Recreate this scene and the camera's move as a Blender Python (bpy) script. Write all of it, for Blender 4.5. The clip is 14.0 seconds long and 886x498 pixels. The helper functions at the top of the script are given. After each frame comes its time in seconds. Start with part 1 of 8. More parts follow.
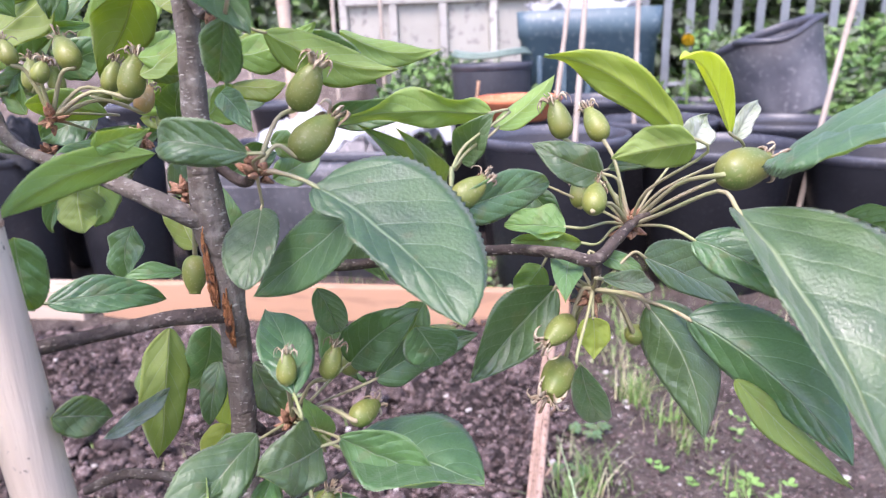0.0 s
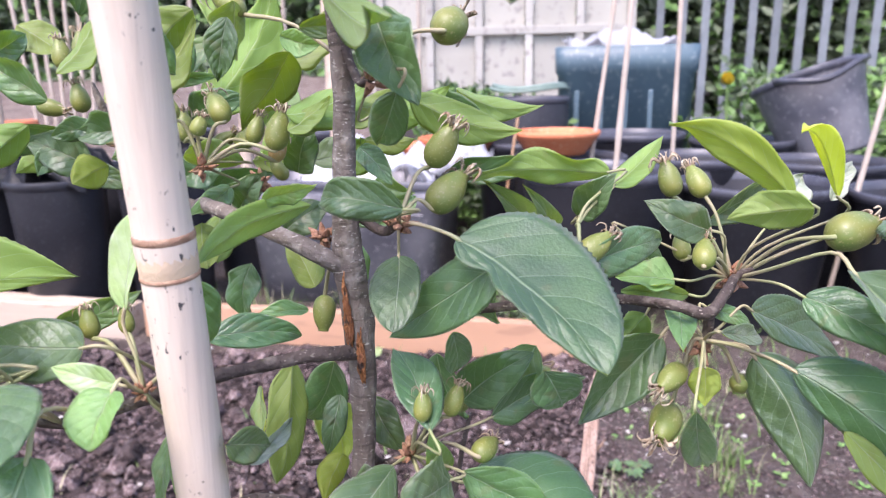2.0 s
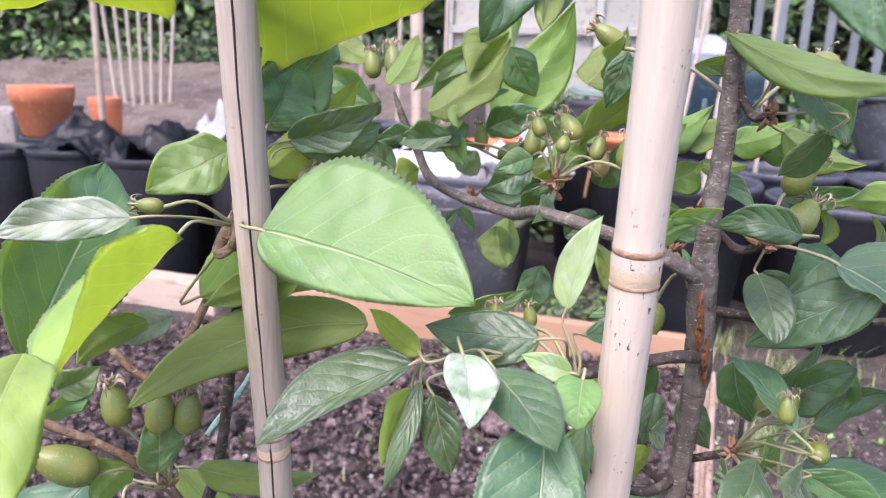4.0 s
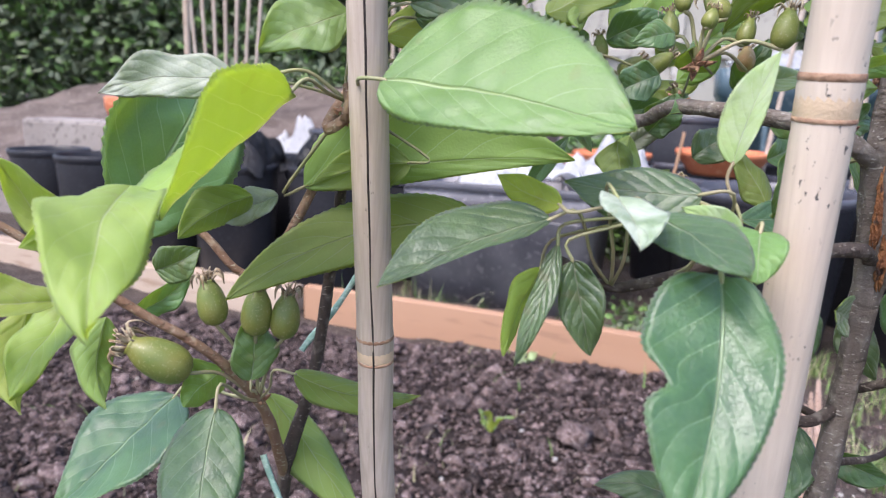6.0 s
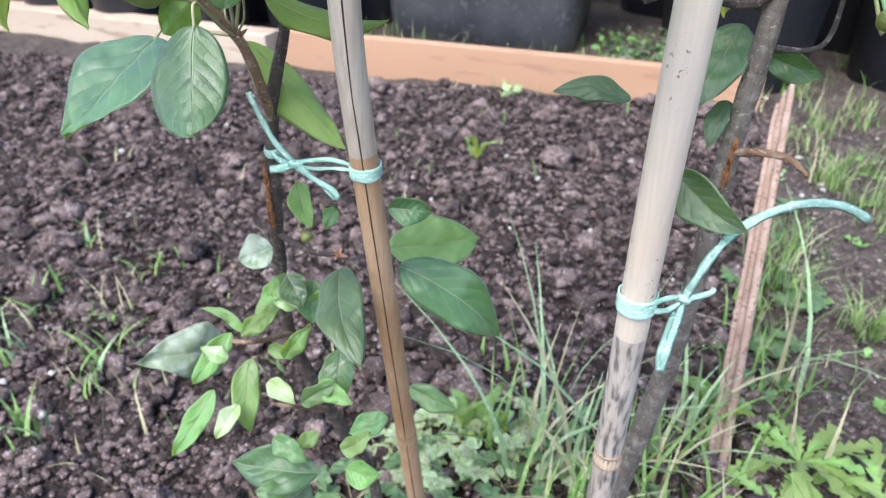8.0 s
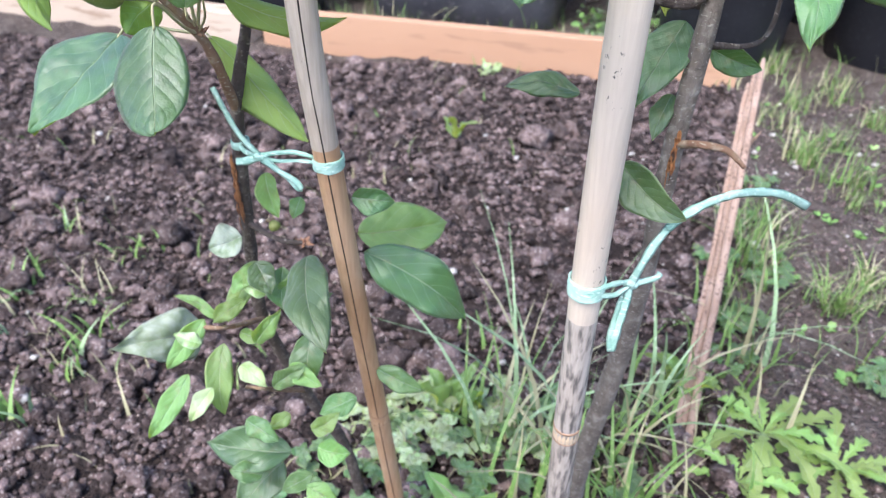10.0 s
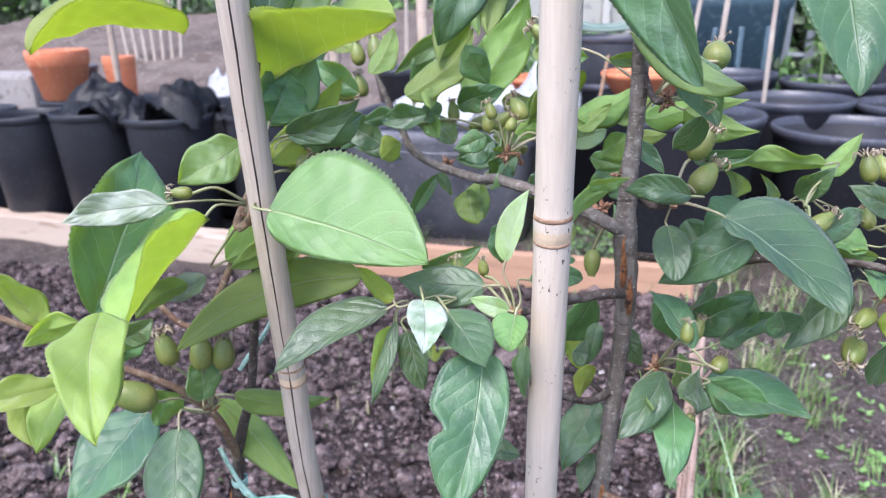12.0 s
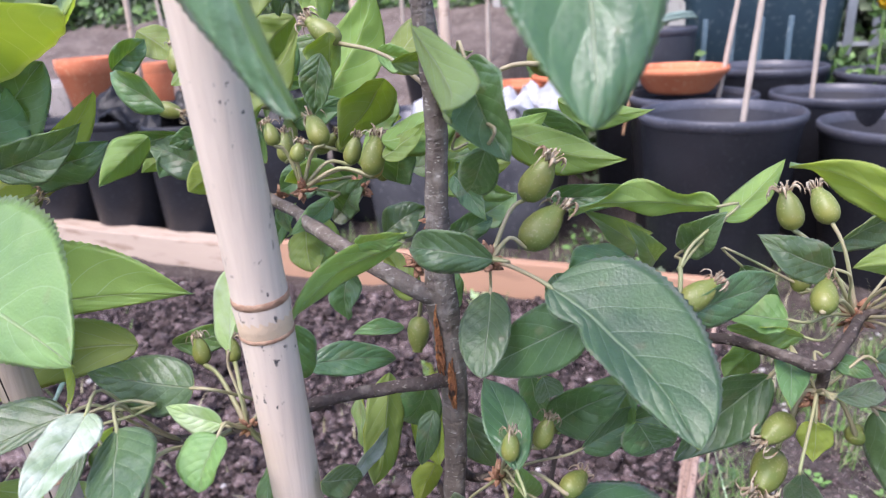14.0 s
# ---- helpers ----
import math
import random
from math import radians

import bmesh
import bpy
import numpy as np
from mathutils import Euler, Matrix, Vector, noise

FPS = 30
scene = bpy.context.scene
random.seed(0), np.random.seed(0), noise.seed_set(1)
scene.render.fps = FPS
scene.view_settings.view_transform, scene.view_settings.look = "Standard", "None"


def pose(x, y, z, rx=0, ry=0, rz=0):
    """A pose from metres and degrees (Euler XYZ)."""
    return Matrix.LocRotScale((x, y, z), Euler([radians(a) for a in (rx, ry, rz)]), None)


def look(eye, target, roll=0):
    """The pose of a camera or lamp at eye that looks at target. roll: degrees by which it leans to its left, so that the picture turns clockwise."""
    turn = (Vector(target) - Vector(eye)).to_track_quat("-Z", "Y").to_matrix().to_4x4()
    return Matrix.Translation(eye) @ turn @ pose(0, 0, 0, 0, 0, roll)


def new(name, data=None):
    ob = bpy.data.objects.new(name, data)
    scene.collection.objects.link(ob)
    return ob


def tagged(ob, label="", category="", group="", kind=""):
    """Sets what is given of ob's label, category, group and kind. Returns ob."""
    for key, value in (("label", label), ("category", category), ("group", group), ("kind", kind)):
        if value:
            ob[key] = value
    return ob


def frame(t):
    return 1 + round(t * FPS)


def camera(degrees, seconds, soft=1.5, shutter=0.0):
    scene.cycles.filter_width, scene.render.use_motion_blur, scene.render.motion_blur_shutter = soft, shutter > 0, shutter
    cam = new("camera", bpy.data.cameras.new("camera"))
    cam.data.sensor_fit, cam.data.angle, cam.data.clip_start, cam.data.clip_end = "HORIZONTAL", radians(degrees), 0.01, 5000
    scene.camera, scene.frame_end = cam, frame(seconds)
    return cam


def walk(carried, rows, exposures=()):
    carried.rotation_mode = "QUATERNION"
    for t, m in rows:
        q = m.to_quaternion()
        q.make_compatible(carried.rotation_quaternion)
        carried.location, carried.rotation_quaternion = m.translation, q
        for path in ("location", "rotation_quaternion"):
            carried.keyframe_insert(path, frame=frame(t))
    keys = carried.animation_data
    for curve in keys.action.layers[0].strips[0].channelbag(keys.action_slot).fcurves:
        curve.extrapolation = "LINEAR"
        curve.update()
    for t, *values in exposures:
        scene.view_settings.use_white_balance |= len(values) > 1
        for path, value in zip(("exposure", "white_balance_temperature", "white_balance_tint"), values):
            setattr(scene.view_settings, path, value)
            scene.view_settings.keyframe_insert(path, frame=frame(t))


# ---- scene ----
cam = camera(67.0, 14.0, soft=1.2)
PATH = [
    (0, (0.0212, 0.0329, 0.7314), (-0.0961, 1.9459, 0.1599), -2.14),
    (0.5, (0.0215, 0.0348, 0.7330), (-0.1009, 1.9520, 0.1766), -2.32),
    (1, (0.0162, 0.0356, 0.7383), (-0.1637, 1.9542, 0.2027), -2.17),
    (1.5, (0.0039, 0.0231, 0.7439), (-0.1776, 1.9472, 0.2293), -1.79),
    (2, (-0.0155, 0.0139, 0.7453), (-0.2072, 1.9436, 0.2558), -1.10),
    (2.5, (-0.0563, 0.0035, 0.7507), (-0.2741, 1.9415, 0.3075), -0.10),
    (3, (-0.0971, -0.0016, 0.7534), (-0.3385, 1.9351, 0.3165), 0.72),
    (3.5, (-0.1184, -0.0160, 0.7588), (-0.3636, 1.9150, 0.2995), 1.49),
    (4, (-0.1490, -0.0328, 0.7585), (-0.4481, 1.8789, 0.2529), 1.76),
    (6.3, (-0.1777, -0.0226, 0.6743), (-0.6820, 1.8659, 0.2508), 2.10),
    (6.5, (-0.1806, -0.0225, 0.6641), (-0.6605, 1.8672, 0.2184), 2.78),
    (7, (-0.1736, -0.0391, 0.6562), (-0.6127, 1.7903, -0.0223), 1.24),
    (7.5, (-0.1614, -0.0606, 0.6491), (-0.5907, 1.6894, -0.2187), 0.42),
    (8, (-0.1501, -0.0671, 0.6361), (-0.5465, 1.5739, -0.4363), -0.30),
    (8.2, (-0.1472, -0.0674, 0.6296), (-0.5366, 1.5190, -0.5244), -0.38),
    (10.3, (-0.1254, -0.0732, 0.6623), (-0.4659, 1.5508, -0.4542), -0.53),
    (10.5, (-0.1185, -0.0734, 0.6806), (-0.4573, 1.5776, -0.3963), -0.87),
    (11, (-0.1125, -0.0758, 0.7145), (-0.4573, 1.6328, -0.2664), -1.66),
    (11.5, (-0.1140, -0.0820, 0.7562), (-0.4466, 1.7156, -0.0548), -1.41),
    (12, (-0.1124, -0.0955, 0.7915), (-0.4632, 1.7536, 0.1148), -1.30),
    (12.5, (-0.0968, -0.0870, 0.8006), (-0.4466, 1.7967, 0.2266), -2.21),
    (13, (-0.0786, -0.0591, 0.7934), (-0.4045, 1.8427, 0.2672), -3.67),
    (13.5, (-0.0440, -0.0123, 0.7762), (-0.3720, 1.8734, 0.1961), -3.20),
    (14, (-0.0096, 0.0303, 0.7828), (-0.5235, 1.8416, 0.1084), -3.03),
]
EXPOSURES = [(0.0, 1.9, 6350, 26), (2.0, 1.85, 6400, 24), (3.0, 1.9, 6400, 24), (4.0, 1.65, 6400, 24), (6.5, 1.42, 6450, 14), (8.0, 1.7, 6250, 7), (10.5, 1.8, 6200, 13), (12.0, 1.6, 5950, 16), (13.0, 1.5, 6150, 17), (14.0, 1.5, 6250, 21)]

walk(cam, [(t, look(eye, target, roll)) for t, eye, target, roll in PATH], EXPOSURES)
# a phone's shallow focus on the near leaves
cam.data.dof.use_dof, cam.data.dof.focus_distance, cam.data.dof.aperture_fstop = True, 0.29, 16.0

# ---- light: bright, thinly overcast daylight ----
world = bpy.data.worlds.new("overcast_sky")
scene.world = world
world.use_nodes = True
wn, wl = world.node_tree.nodes, world.node_tree.links
sky = wn.new("ShaderNodeTexSky")
sky.sky_type, sky.sun_disc, sky.sun_elevation, sky.sun_rotation = "NISHITA", False, radians(58), radians(200)
sky.air_density, sky.dust_density, sky.ozone_density = 1.0, 2.0, 1.5
wl.new(sky.outputs[0], wn["Background"].inputs[0])
wn["Background"].inputs[1].default_value = 0.15
sun = new("sun", bpy.data.lights.new("sun", "SUN"))
sun.data.energy, sun.data.angle, sun.data.color = 1.5, radians(25), (1.0, 0.97, 0.93)
sun.matrix_world = look((-1.2, -2.6, 5.0), (0, 0, 0))


# ---- materials ----
def material(name):
    m = bpy.data.materials.new(name)
    m.use_nodes = True
    return m, m.node_tree.nodes, m.node_tree.links, m.node_tree.nodes["Principled BSDF"]


def mixed(n, l, fac, a, b):
    node = n.new("ShaderNodeMix")
    node.data_type = "RGBA"
    for sock, v in ((node.inputs[0], fac), (node.inputs[6], a), (node.inputs[7], b)):
        if isinstance(v, bpy.types.NodeSocket):
            l.new(v, sock)
        else:
            sock.default_value = v if isinstance(v, float) else (*v, 1)
    return node.outputs[2]


def calc(n, l, op, a, b=0.0, clamp=False):
    node = n.new("ShaderNodeMath")
    node.operation, node.use_clamp = op, clamp
    for sock, v in zip(node.inputs, (a, b)):
        if isinstance(v, bpy.types.NodeSocket):
            l.new(v, sock)
        else:
            sock.default_value = v
    return node.outputs[0]


def grain(n, l, scale, detail=4.0, stretch=(1, 1, 1), lo=0.35, hi=0.65, coords="Object"):
    tex, mapping, coord = n.new("ShaderNodeTexNoise"), n.new("ShaderNodeMapping"), n.new("ShaderNodeTexCoord")
    mapping.inputs["Scale"].default_value = stretch
    l.new(coord.outputs[coords], mapping.inputs[0])
    l.new(mapping.outputs[0], tex.inputs["Vector"])
    tex.inputs["Scale"].default_value, tex.inputs["Detail"].default_value = scale, detail
    ramp = n.new("ShaderNodeMapRange")
    ramp.inputs[1].default_value, ramp.inputs[2].default_value = lo, hi
    l.new(tex.outputs[0], ramp.inputs[0])
    return ramp.outputs[0]


def bumped(n, l, bsdf, height, strength, distance):
    b = n.new("ShaderNodeBump")
    b.inputs["Strength"].default_value, b.inputs["Distance"].default_value = strength, distance
    l.new(height, b.inputs["Height"])
    l.new(b.outputs[0], bsdf.inputs["Normal"])


def surface(name, c1, c2, c3=None, scale=30.0, fine=300.0, rough=0.6, bump=0.3, depth=0.001, metal=0.0, stretch=(1, 1, 1), spec=0.5, vary=0.12, island=0.0):
    """A worn surface: two colours in patches, a third in fine specks, and relief."""
    m, n, l, bsdf = material(name)
    broad, small = grain(n, l, scale, 5, stretch), grain(n, l, fine, 3, stretch, 0.3, 0.7)
    col = mixed(n, l, broad, c1, c2)
    if c3:
        speck = grain(n, l, fine * 0.6, 2, stretch, 0.58, 0.68)
        col = mixed(n, l, speck, col, c3)
    info, hsv = n.new("ShaderNodeObjectInfo"), n.new("ShaderNodeHueSaturation")
    l.new(calc(n, l, "ADD", calc(n, l, "MULTIPLY", info.outputs["Random"], vary * 2), 1 - vary), hsv.inputs["Value"])
    if island:
        each = n.new("ShaderNodeNewGeometry").outputs["Random Per Island"]
        l.new(calc(n, l, "ADD", calc(n, l, "MULTIPLY", each, island * 2), 1 - island), hsv.inputs["Value"])
    l.new(col, hsv.inputs["Color"])
    l.new(hsv.outputs[0], bsdf.inputs["Base Color"])
    l.new(calc(n, l, "ADD", calc(n, l, "MULTIPLY", small, 0.2), rough - 0.1), bsdf.inputs["Roughness"])
    bsdf.inputs["Metallic"].default_value, bsdf.inputs["Specular IOR Level"].default_value = metal, spec
    bumped(n, l, bsdf, calc(n, l, "ADD", small, calc(n, l, "MULTIPLY", broad, 1.5)), bump, depth)
    return m


def leaf_material(name, c1, c2, vein, rough, through_colour, thin=0.28, relief=0.5, down=0.0, ribs=0.8):
    """A leaf's skin: midrib and side veins along the blade's own coordinates, mottling, waxy gloss, light shining through."""
    m, n, l, bsdf = material(name)
    uv, sep = n.new("ShaderNodeTexCoord"), n.new("ShaderNodeSeparateXYZ")
    l.new(uv.outputs["UV"], sep.inputs[0])
    u, v = sep.outputs[0], calc(n, l, "ABSOLUTE", sep.outputs[1])
    info = n.new("ShaderNodeObjectInfo")
    wob = grain(n, l, 60, 2, lo=0.0, hi=1.0)
    flank = calc(n, l, "MULTIPLY", calc(n, l, "GREATER_THAN", sep.outputs[1], 0.0), 0.5)
    w = calc(n, l, "ADD", calc(n, l, "SUBTRACT", calc(n, l, "ADD", calc(n, l, "MULTIPLY", u, 6.5), flank), calc(n, l, "MULTIPLY", v, calc(n, l, "ADD", calc(n, l, "MULTIPLY", v, 0.5), 1.7))), calc(n, l, "MULTIPLY", wob, 0.3))
    w = calc(n, l, "ABSOLUTE", calc(n, l, "SUBTRACT", calc(n, l, "FRACT", calc(n, l, "ADD", w, 20.0)), 0.5))
    side = calc(n, l, "MULTIPLY", calc(n, l, "SUBTRACT", w, 0.472), 45.0, True)
    side = calc(n, l, "MULTIPLY", side, calc(n, l, "SUBTRACT", 0.95, calc(n, l, "MULTIPLY", v, 0.55)))
    mid = calc(n, l, "SUBTRACT", 1.5, calc(n, l, "MULTIPLY", v, calc(n, l, "ADD", calc(n, l, "MULTIPLY", u, 40.0), 30.0)), True)
    veins = calc(n, l, "MAXIMUM", mid, calc(n, l, "MULTIPLY", side, ribs))
    mottle, fine = grain(n, l, 55, 4), grain(n, l, 900, 3, lo=0.3, hi=0.7)
    col = mixed(n, l, mottle, c1, c2)
    col = mixed(n, l, calc(n, l, "MULTIPLY", fine, 0.10), col, vein)
    col = mixed(n, l, calc(n, l, "MULTIPLY", veins, 0.8), col, vein)
    edge = calc(n, l, "MULTIPLY", calc(n, l, "SUBTRACT", v, 0.965), 28.0, True)
    col = mixed(n, l, calc(n, l, "MULTIPLY", edge, 0.6), col, vein)
    bloom = grain(n, l, 42, 5, lo=0.52, hi=0.78)
    col = mixed(n, l, calc(n, l, "MULTIPLY", bloom, 0.08), col, (0.30, 0.36, 0.28))
    spots = grain(n, l, 130, 1, lo=0.71, hi=0.74)
    col = mixed(n, l, calc(n, l, "MULTIPLY", spots, 0.25), col, (0.16, 0.11, 0.05))
    if down:
        col = mixed(n, l, calc(n, l, "MULTIPLY", grain(n, l, 120, 4, lo=0.4, hi=0.62), down), col, (0.50, 0.54, 0.45))
    hsv = n.new("ShaderNodeHueSaturation")
    l.new(calc(n, l, "ADD", calc(n, l, "MULTIPLY", info.outputs["Random"], 0.05), 0.472), hsv.inputs["Hue"])
    l.new(calc(n, l, "ADD", calc(n, l, "MULTIPLY", info.outputs["Random"], 0.5), 0.78), hsv.inputs["Value"])
    l.new(col, hsv.inputs["Color"])
    l.new(hsv.outputs[0], bsdf.inputs["Base Color"])
    l.new(calc(n, l, "ADD", calc(n, l, "MULTIPLY", mottle, 0.16), rough - 0.02), bsdf.inputs["Roughness"])
    bsdf.inputs["Specular IOR Level"].default_value = 0.9
    bsdf.inputs["Sheen Weight"].default_value, bsdf.inputs["Sheen Roughness"].default_value = 0.22, 0.45
    pillow = calc(n, l, "MULTIPLY", calc(n, l, "SUBTRACT", 0.5, calc(n, l, "MULTIPLY", w, w)), 0.5)
    height = calc(n, l, "ADD", calc(n, l, "SUBTRACT", calc(n, l, "MULTIPLY", pillow, 1.0), calc(n, l, "MULTIPLY", mid, 0.5)), calc(n, l, "MULTIPLY", fine, 0.07))
    bumped(n, l, bsdf, height, relief, 0.0021)
    tr, mix, out = n.new("ShaderNodeBsdfTranslucent"), n.new("ShaderNodeMixShader"), n["Material Output"]
    l.new(mixed(n, l, calc(n, l, "MULTIPLY", veins, 0.55), through_colour, (1.0, 1.0, 0.62)), tr.inputs[0])
    mix.inputs[0].default_value = thin
    l.new(bsdf.outputs[0], mix.inputs[1])
    l.new(tr.outputs[0], mix.inputs[2])
    l.new(mix.outputs[0], out.inputs[0])
    return m


LEAF = {
    "dark": (leaf_material("leaf_upper_dark", (0.024, 0.066, 0.024), (0.044, 0.106, 0.031), (0.25, 0.34, 0.18), 0.38, (0.50, 0.78, 0.12), 0.20, 0.9),
             leaf_material("leaf_under_dark", (0.125, 0.205, 0.065), (0.165, 0.25, 0.085), (0.36, 0.45, 0.22), 0.6, (0.75, 0.88, 0.10), 0.50, 0.7, 0.0, 0.95)),
    "mid": (leaf_material("leaf_upper_mid", (0.042, 0.108, 0.036), (0.068, 0.152, 0.047), (0.31, 0.41, 0.22), 0.42, (0.66, 0.88, 0.14), 0.28, 0.9),
            leaf_material("leaf_under_mid", (0.165, 0.26, 0.060), (0.21, 0.31, 0.080), (0.42, 0.51, 0.22), 0.58, (0.76, 0.86, 0.10), 0.47, 0.7, 0.0, 0.95)),
    "young": (leaf_material("leaf_upper_young", (0.088, 0.180, 0.046), (0.128, 0.240, 0.070), (0.36, 0.46, 0.22), 0.45, (0.70, 0.88, 0.17), 0.33, 0.9),
              leaf_material("leaf_under_young", (0.28, 0.36, 0.07), (0.34, 0.42, 0.09), (0.46, 0.53, 0.2), 0.6, (0.90, 0.94, 0.10), 0.56, 0.7, 0.0, 0.95)),
    "yellow": (leaf_material("leaf_upper_yellow", (0.19, 0.29, 0.055), (0.25, 0.35, 0.075), (0.42, 0.50, 0.20), 0.46, (0.82, 0.94, 0.12), 0.46),
               leaf_material("leaf_under_yellow", (0.27, 0.36, 0.07), (0.34, 0.42, 0.10), (0.48, 0.54, 0.24), 0.55, (0.76, 0.88, 0.20), 0.55, 0.7, 0.0, 0.95)),
    "fresh": (leaf_material("leaf_upper_fresh", (0.17, 0.28, 0.055), (0.24, 0.36, 0.085), (0.42, 0.50, 0.24), 0.5, (0.66, 0.86, 0.14), 0.34),
              leaf_material("leaf_under_fresh", (0.20, 0.28, 0.09), (0.25, 0.33, 0.12), (0.36, 0.42, 0.2), 0.6, (0.66, 0.86, 0.14), 0.4)),
    "lemon": (leaf_material("leaf_upper_lemon", (0.46, 0.49, 0.03), (0.54, 0.56, 0.05), (0.60, 0.62, 0.2), 0.46, (0.90, 0.95, 0.06), 0.5),
              leaf_material("leaf_under_lemon", (0.48, 0.50, 0.03), (0.56, 0.57, 0.05), (0.62, 0.62, 0.2), 0.55, (0.90, 0.95, 0.06), 0.5)),
    "pale": (leaf_material("leaf_upper_pale", (0.24, 0.36, 0.12), (0.33, 0.43, 0.19), (0.46, 0.53, 0.32), 0.5, (0.7, 0.8, 0.2), 0.38, 0.6, 0.5),
             leaf_material("leaf_under_pale", (0.30, 0.37, 0.2), (0.36, 0.42, 0.25), (0.47, 0.52, 0.34), 0.7, (0.7, 0.8, 0.2), 0.4, 0.6, 0.5)),
    # downy leaves; on two low leaves the grey stands in for sky sheen
    "silver": (leaf_material("leaf_upper_downy_sheen", (0.15, 0.22, 0.11), (0.27, 0.33, 0.22), (0.40, 0.45, 0.33), 0.6, (0.5, 0.6, 0.2), 0.24, 0.9, 0.7),
               leaf_material("leaf_under_downy", (0.32, 0.36, 0.28), (0.40, 0.44, 0.35), (0.48, 0.51, 0.42), 0.75, (0.5, 0.6, 0.2), 0.24, 0.7, 0.6)),
}
PETIOLE = surface("petiole_skin", (0.26, 0.28, 0.13), (0.33, 0.27, 0.17), None, 60, 700, 0.55, 0.2, 0.0004)
FRUIT = surface("fruit_skin", (0.200, 0.200, 0.045), (0.105, 0.165, 0.038), (0.24, 0.24, 0.10), 55, 1500, 0.46, 0.08, 0.0002)
FRUIT_RED = surface("fruit_skin_blushed", (0.36, 0.19, 0.07), (0.30, 0.27, 0.08), (0.4, 0.3, 0.15), 60, 900, 0.45, 0.15, 0.0003)
SEPAL = surface("dried_sepal", (0.26, 0.17, 0.10), (0.48, 0.41, 0.30), (0.11, 0.055, 0.03), 180, 900, 0.85, 0.5, 0.0006)


def bark_material(name, c1, c2, c3, ring):
    """Young bark: patches, lengthwise cracks, fine rings round the stem and pale lenticels."""
    m, n, l, bsdf = material(name)
    broad, fine, streak = grain(n, l, 60, 5), grain(n, l, 700, 4), grain(n, l, 260, 4, (1, 1, 0.15))
    rings, scurf = grain(n, l, 90, 4, (0.6, 0.6, 2.6), 0.5, 0.66), grain(n, l, 170, 5, (1, 1, 1), 0.52, 0.7)
    col = mixed(n, l, broad, c1, c2)
    col = mixed(n, l, calc(n, l, "MULTIPLY", streak, 0.45), col, c3)
    col = mixed(n, l, calc(n, l, "MULTIPLY", rings, 0.25), col, c3)
    col = mixed(n, l, calc(n, l, "MULTIPLY", scurf, 0.45), col, ring)
    dots = grain(n, l, 420, 1, (1, 1, 2.2), 0.66, 0.70)
    col = mixed(n, l, calc(n, l, "MULTIPLY", dots, 0.85), col, ring)
    l.new(col, bsdf.inputs["Base Color"])
    bsdf.inputs["Roughness"].default_value = 0.8
    bsdf.inputs["Specular IOR Level"].default_value = 0.3
    relief = calc(n, l, "ADD", calc(n, l, "ADD", calc(n, l, "MULTIPLY", fine, 0.6), broad), calc(n, l, "SUBTRACT", calc(n, l, "MULTIPLY", dots, 1.2), calc(n, l, "MULTIPLY", calc(n, l, "ADD", streak, rings), 1.3)))
    bumped(n, l, bsdf, relief, 0.5, 0.0008)
    return m


BARK = bark_material("apple_bark", (0.125, 0.102, 0.086), (0.20, 0.168, 0.145), (0.080, 0.060, 0.048), (0.36, 0.33, 0.29))
TWIG = bark_material("twig_bark", (0.052, 0.039, 0.034), (0.092, 0.070, 0.060), (0.05, 0.035, 0.03), (0.28, 0.24, 0.2))
SHOOT = bark_material("downy_shoot", (0.20, 0.115, 0.075), (0.28, 0.19, 0.12), (0.14, 0.07, 0.045), (0.38, 0.33, 0.25))
SCALE = surface("bud_scale", (0.27, 0.12, 0.065), (0.37, 0.21, 0.13), (0.12, 0.05, 0.035), 200, 900, 0.8, 0.6, 0.0008)
WOUND = surface("orange_bark_wound", (0.44, 0.18, 0.06), (0.22, 0.08, 0.03), (0.06, 0.03, 0.02), 150, 700, 0.8, 1.0, 0.0018, stretch=(1, 1, 0.4))


def cane_material(name, c1, c2, dirt, marks, spread, low=0.0):
    """Bamboo: long fibres, dark dashes of mould, a stain low down; a split runs up one side where the cane has one."""
    m, n, l, bsdf = material(name)
    fibre, broad = grain(n, l, 500, 3, (1, 1, 0.02)), grain(n, l, 14, 4)
    col = mixed(n, l, broad, c1, c2)
    col = mixed(n, l, calc(n, l, "MULTIPLY", fibre, 0.28), col, dirt)
    dash = grain(n, l, 430 - 600 * low, 4, (1, 1, 0.7 - 3.2 * low), 0.62 - 0.9 * low, 0.66 - 0.1 * low)
    patch = grain(n, l, 60, 3, (1, 1, 0.30), spread, spread + 0.08)
    col = mixed(n, l, calc(n, l, "MULTIPLY", calc(n, l, "MULTIPLY", dash, patch), marks), col, (0.05, 0.045, 0.045))
    l.new(col, bsdf.inputs["Base Color"])
    l.new(calc(n, l, "ADD", calc(n, l, "MULTIPLY", fibre, 0.2), 0.42), bsdf.inputs["Roughness"])
    bumped(n, l, bsdf, fibre, 0.25, 0.0004)
    return m


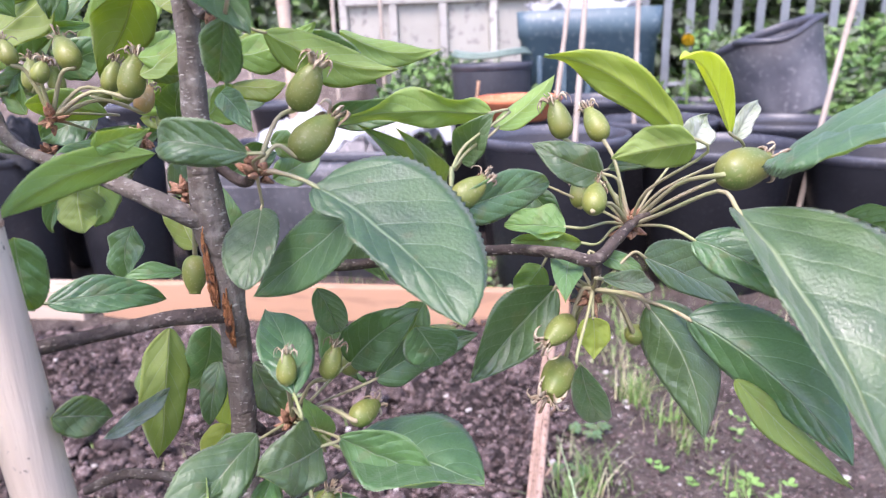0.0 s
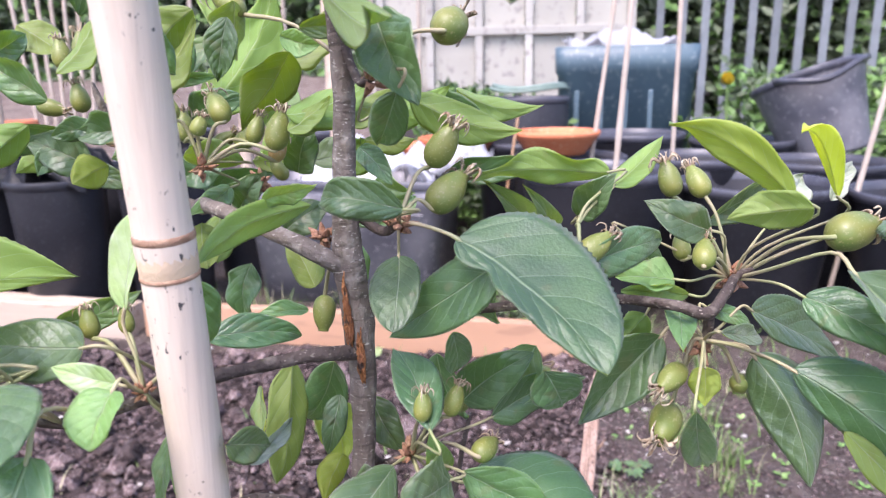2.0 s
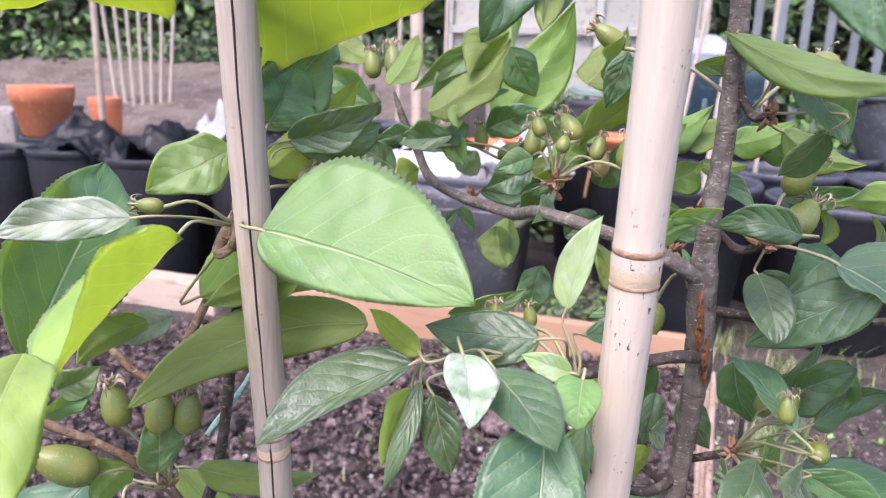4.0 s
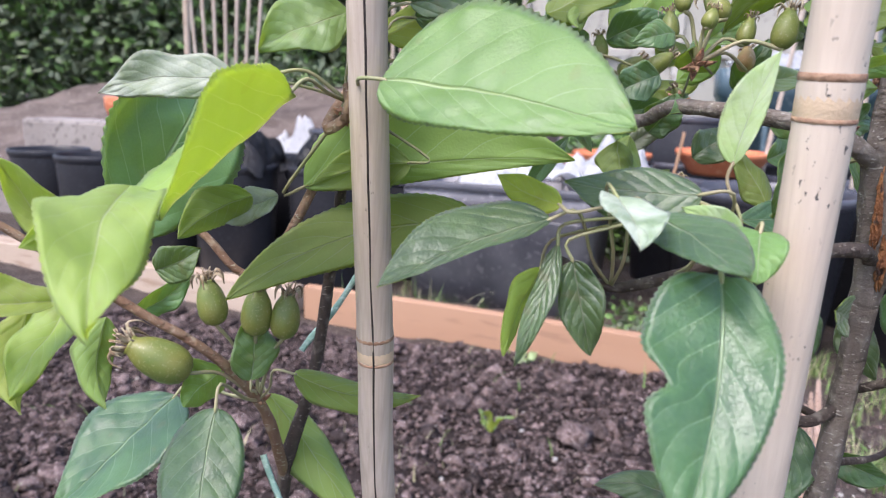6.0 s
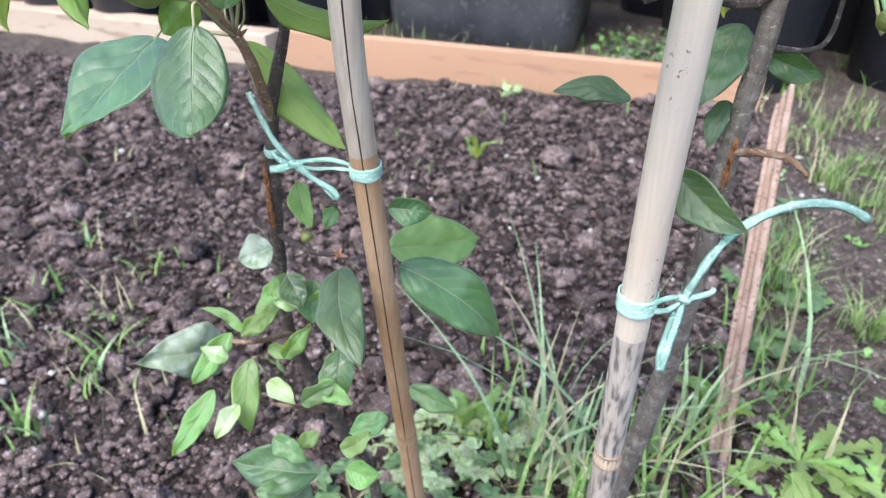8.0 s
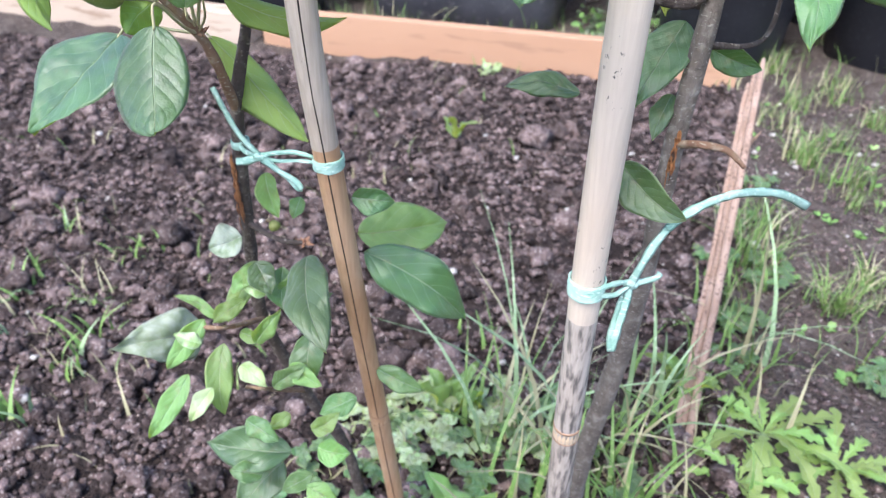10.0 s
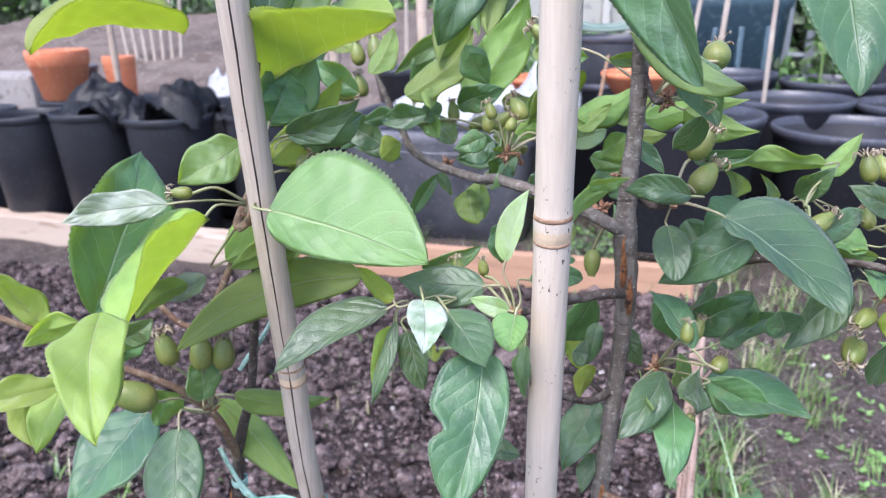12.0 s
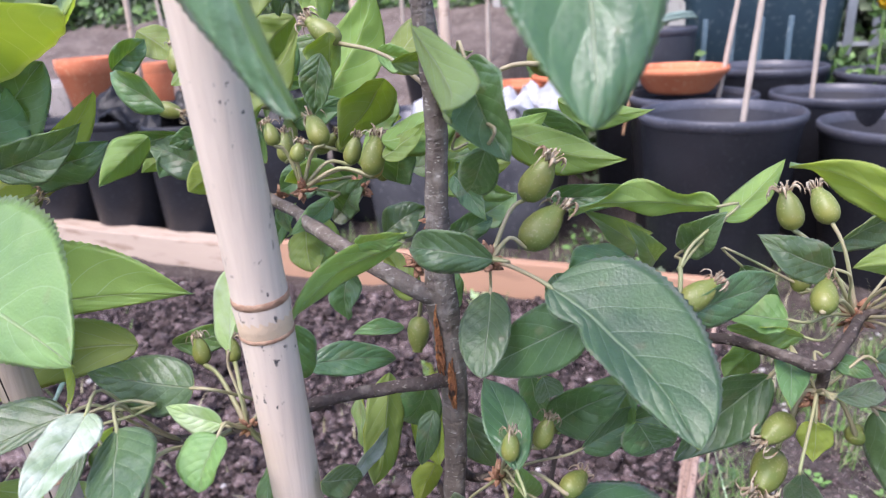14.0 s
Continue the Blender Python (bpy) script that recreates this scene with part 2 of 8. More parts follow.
CANE = cane_material("pale_bamboo", (0.56, 0.455, 0.365), (0.61, 0.52, 0.43), (0.42, 0.33, 0.26), 1.0, 0.53)
CANE_LOW = cane_material("mouldy_bamboo", (0.40, 0.33, 0.28), (0.50, 0.44, 0.39), (0.16, 0.13, 0.12), 0.85, 0.36, 0.17)
CANE_GREY = cane_material("weathered_bamboo", (0.42, 0.34, 0.275), (0.50, 0.42, 0.35), (0.20, 0.15, 0.11), 0.5, 0.62)
CANE_TAN = cane_material("tan_bamboo", (0.40, 0.225, 0.12), (0.46, 0.295, 0.18), (0.20, 0.10, 0.055), 0.5, 0.6)
NODE = surface("bamboo_node", (0.24, 0.13, 0.08), (0.40, 0.25, 0.16), None, 200, 900, 0.7, 0.4, 0.0006)
NODE_PALE = surface("bamboo_node_band", (0.60, 0.45, 0.30), (0.56, 0.42, 0.29), None, 120, 900, 0.6, 0.3, 0.0005)
CRACK = surface("bamboo_split", (0.012, 0.008, 0.007), (0.03, 0.02, 0.018), None, 100, 700, 0.9, 0.3, 0.0005)
TWINE = surface("mint_green_tie", (0.26, 0.45, 0.36), (0.42, 0.60, 0.51), (0.60, 0.74, 0.66), 120, 1200, 0.55, 0.6, 0.0006, stretch=(0.3, 1, 1))
SPLINT = surface("split_wood", (0.26, 0.165, 0.12), (0.36, 0.25, 0.195), (0.11, 0.065, 0.045), 40, 400, 0.75, 0.6, 0.001, stretch=(1, 1, 0.1))
# kept near black: shade in the gaps between clods is put into this colour
SOIL = surface("dark_crumbly_soil", (0.026, 0.018, 0.016), (0.048, 0.034, 0.031), (0.13, 0.10, 0.092), 9, 160, 0.92, 0.9, 0.012, spec=0.2)
# dark first tone and wide spread per clod also stand in for small shadows
CLOD = surface("soil_clod", (0.066, 0.044, 0.041), (0.205, 0.147, 0.138), (0.38, 0.32, 0.30), 60, 420, 0.92, 0.9, 0.004, spec=0.2, island=0.68)
PATH_EARTH = surface("trodden_earth", (0.058, 0.043, 0.037), (0.115, 0.089, 0.077), (0.21, 0.175, 0.155), 14, 160, 0.88, 0.9, 0.010, spec=0.25)
STONE = surface("small_stone", (0.38, 0.34, 0.30), (0.52, 0.48, 0.44), (0.25, 0.22, 0.2), 30, 300, 0.8, 0.4, 0.002)
BOARD = surface("wet_orange_board", (0.37, 0.205, 0.125), (0.44, 0.265, 0.17), (0.32, 0.18, 0.115), 3, 60, 0.55, 0.15, 0.001, stretch=(0.2, 1, 1))
BEAM = surface("pale_timber", (0.37, 0.275, 0.205), (0.47, 0.37, 0.29), (0.30, 0.21, 0.15), 4, 90, 0.75, 0.3, 0.002, stretch=(0.15, 1, 1))
BLACK = surface("black_plastic", (0.018, 0.018, 0.022), (0.032, 0.032, 0.038), (0.036, 0.036, 0.042), 5, 150, 0.45, 0.12, 0.0006, spec=0.3)
# lighter than the pots' black: the rim's highlight is in the colour, plus scuff specks
RIM = surface("scuffed_rim_highlight", (0.042, 0.042, 0.054), (0.070, 0.070, 0.086), (0.090, 0.090, 0.105), 8, 160, 0.40, 0.12, 0.0006)
TUB = surface("grey_black_tub", (0.115, 0.110, 0.128), (0.235, 0.225, 0.24), (0.30, 0.285, 0.29), 7, 90, 0.5, 0.2, 0.001)
TERRA = surface("terracotta", (0.52, 0.145, 0.062), (0.60, 0.20, 0.09), (0.60, 0.26, 0.14), 8, 120, 0.7, 0.2, 0.001)
BLUE = surface("blue_plastic", (0.050, 0.085, 0.110), (0.070, 0.115, 0.140), (0.14, 0.18, 0.2), 4, 80, 0.45, 0.1, 0.0006)
WHITE = surface("white_sheet", (0.62, 0.62, 0.64), (0.70, 0.70, 0.72), (0.45, 0.45, 0.48), 6, 90, 0.5, 0.3, 0.003)
PANEL = surface("dull_pale_panel", (0.32, 0.305, 0.265), (0.40, 0.38, 0.33), (0.25, 0.235, 0.21), 1.5, 30, 0.6, 0.2, 0.002)
BANK = surface("bare_bank_earth", (0.11, 0.083, 0.070), (0.185, 0.145, 0.125), (0.26, 0.215, 0.19), 5, 60, 0.9, 0.6, 0.006, spec=0.2)
BAG = surface("crumpled_black_plastic", (0.012, 0.012, 0.014), (0.025, 0.024, 0.027), (0.06, 0.055, 0.055), 8, 90, 0.45, 0.4, 0.003)
RENDERED = surface("white_painted_wall", (0.33, 0.315, 0.28), (0.42, 0.40, 0.36), (0.27, 0.25, 0.225), 1.2, 30, 0.8, 0.2, 0.002)
CONCRETE = surface("weathered_concrete", (0.20, 0.17, 0.155), (0.30, 0.265, 0.24), (0.14, 0.12, 0.11), 3, 60, 0.85, 0.4, 0.003)
GALV = surface("galvanised_pale", (0.15, 0.16, 0.17), (0.21, 0.225, 0.235), None, 5, 90, 0.5, 0.1, 0.0005, 0.3)
HOOP = surface("green_hose", (0.12, 0.17, 0.14), (0.18, 0.24, 0.20), None, 10, 200, 0.5, 0.1, 0.0005)
GRASS = surface("grass_blade", (0.10, 0.19, 0.04), (0.17, 0.27, 0.07), (0.28, 0.34, 0.13), 18, 200, 0.6, 0.1, 0.0005)
PALE_BLADE = surface("pale_grass_blade", (0.19, 0.28, 0.13), (0.27, 0.37, 0.20), (0.40, 0.46, 0.30), 25, 220, 0.6, 0.1, 0.0005)
STRAW = surface("dry_grass", (0.31, 0.275, 0.15), (0.43, 0.40, 0.25), None, 20, 300, 0.7, 0.2, 0.0005)
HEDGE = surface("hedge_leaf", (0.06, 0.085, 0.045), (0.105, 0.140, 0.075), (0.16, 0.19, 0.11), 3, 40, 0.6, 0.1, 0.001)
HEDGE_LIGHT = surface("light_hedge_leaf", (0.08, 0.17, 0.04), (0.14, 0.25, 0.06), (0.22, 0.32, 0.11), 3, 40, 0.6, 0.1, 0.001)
PETAL = surface("yellow_petal", (0.80, 0.58, 0.02), (0.85, 0.64, 0.03), None, 40, 300, 0.6, 0.1, 0.0003)


# ---- builders ----
def link(name, data, materials, parent=None, label="", m=None):
    for one in (materials if isinstance(materials, (list, tuple)) else [materials]):
        data.materials.append(one)
    ob = new(name, data)
    if m is not None:
        ob.matrix_world = m
    if parent:
        ob.parent = parent
        ob.matrix_parent_inverse = parent.matrix_basis.inverted() if parent.parent is None else (parent.parent.matrix_basis @ parent.matrix_parent_inverse @ parent.matrix_basis).inverted()
    if label:
        ob["label"] = label
    return ob


def part(name, bm, materials, parent=None, label="", m=None, smooth=True):
    data = bpy.data.meshes.new(name)
    bm.to_mesh(data)
    bm.free()
    if smooth:
        data.shade_smooth()
    return link(name, data, materials, parent, label, m)


def thing(name, label, category, group="", at=(0, 0, 0), turn=0, kind=""):
    ob = new(name)
    ob.empty_display_size = 0.05
    ob.matrix_world = pose(*at, 0, 0, turn)
    return tagged(ob, label, category, group, kind)


def spline(points, steps):
    """Catmull-Rom through points (of any width)."""
    p = [np.array(q, float) for q in points]
    p = [2 * p[0] - p[1], *p, 2 * p[-1] - p[-2]]
    out = []
    for i in range(1, len(p) - 2):
        a, b, c, d = p[i - 1:i + 3]
        for k in range(steps):
            t = k / steps
            out.append(0.5 * (2 * b + (c - a) * t + (2 * a - 5 * b + 4 * c - d) * t * t + (3 * b - a - 3 * c + d) * t ** 3))
    return out + [p[-2]]


def tube(bm, points, sides=8, steps=4, rough=0.0, slot=0, flat=1.0, cap=True):
    """A round limb through (x, y, z, radius)."""
    line = spline(points, steps)
    rings, side = [], Vector((1, 0.2, 0.1))
    for i, q in enumerate(line):
        ahead = Vector(line[min(i + 1, len(line) - 1)][:3]) - Vector(line[max(i - 1, 0)][:3])
        ahead.normalize()
        side = (side - ahead * side.dot(ahead)).normalized()
        up = ahead.cross(side)
        ring = []
        for k in range(sides):
            a = 2 * math.pi * k / sides
            r = float(q[3]) * (1 + rough * noise.noise(Vector((q[0], q[1], q[2])) * 90 + Vector((k * 1.7, 0, 0))))
            ring.append(bm.verts.new(Vector(q[:3]) + r * (math.cos(a) * side + flat * math.sin(a) * up)))
        rings.append(ring)
    for a, b in zip(rings, rings[1:]):
        for k in range(sides):
            bm.faces.new((a[k], a[(k + 1) % sides], b[(k + 1) % sides], b[k])).material_index = slot
    if cap:
        bm.faces.new(rings[0][::-1]).material_index = slot
        bm.faces.new(rings[-1]).material_index = slot
    return rings


def lathe(bm, profile, sides=24, slot=0, m=None, closed=False):
    """Turns (radius, height) round z; m places it."""
    m = m or Matrix()
    rings = []
    for r, z in profile:
        rings.append([bm.verts.new(m @ Vector((r * math.cos(2 * math.pi * k / sides), r * math.sin(2 * math.pi * k / sides), z))) for k in range(sides)])
    for a, b in zip(rings, rings[1:]):
        for k in range(sides):
            bm.faces.new((a[k], a[(k + 1) % sides], b[(k + 1) % sides], b[k])).material_index = slot
    if closed:
        bm.faces.new(rings[0][::-1]).material_index = slot
        bm.faces.new(rings[-1]).material_index = slot


def box(bm, lo, hi, bevel=0.0, m=None, slot=0):
    made = bmesh.ops.create_cube(bm, size=1.0)
    lo, hi = Vector(lo), Vector(hi)
    for v in made["verts"]:
        v.co = Vector([lo[i] + (v.co[i] + 0.5) * (hi[i] - lo[i]) for i in range(3)])
    if bevel:
        edges = list({e for v in made["verts"] for e in v.link_edges})
        got = bmesh.ops.bevel(bm, geom=edges, offset=bevel, segments=2, affect="EDGES", profile=0.6)
        verts = list({v for f in got["faces"] for v in f.verts} | {v for v in made["verts"] if v.is_valid})
    else:
        verts = made["verts"]
    if m is not None:
        for v in verts:
            v.co = m @ v.co
    for v in verts:
        for f in v.link_faces:
            f.material_index = slot


def frame_of(a, b, up):
    x = (Vector(b) - Vector(a)).normalized()
    z = Vector(up)
    z = (z - x * z.dot(x)).normalized()
    y = z.cross(x)
    return Matrix(((x.x, y.x, z.x, a[0]), (x.y, y.y, z.y, a[1]), (x.z, y.z, z.z, a[2]), (0, 0, 0, 1)))


COUNT = [0]
VS = (-1.0, -0.86, -0.62, -0.36, -0.10, 0.0, 0.10, 0.36, 0.62, 0.86, 1.0)


def outline(s, peak, sharp):
    """An apple leaf's half width along its midrib: round at the foot, drawn out to a point. 1 at its widest."""
    a = peak * sharp / (1 - peak)
    return (s ** a * (1 - s) ** sharp) / (peak ** a * (1 - peak) ** sharp) if 0 < s < 1 else 0.0


def skin(tree, kind, m, rows, place, thick, rib):
    """Two skins, upper and under, over place(s, v, tooth), with a raised midrib below."""
    bm = bmesh.new()
    uvl = bm.loops.layers.uv.new("UVMap")
    top, bottom = [], []
    for i in range(rows + 1):
        s = i / rows
        tooth = (0.024 if i % 2 else -0.011) * (0 < i < rows)
        row_t, row_b = [], []
        for v in VS:
            p, n = place(s, v, tooth if abs(v) == 1 else 0.0)
            row_t.append(bm.verts.new(p))
            row_b.append(row_t[-1] if abs(v) == 1 else bm.verts.new(p - n * (thick if v else thick + rib * (1 - 0.8 * s))))
        top.append(row_t)
        bottom.append(row_b)
    for i in range(rows):
        for j in range(len(VS) - 1):
            for side_, order in ((top, 1), (bottom, -1)):
                for three in (((i, j), (i + 1, j), (i + 1, j + 1)), ((i, j), (i + 1, j + 1), (i, j + 1))):
                    three = three[::order]
                    f = bm.faces.new([side_[x][y] for x, y in three])
                    f.material_index = 0 if order == 1 else 1
                    for loop, (x, y) in zip(f.loops, three):
                        loop[uvl].uv = (x / rows, VS[y])
    return part("leaf", bm, list(LEAF[kind]), tree, m=m)


def petiole(ob, stem, base, ahead, width, inside):
    """The downy stalk between a spur and its leaf, running into the midrib."""
    a, b = Vector(stem), Vector(base)
    gap = (b - a).length
    mid1 = a.lerp(b, 0.35) + Vector((0, 0, 0.05 * gap))
    mid2 = b - ahead * 0.22 * gap
    r = 0.00058 if width < 0.03 else 0.00075
    bm = bmesh.new()
    tube(bm, [(*a, r * 1.3), (*mid1, r * 1.1), (*mid2, r), (*b, r * 1.1), (*inside, r * 0.6)], 6, 4)
    part("petiole", bm, PETIOLE, ob)


def leaf(tree, kind, base, tip, width, up, bend=0.06, fold=14, wave=0.03, side=0.0, stem=None):
    """A toothed, quilted blade from base to tip whose upper skin looks along up, with a skin below and a stalk to its spur."""
    COUNT[0] += 1
    rnd = random.Random(COUNT[0])
    m = frame_of(base, tip, up)
    length = (Vector(tip) - Vector(base)).length
    rows = 62 if length > 0.034 else 38 if length > 0.022 else 24
    peak, phase, sharp = rnd.uniform(0.36, 0.45), rnd.uniform(0, 6.28), rnd.uniform(0.78, 1.1)
    calm = 0.5 if fold <= 8 else 1.0
    tan, k1, k2 = math.tan(radians(fold)), rnd.uniform(0.8, 1.5), rnd.uniform(-0.06, 0.06)
    curls = (rnd.uniform(-0.45, 0.32), rnd.uniform(-0.45, 0.32))
    drop, wave = rnd.uniform(-0.08, 0.25), wave * rnd.uniform(1.0, 2.2) + 0.02
    twist, beat = radians(rnd.uniform(-30, 30)), rnd.uniform(7.5, 13.0)
    number, out_of = COUNT[0], Vector((0, 0, 1))

    def place(s, v, tooth):
        h = width / 2 * max(outline(s, peak, sharp), 0.012)
        out = h * v * (1 + tooth) * (1 + calm * (0.03 + 0.9 * wave) * math.sin(11 * s + phase + (2.0 if v > 0 else 0.0)) * (1 - s) * min(1.0, 6 * s))
        a = abs(v)
        z = length * (4 * bend * s * (1 - s) * (0.7 + 0.6 * s)) + h * a * tan * (1 - 0.35 * a) * k1
        z += wave * width * a * a * math.sin(beat * s + phase + (1.7 if v > 0 else 0)) * min(1.0, 5 * s)
        z += 0.008 * width * a * (1.15 - a) * 2.4 * math.cos(6.2832 * (6.5 * s - 1.7 * a - 0.5 * a * a + (0.5 if v > 0 else 0)))
        z -= calm * curls[v > 0] * h * a ** 3
        z += calm * width * (0.10 * noise.noise(Vector((s * 2.4 + phase * 3, v * 1.2, number))) + 0.05 * noise.noise(Vector((s * 6.5 + phase, v * 2.6, number + 0.5)))) * min(1.0, s * 5)
        z += out * math.tan(calm * twist * (s - 0.35)) - drop * length * max(0.0, s - 0.55) ** 2 * 2.2 - (0.012 * width if v == 0 else 0)
        return Vector((s * length, length * (side + k2) * 4 * s * (1 - s) + out, z)), out_of
    ob = skin(tree, kind, m, rows, place, 0.0004, 0.022 * width)
    if stem is not None and 0.004 < (Vector(stem) - Vector(base)).length < 0.06:
        inside = m @ Vector((0.025 * length, 0, 4 * bend * 0.025 * length * 0.7 - 0.0010))
        petiole(ob, stem, base, m.to_3x3() @ Vector((1, 0, 0)), width, inside)
    return ob


def blade(tree, kind, base, tip, left, right, mid=None, under=False, stem=None, pinch=(0, 0, 0), peak=0.38, sharp=0.95, wave=0.05, cup=0.0):
    """A large leaf hung from its own landmarks: foot, tip, the widest point of each margin and the middle of its rib.
    under: its pale underside is turned to the path. pinch: (margin -1 or 1, where along the rib, how deep) of a waist in one margin. cup: how far the halves arch."""
    COUNT[0] += 1
    rnd = random.Random(COUNT[0] + 500)
    number, phase = COUNT[0], rnd.uniform(0, 6.28)
    foot, end, lo, ro = Vector(base), Vector(tip), Vector(left), Vector(right)
    axis = end - foot
    length = axis.length
    mid = Vector(mid) if mid is not None else foot.lerp(end, 0.5) + ((lo + ro) / 2 - foot.lerp(end, 0.45)) * 0.35
    sm = min(max((mid - foot).dot(axis) / length ** 2, 0.3), 0.7)
    pull = (mid - foot * (1 - sm) ** 2 - end * sm ** 2) / (2 * sm * (1 - sm))

    def rib_at(s):
        return foot * (1 - s) ** 2 + pull * 2 * s * (1 - s) + end * s ** 2

    def ahead(s):
        return ((pull - foot) * (1 - s) + (end - pull) * s).normalized()
    wings = []
    for edge in (lo, ro):
        s = min(max((edge - foot).dot(axis) / length ** 2, 0.22), 0.68)
        w = edge - rib_at(s)
        w -= ahead(s) * w.dot(ahead(s))
        wings.append((w.normalized(), w.length / outline(s, peak, sharp)))
    across = (wings[1][0] - wings[0][0]).normalized()
    face = axis.normalized().cross(across)
    # the upper skin looks to the path, or away from it
    toward = Vector((-0.12, -0.02, 0.73)) - mid
    turned = (face.dot(toward) < 0) != under
    sign = -1 if turned else 1
    rows = 66 if length > 0.034 else 40
    width = wings[0][1] + wings[1][1]

    def place(s, v, tooth):
        d, half = wings[(v > 0) != turned]
        h = half * max(outline(s, peak, sharp), 0.012)
        if pinch[0] == (1 if (v > 0) != turned else -1):
            h *= 1 - pinch[2] * math.exp(-((s - pinch[1]) / 0.08) ** 2)
        t = ahead(s)
        d = (d - t * d.dot(t)).normalized()
        n = t.cross(across - t * across.dot(t)).normalized() * sign
        a = abs(v)
        z = wave * width * a * a * math.sin(8.5 * s + phase + (1.9 if v > 0 else 0.0)) * min(1.0, 5 * s)
        z += 0.008 * width * a * (1.15 - a) * 2.4 * math.cos(6.2832 * (6.5 * s - 1.7 * a - 0.5 * a * a + (0.5 if v > 0 else 0)))
        z += width * (0.045 * noise.noise(Vector((s * 2.6 + phase, v * 1.3, number))) + 0.02 * noise.noise(Vector((s * 7 + phase, v * 2.8, number + 0.5)))) * min(1.0, s * 5)
        z += cup * h * 4 * a * (1 - a) - (0.014 * width if v == 0 else 0)
        return rib_at(s) + d * h * a * (1 + tooth) + n * z, n
    ob = skin(tree, kind, None, rows, place, 0.0004, 0.018 * width)
    if stem is not None and 0.004 < (Vector(stem) - foot).length < 0.075:
        petiole(ob, stem, base, ahead(0), width, rib_at(0.03) - Vector((0, 0, 0.0006)))
    return ob


def fruit(tree, base, end, size, stem=None, red=0, calyx=1):
    """A young apple: a swelling body from its stalk end to a crown of dried sepals."""
    COUNT[0] += 1
    rnd = random.Random(COUNT[0])
    m = frame_of(base, end, (0.1, -0.3, 1.0)) @ Matrix.Rotation(radians(90), 4, "Y")
    size *= 0.86
    whole = (Vector(end) - Vector(base)).length
    length = min(max(whole, size * 0.9), size * 1.6)
    base = (Vector(end) + (Vector(base) - Vector(end)) * (length / whole))[:]
    m.translation = base
    bm = bmesh.new()
    r = size / 2
    prof = [(0.0005, 0.0), (0.34, 0.012), (0.68, 0.08), (0.91, 0.20), (1.0, 0.34), (0.99, 0.46), (0.93, 0.60), (0.81, 0.74), (0.64, 0.85), (0.50, 0.92), (0.46, 0.96), (0.48, 1.0), (0.30, 0.985), (0.0005, 0.97)]
    lathe(bm, [(max(a * r, 0.0002), b * length) for a, b in prof], 24)
    for v in bm.verts:
        up, round_ = v.co.z / length, math.atan2(v.co.y, v.co.x)
        rib = 1 + 0.05 * math.cos(5 * round_ + COUNT[0]) * max(0.0, up - 0.3)
        v.co.x *= rib
        v.co.y *= rib
        v.co += v.co.normalized() * r * 0.05 * noise.noise(v.co * 70 + Vector((COUNT[0], 0, 0)))
    body = part("fruit", bm, FRUIT_RED if red else FRUIT, tree, m=m)
    if calyx:
        bm = bmesh.new()
        for k in range(7):
            a = 2 * math.pi * k / 7 + rnd.uniform(-0.5, 0.5)
            ln, out = r * rnd.uniform(0.9, 1.7), rnd.uniform(0.4, 1.5)
            d = Vector((math.cos(a), math.sin(a), 0))
            z0 = Vector((0, 0, length * 0.965))
            pts = [z0 + d * r * 0.34, z0 + d * r * (0.36 + 0.4 * out) + Vector((0, 0, ln * 0.45)), z0 + d * r * (0.4 + 0.7 * out) + Vector((0, 0, ln * (0.65 - 0.4 * out))), z0 + d * r * (0.35 + 0.75 * out) + Vector((0, 0, ln * (0.45 - 0.6 * out)))]
            tube(bm, [(*p, w) for p, w in zip(pts, (r * 0.17, r * 0.15, r * 0.10, r * 0.03))], 5, 3, 0.5, flat=0.35)
        for k in range(14):
            a, e = rnd.uniform(0, 6.28), rnd.uniform(0.1, 0.7)
            z0 = Vector((0, 0, length * 0.97))
            tip = z0 + Vector((math.cos(a) * r * e, math.sin(a) * r * e, r * rnd.uniform(0.35, 1.0)))
            bow = z0.lerp(tip, 0.6) + Vector((rnd.uniform(-1, 1), rnd.uniform(-1, 1), 0)) * r * 0.12
            tube(bm, [(*z0, r * 0.05), (*bow, r * 0.035), (*tip, r * 0.06)], 4, 2)
        part("calyx", bm, SEPAL, body, m=m)
    if stem is not None and (Vector(stem) - Vector(base)).length < 0.07:
        bm = bmesh.new()
        a, b = Vector(stem), Vector(base)
        mid = a.lerp(b, 0.55) + Vector((0, 0, 0.006))
        inner = b + (Vector(end) - b).normalized() * 0.002
        tube(bm, [(*a, 0.0011), (*mid, 0.0008), (*b, 0.0010), (*inner, 0.0008)], 6, 4)
        part("stalk", bm, PETIOLE, body)
    return body


def limb(tree, name, points, mat, sides=12, rough=0.25, label=""):
    bm = bmesh.new()
    tube(bm, points, sides, 8, rough)
    return part(name, bm, mat, tree, label)


def spur(tree, at, size):
    """A knobbly fruiting spur of ringed scales."""
    COUNT[0] += 1
    rnd = random.Random(COUNT[0])
    bm = bmesh.new()
    for k in range(14):
        d = Vector((rnd.gauss(0, 1), rnd.gauss(0, 1), rnd.gauss(0, 1))).normalized()
        p = Vector(at) + d * size * rnd.uniform(0.1, 0.75)
        q = p + (d + Vector((0, 0, 0.4))).normalized() * size * rnd.uniform(0.5, 1.3)
        tube(bm, [(*p, size * 0.35), (*p.lerp(q, 0.5), size * 0.26), (*q, size * 0.05)], 5, 2, 0.4, flat=0.6)
    return part("spur", bm, SCALE, tree)


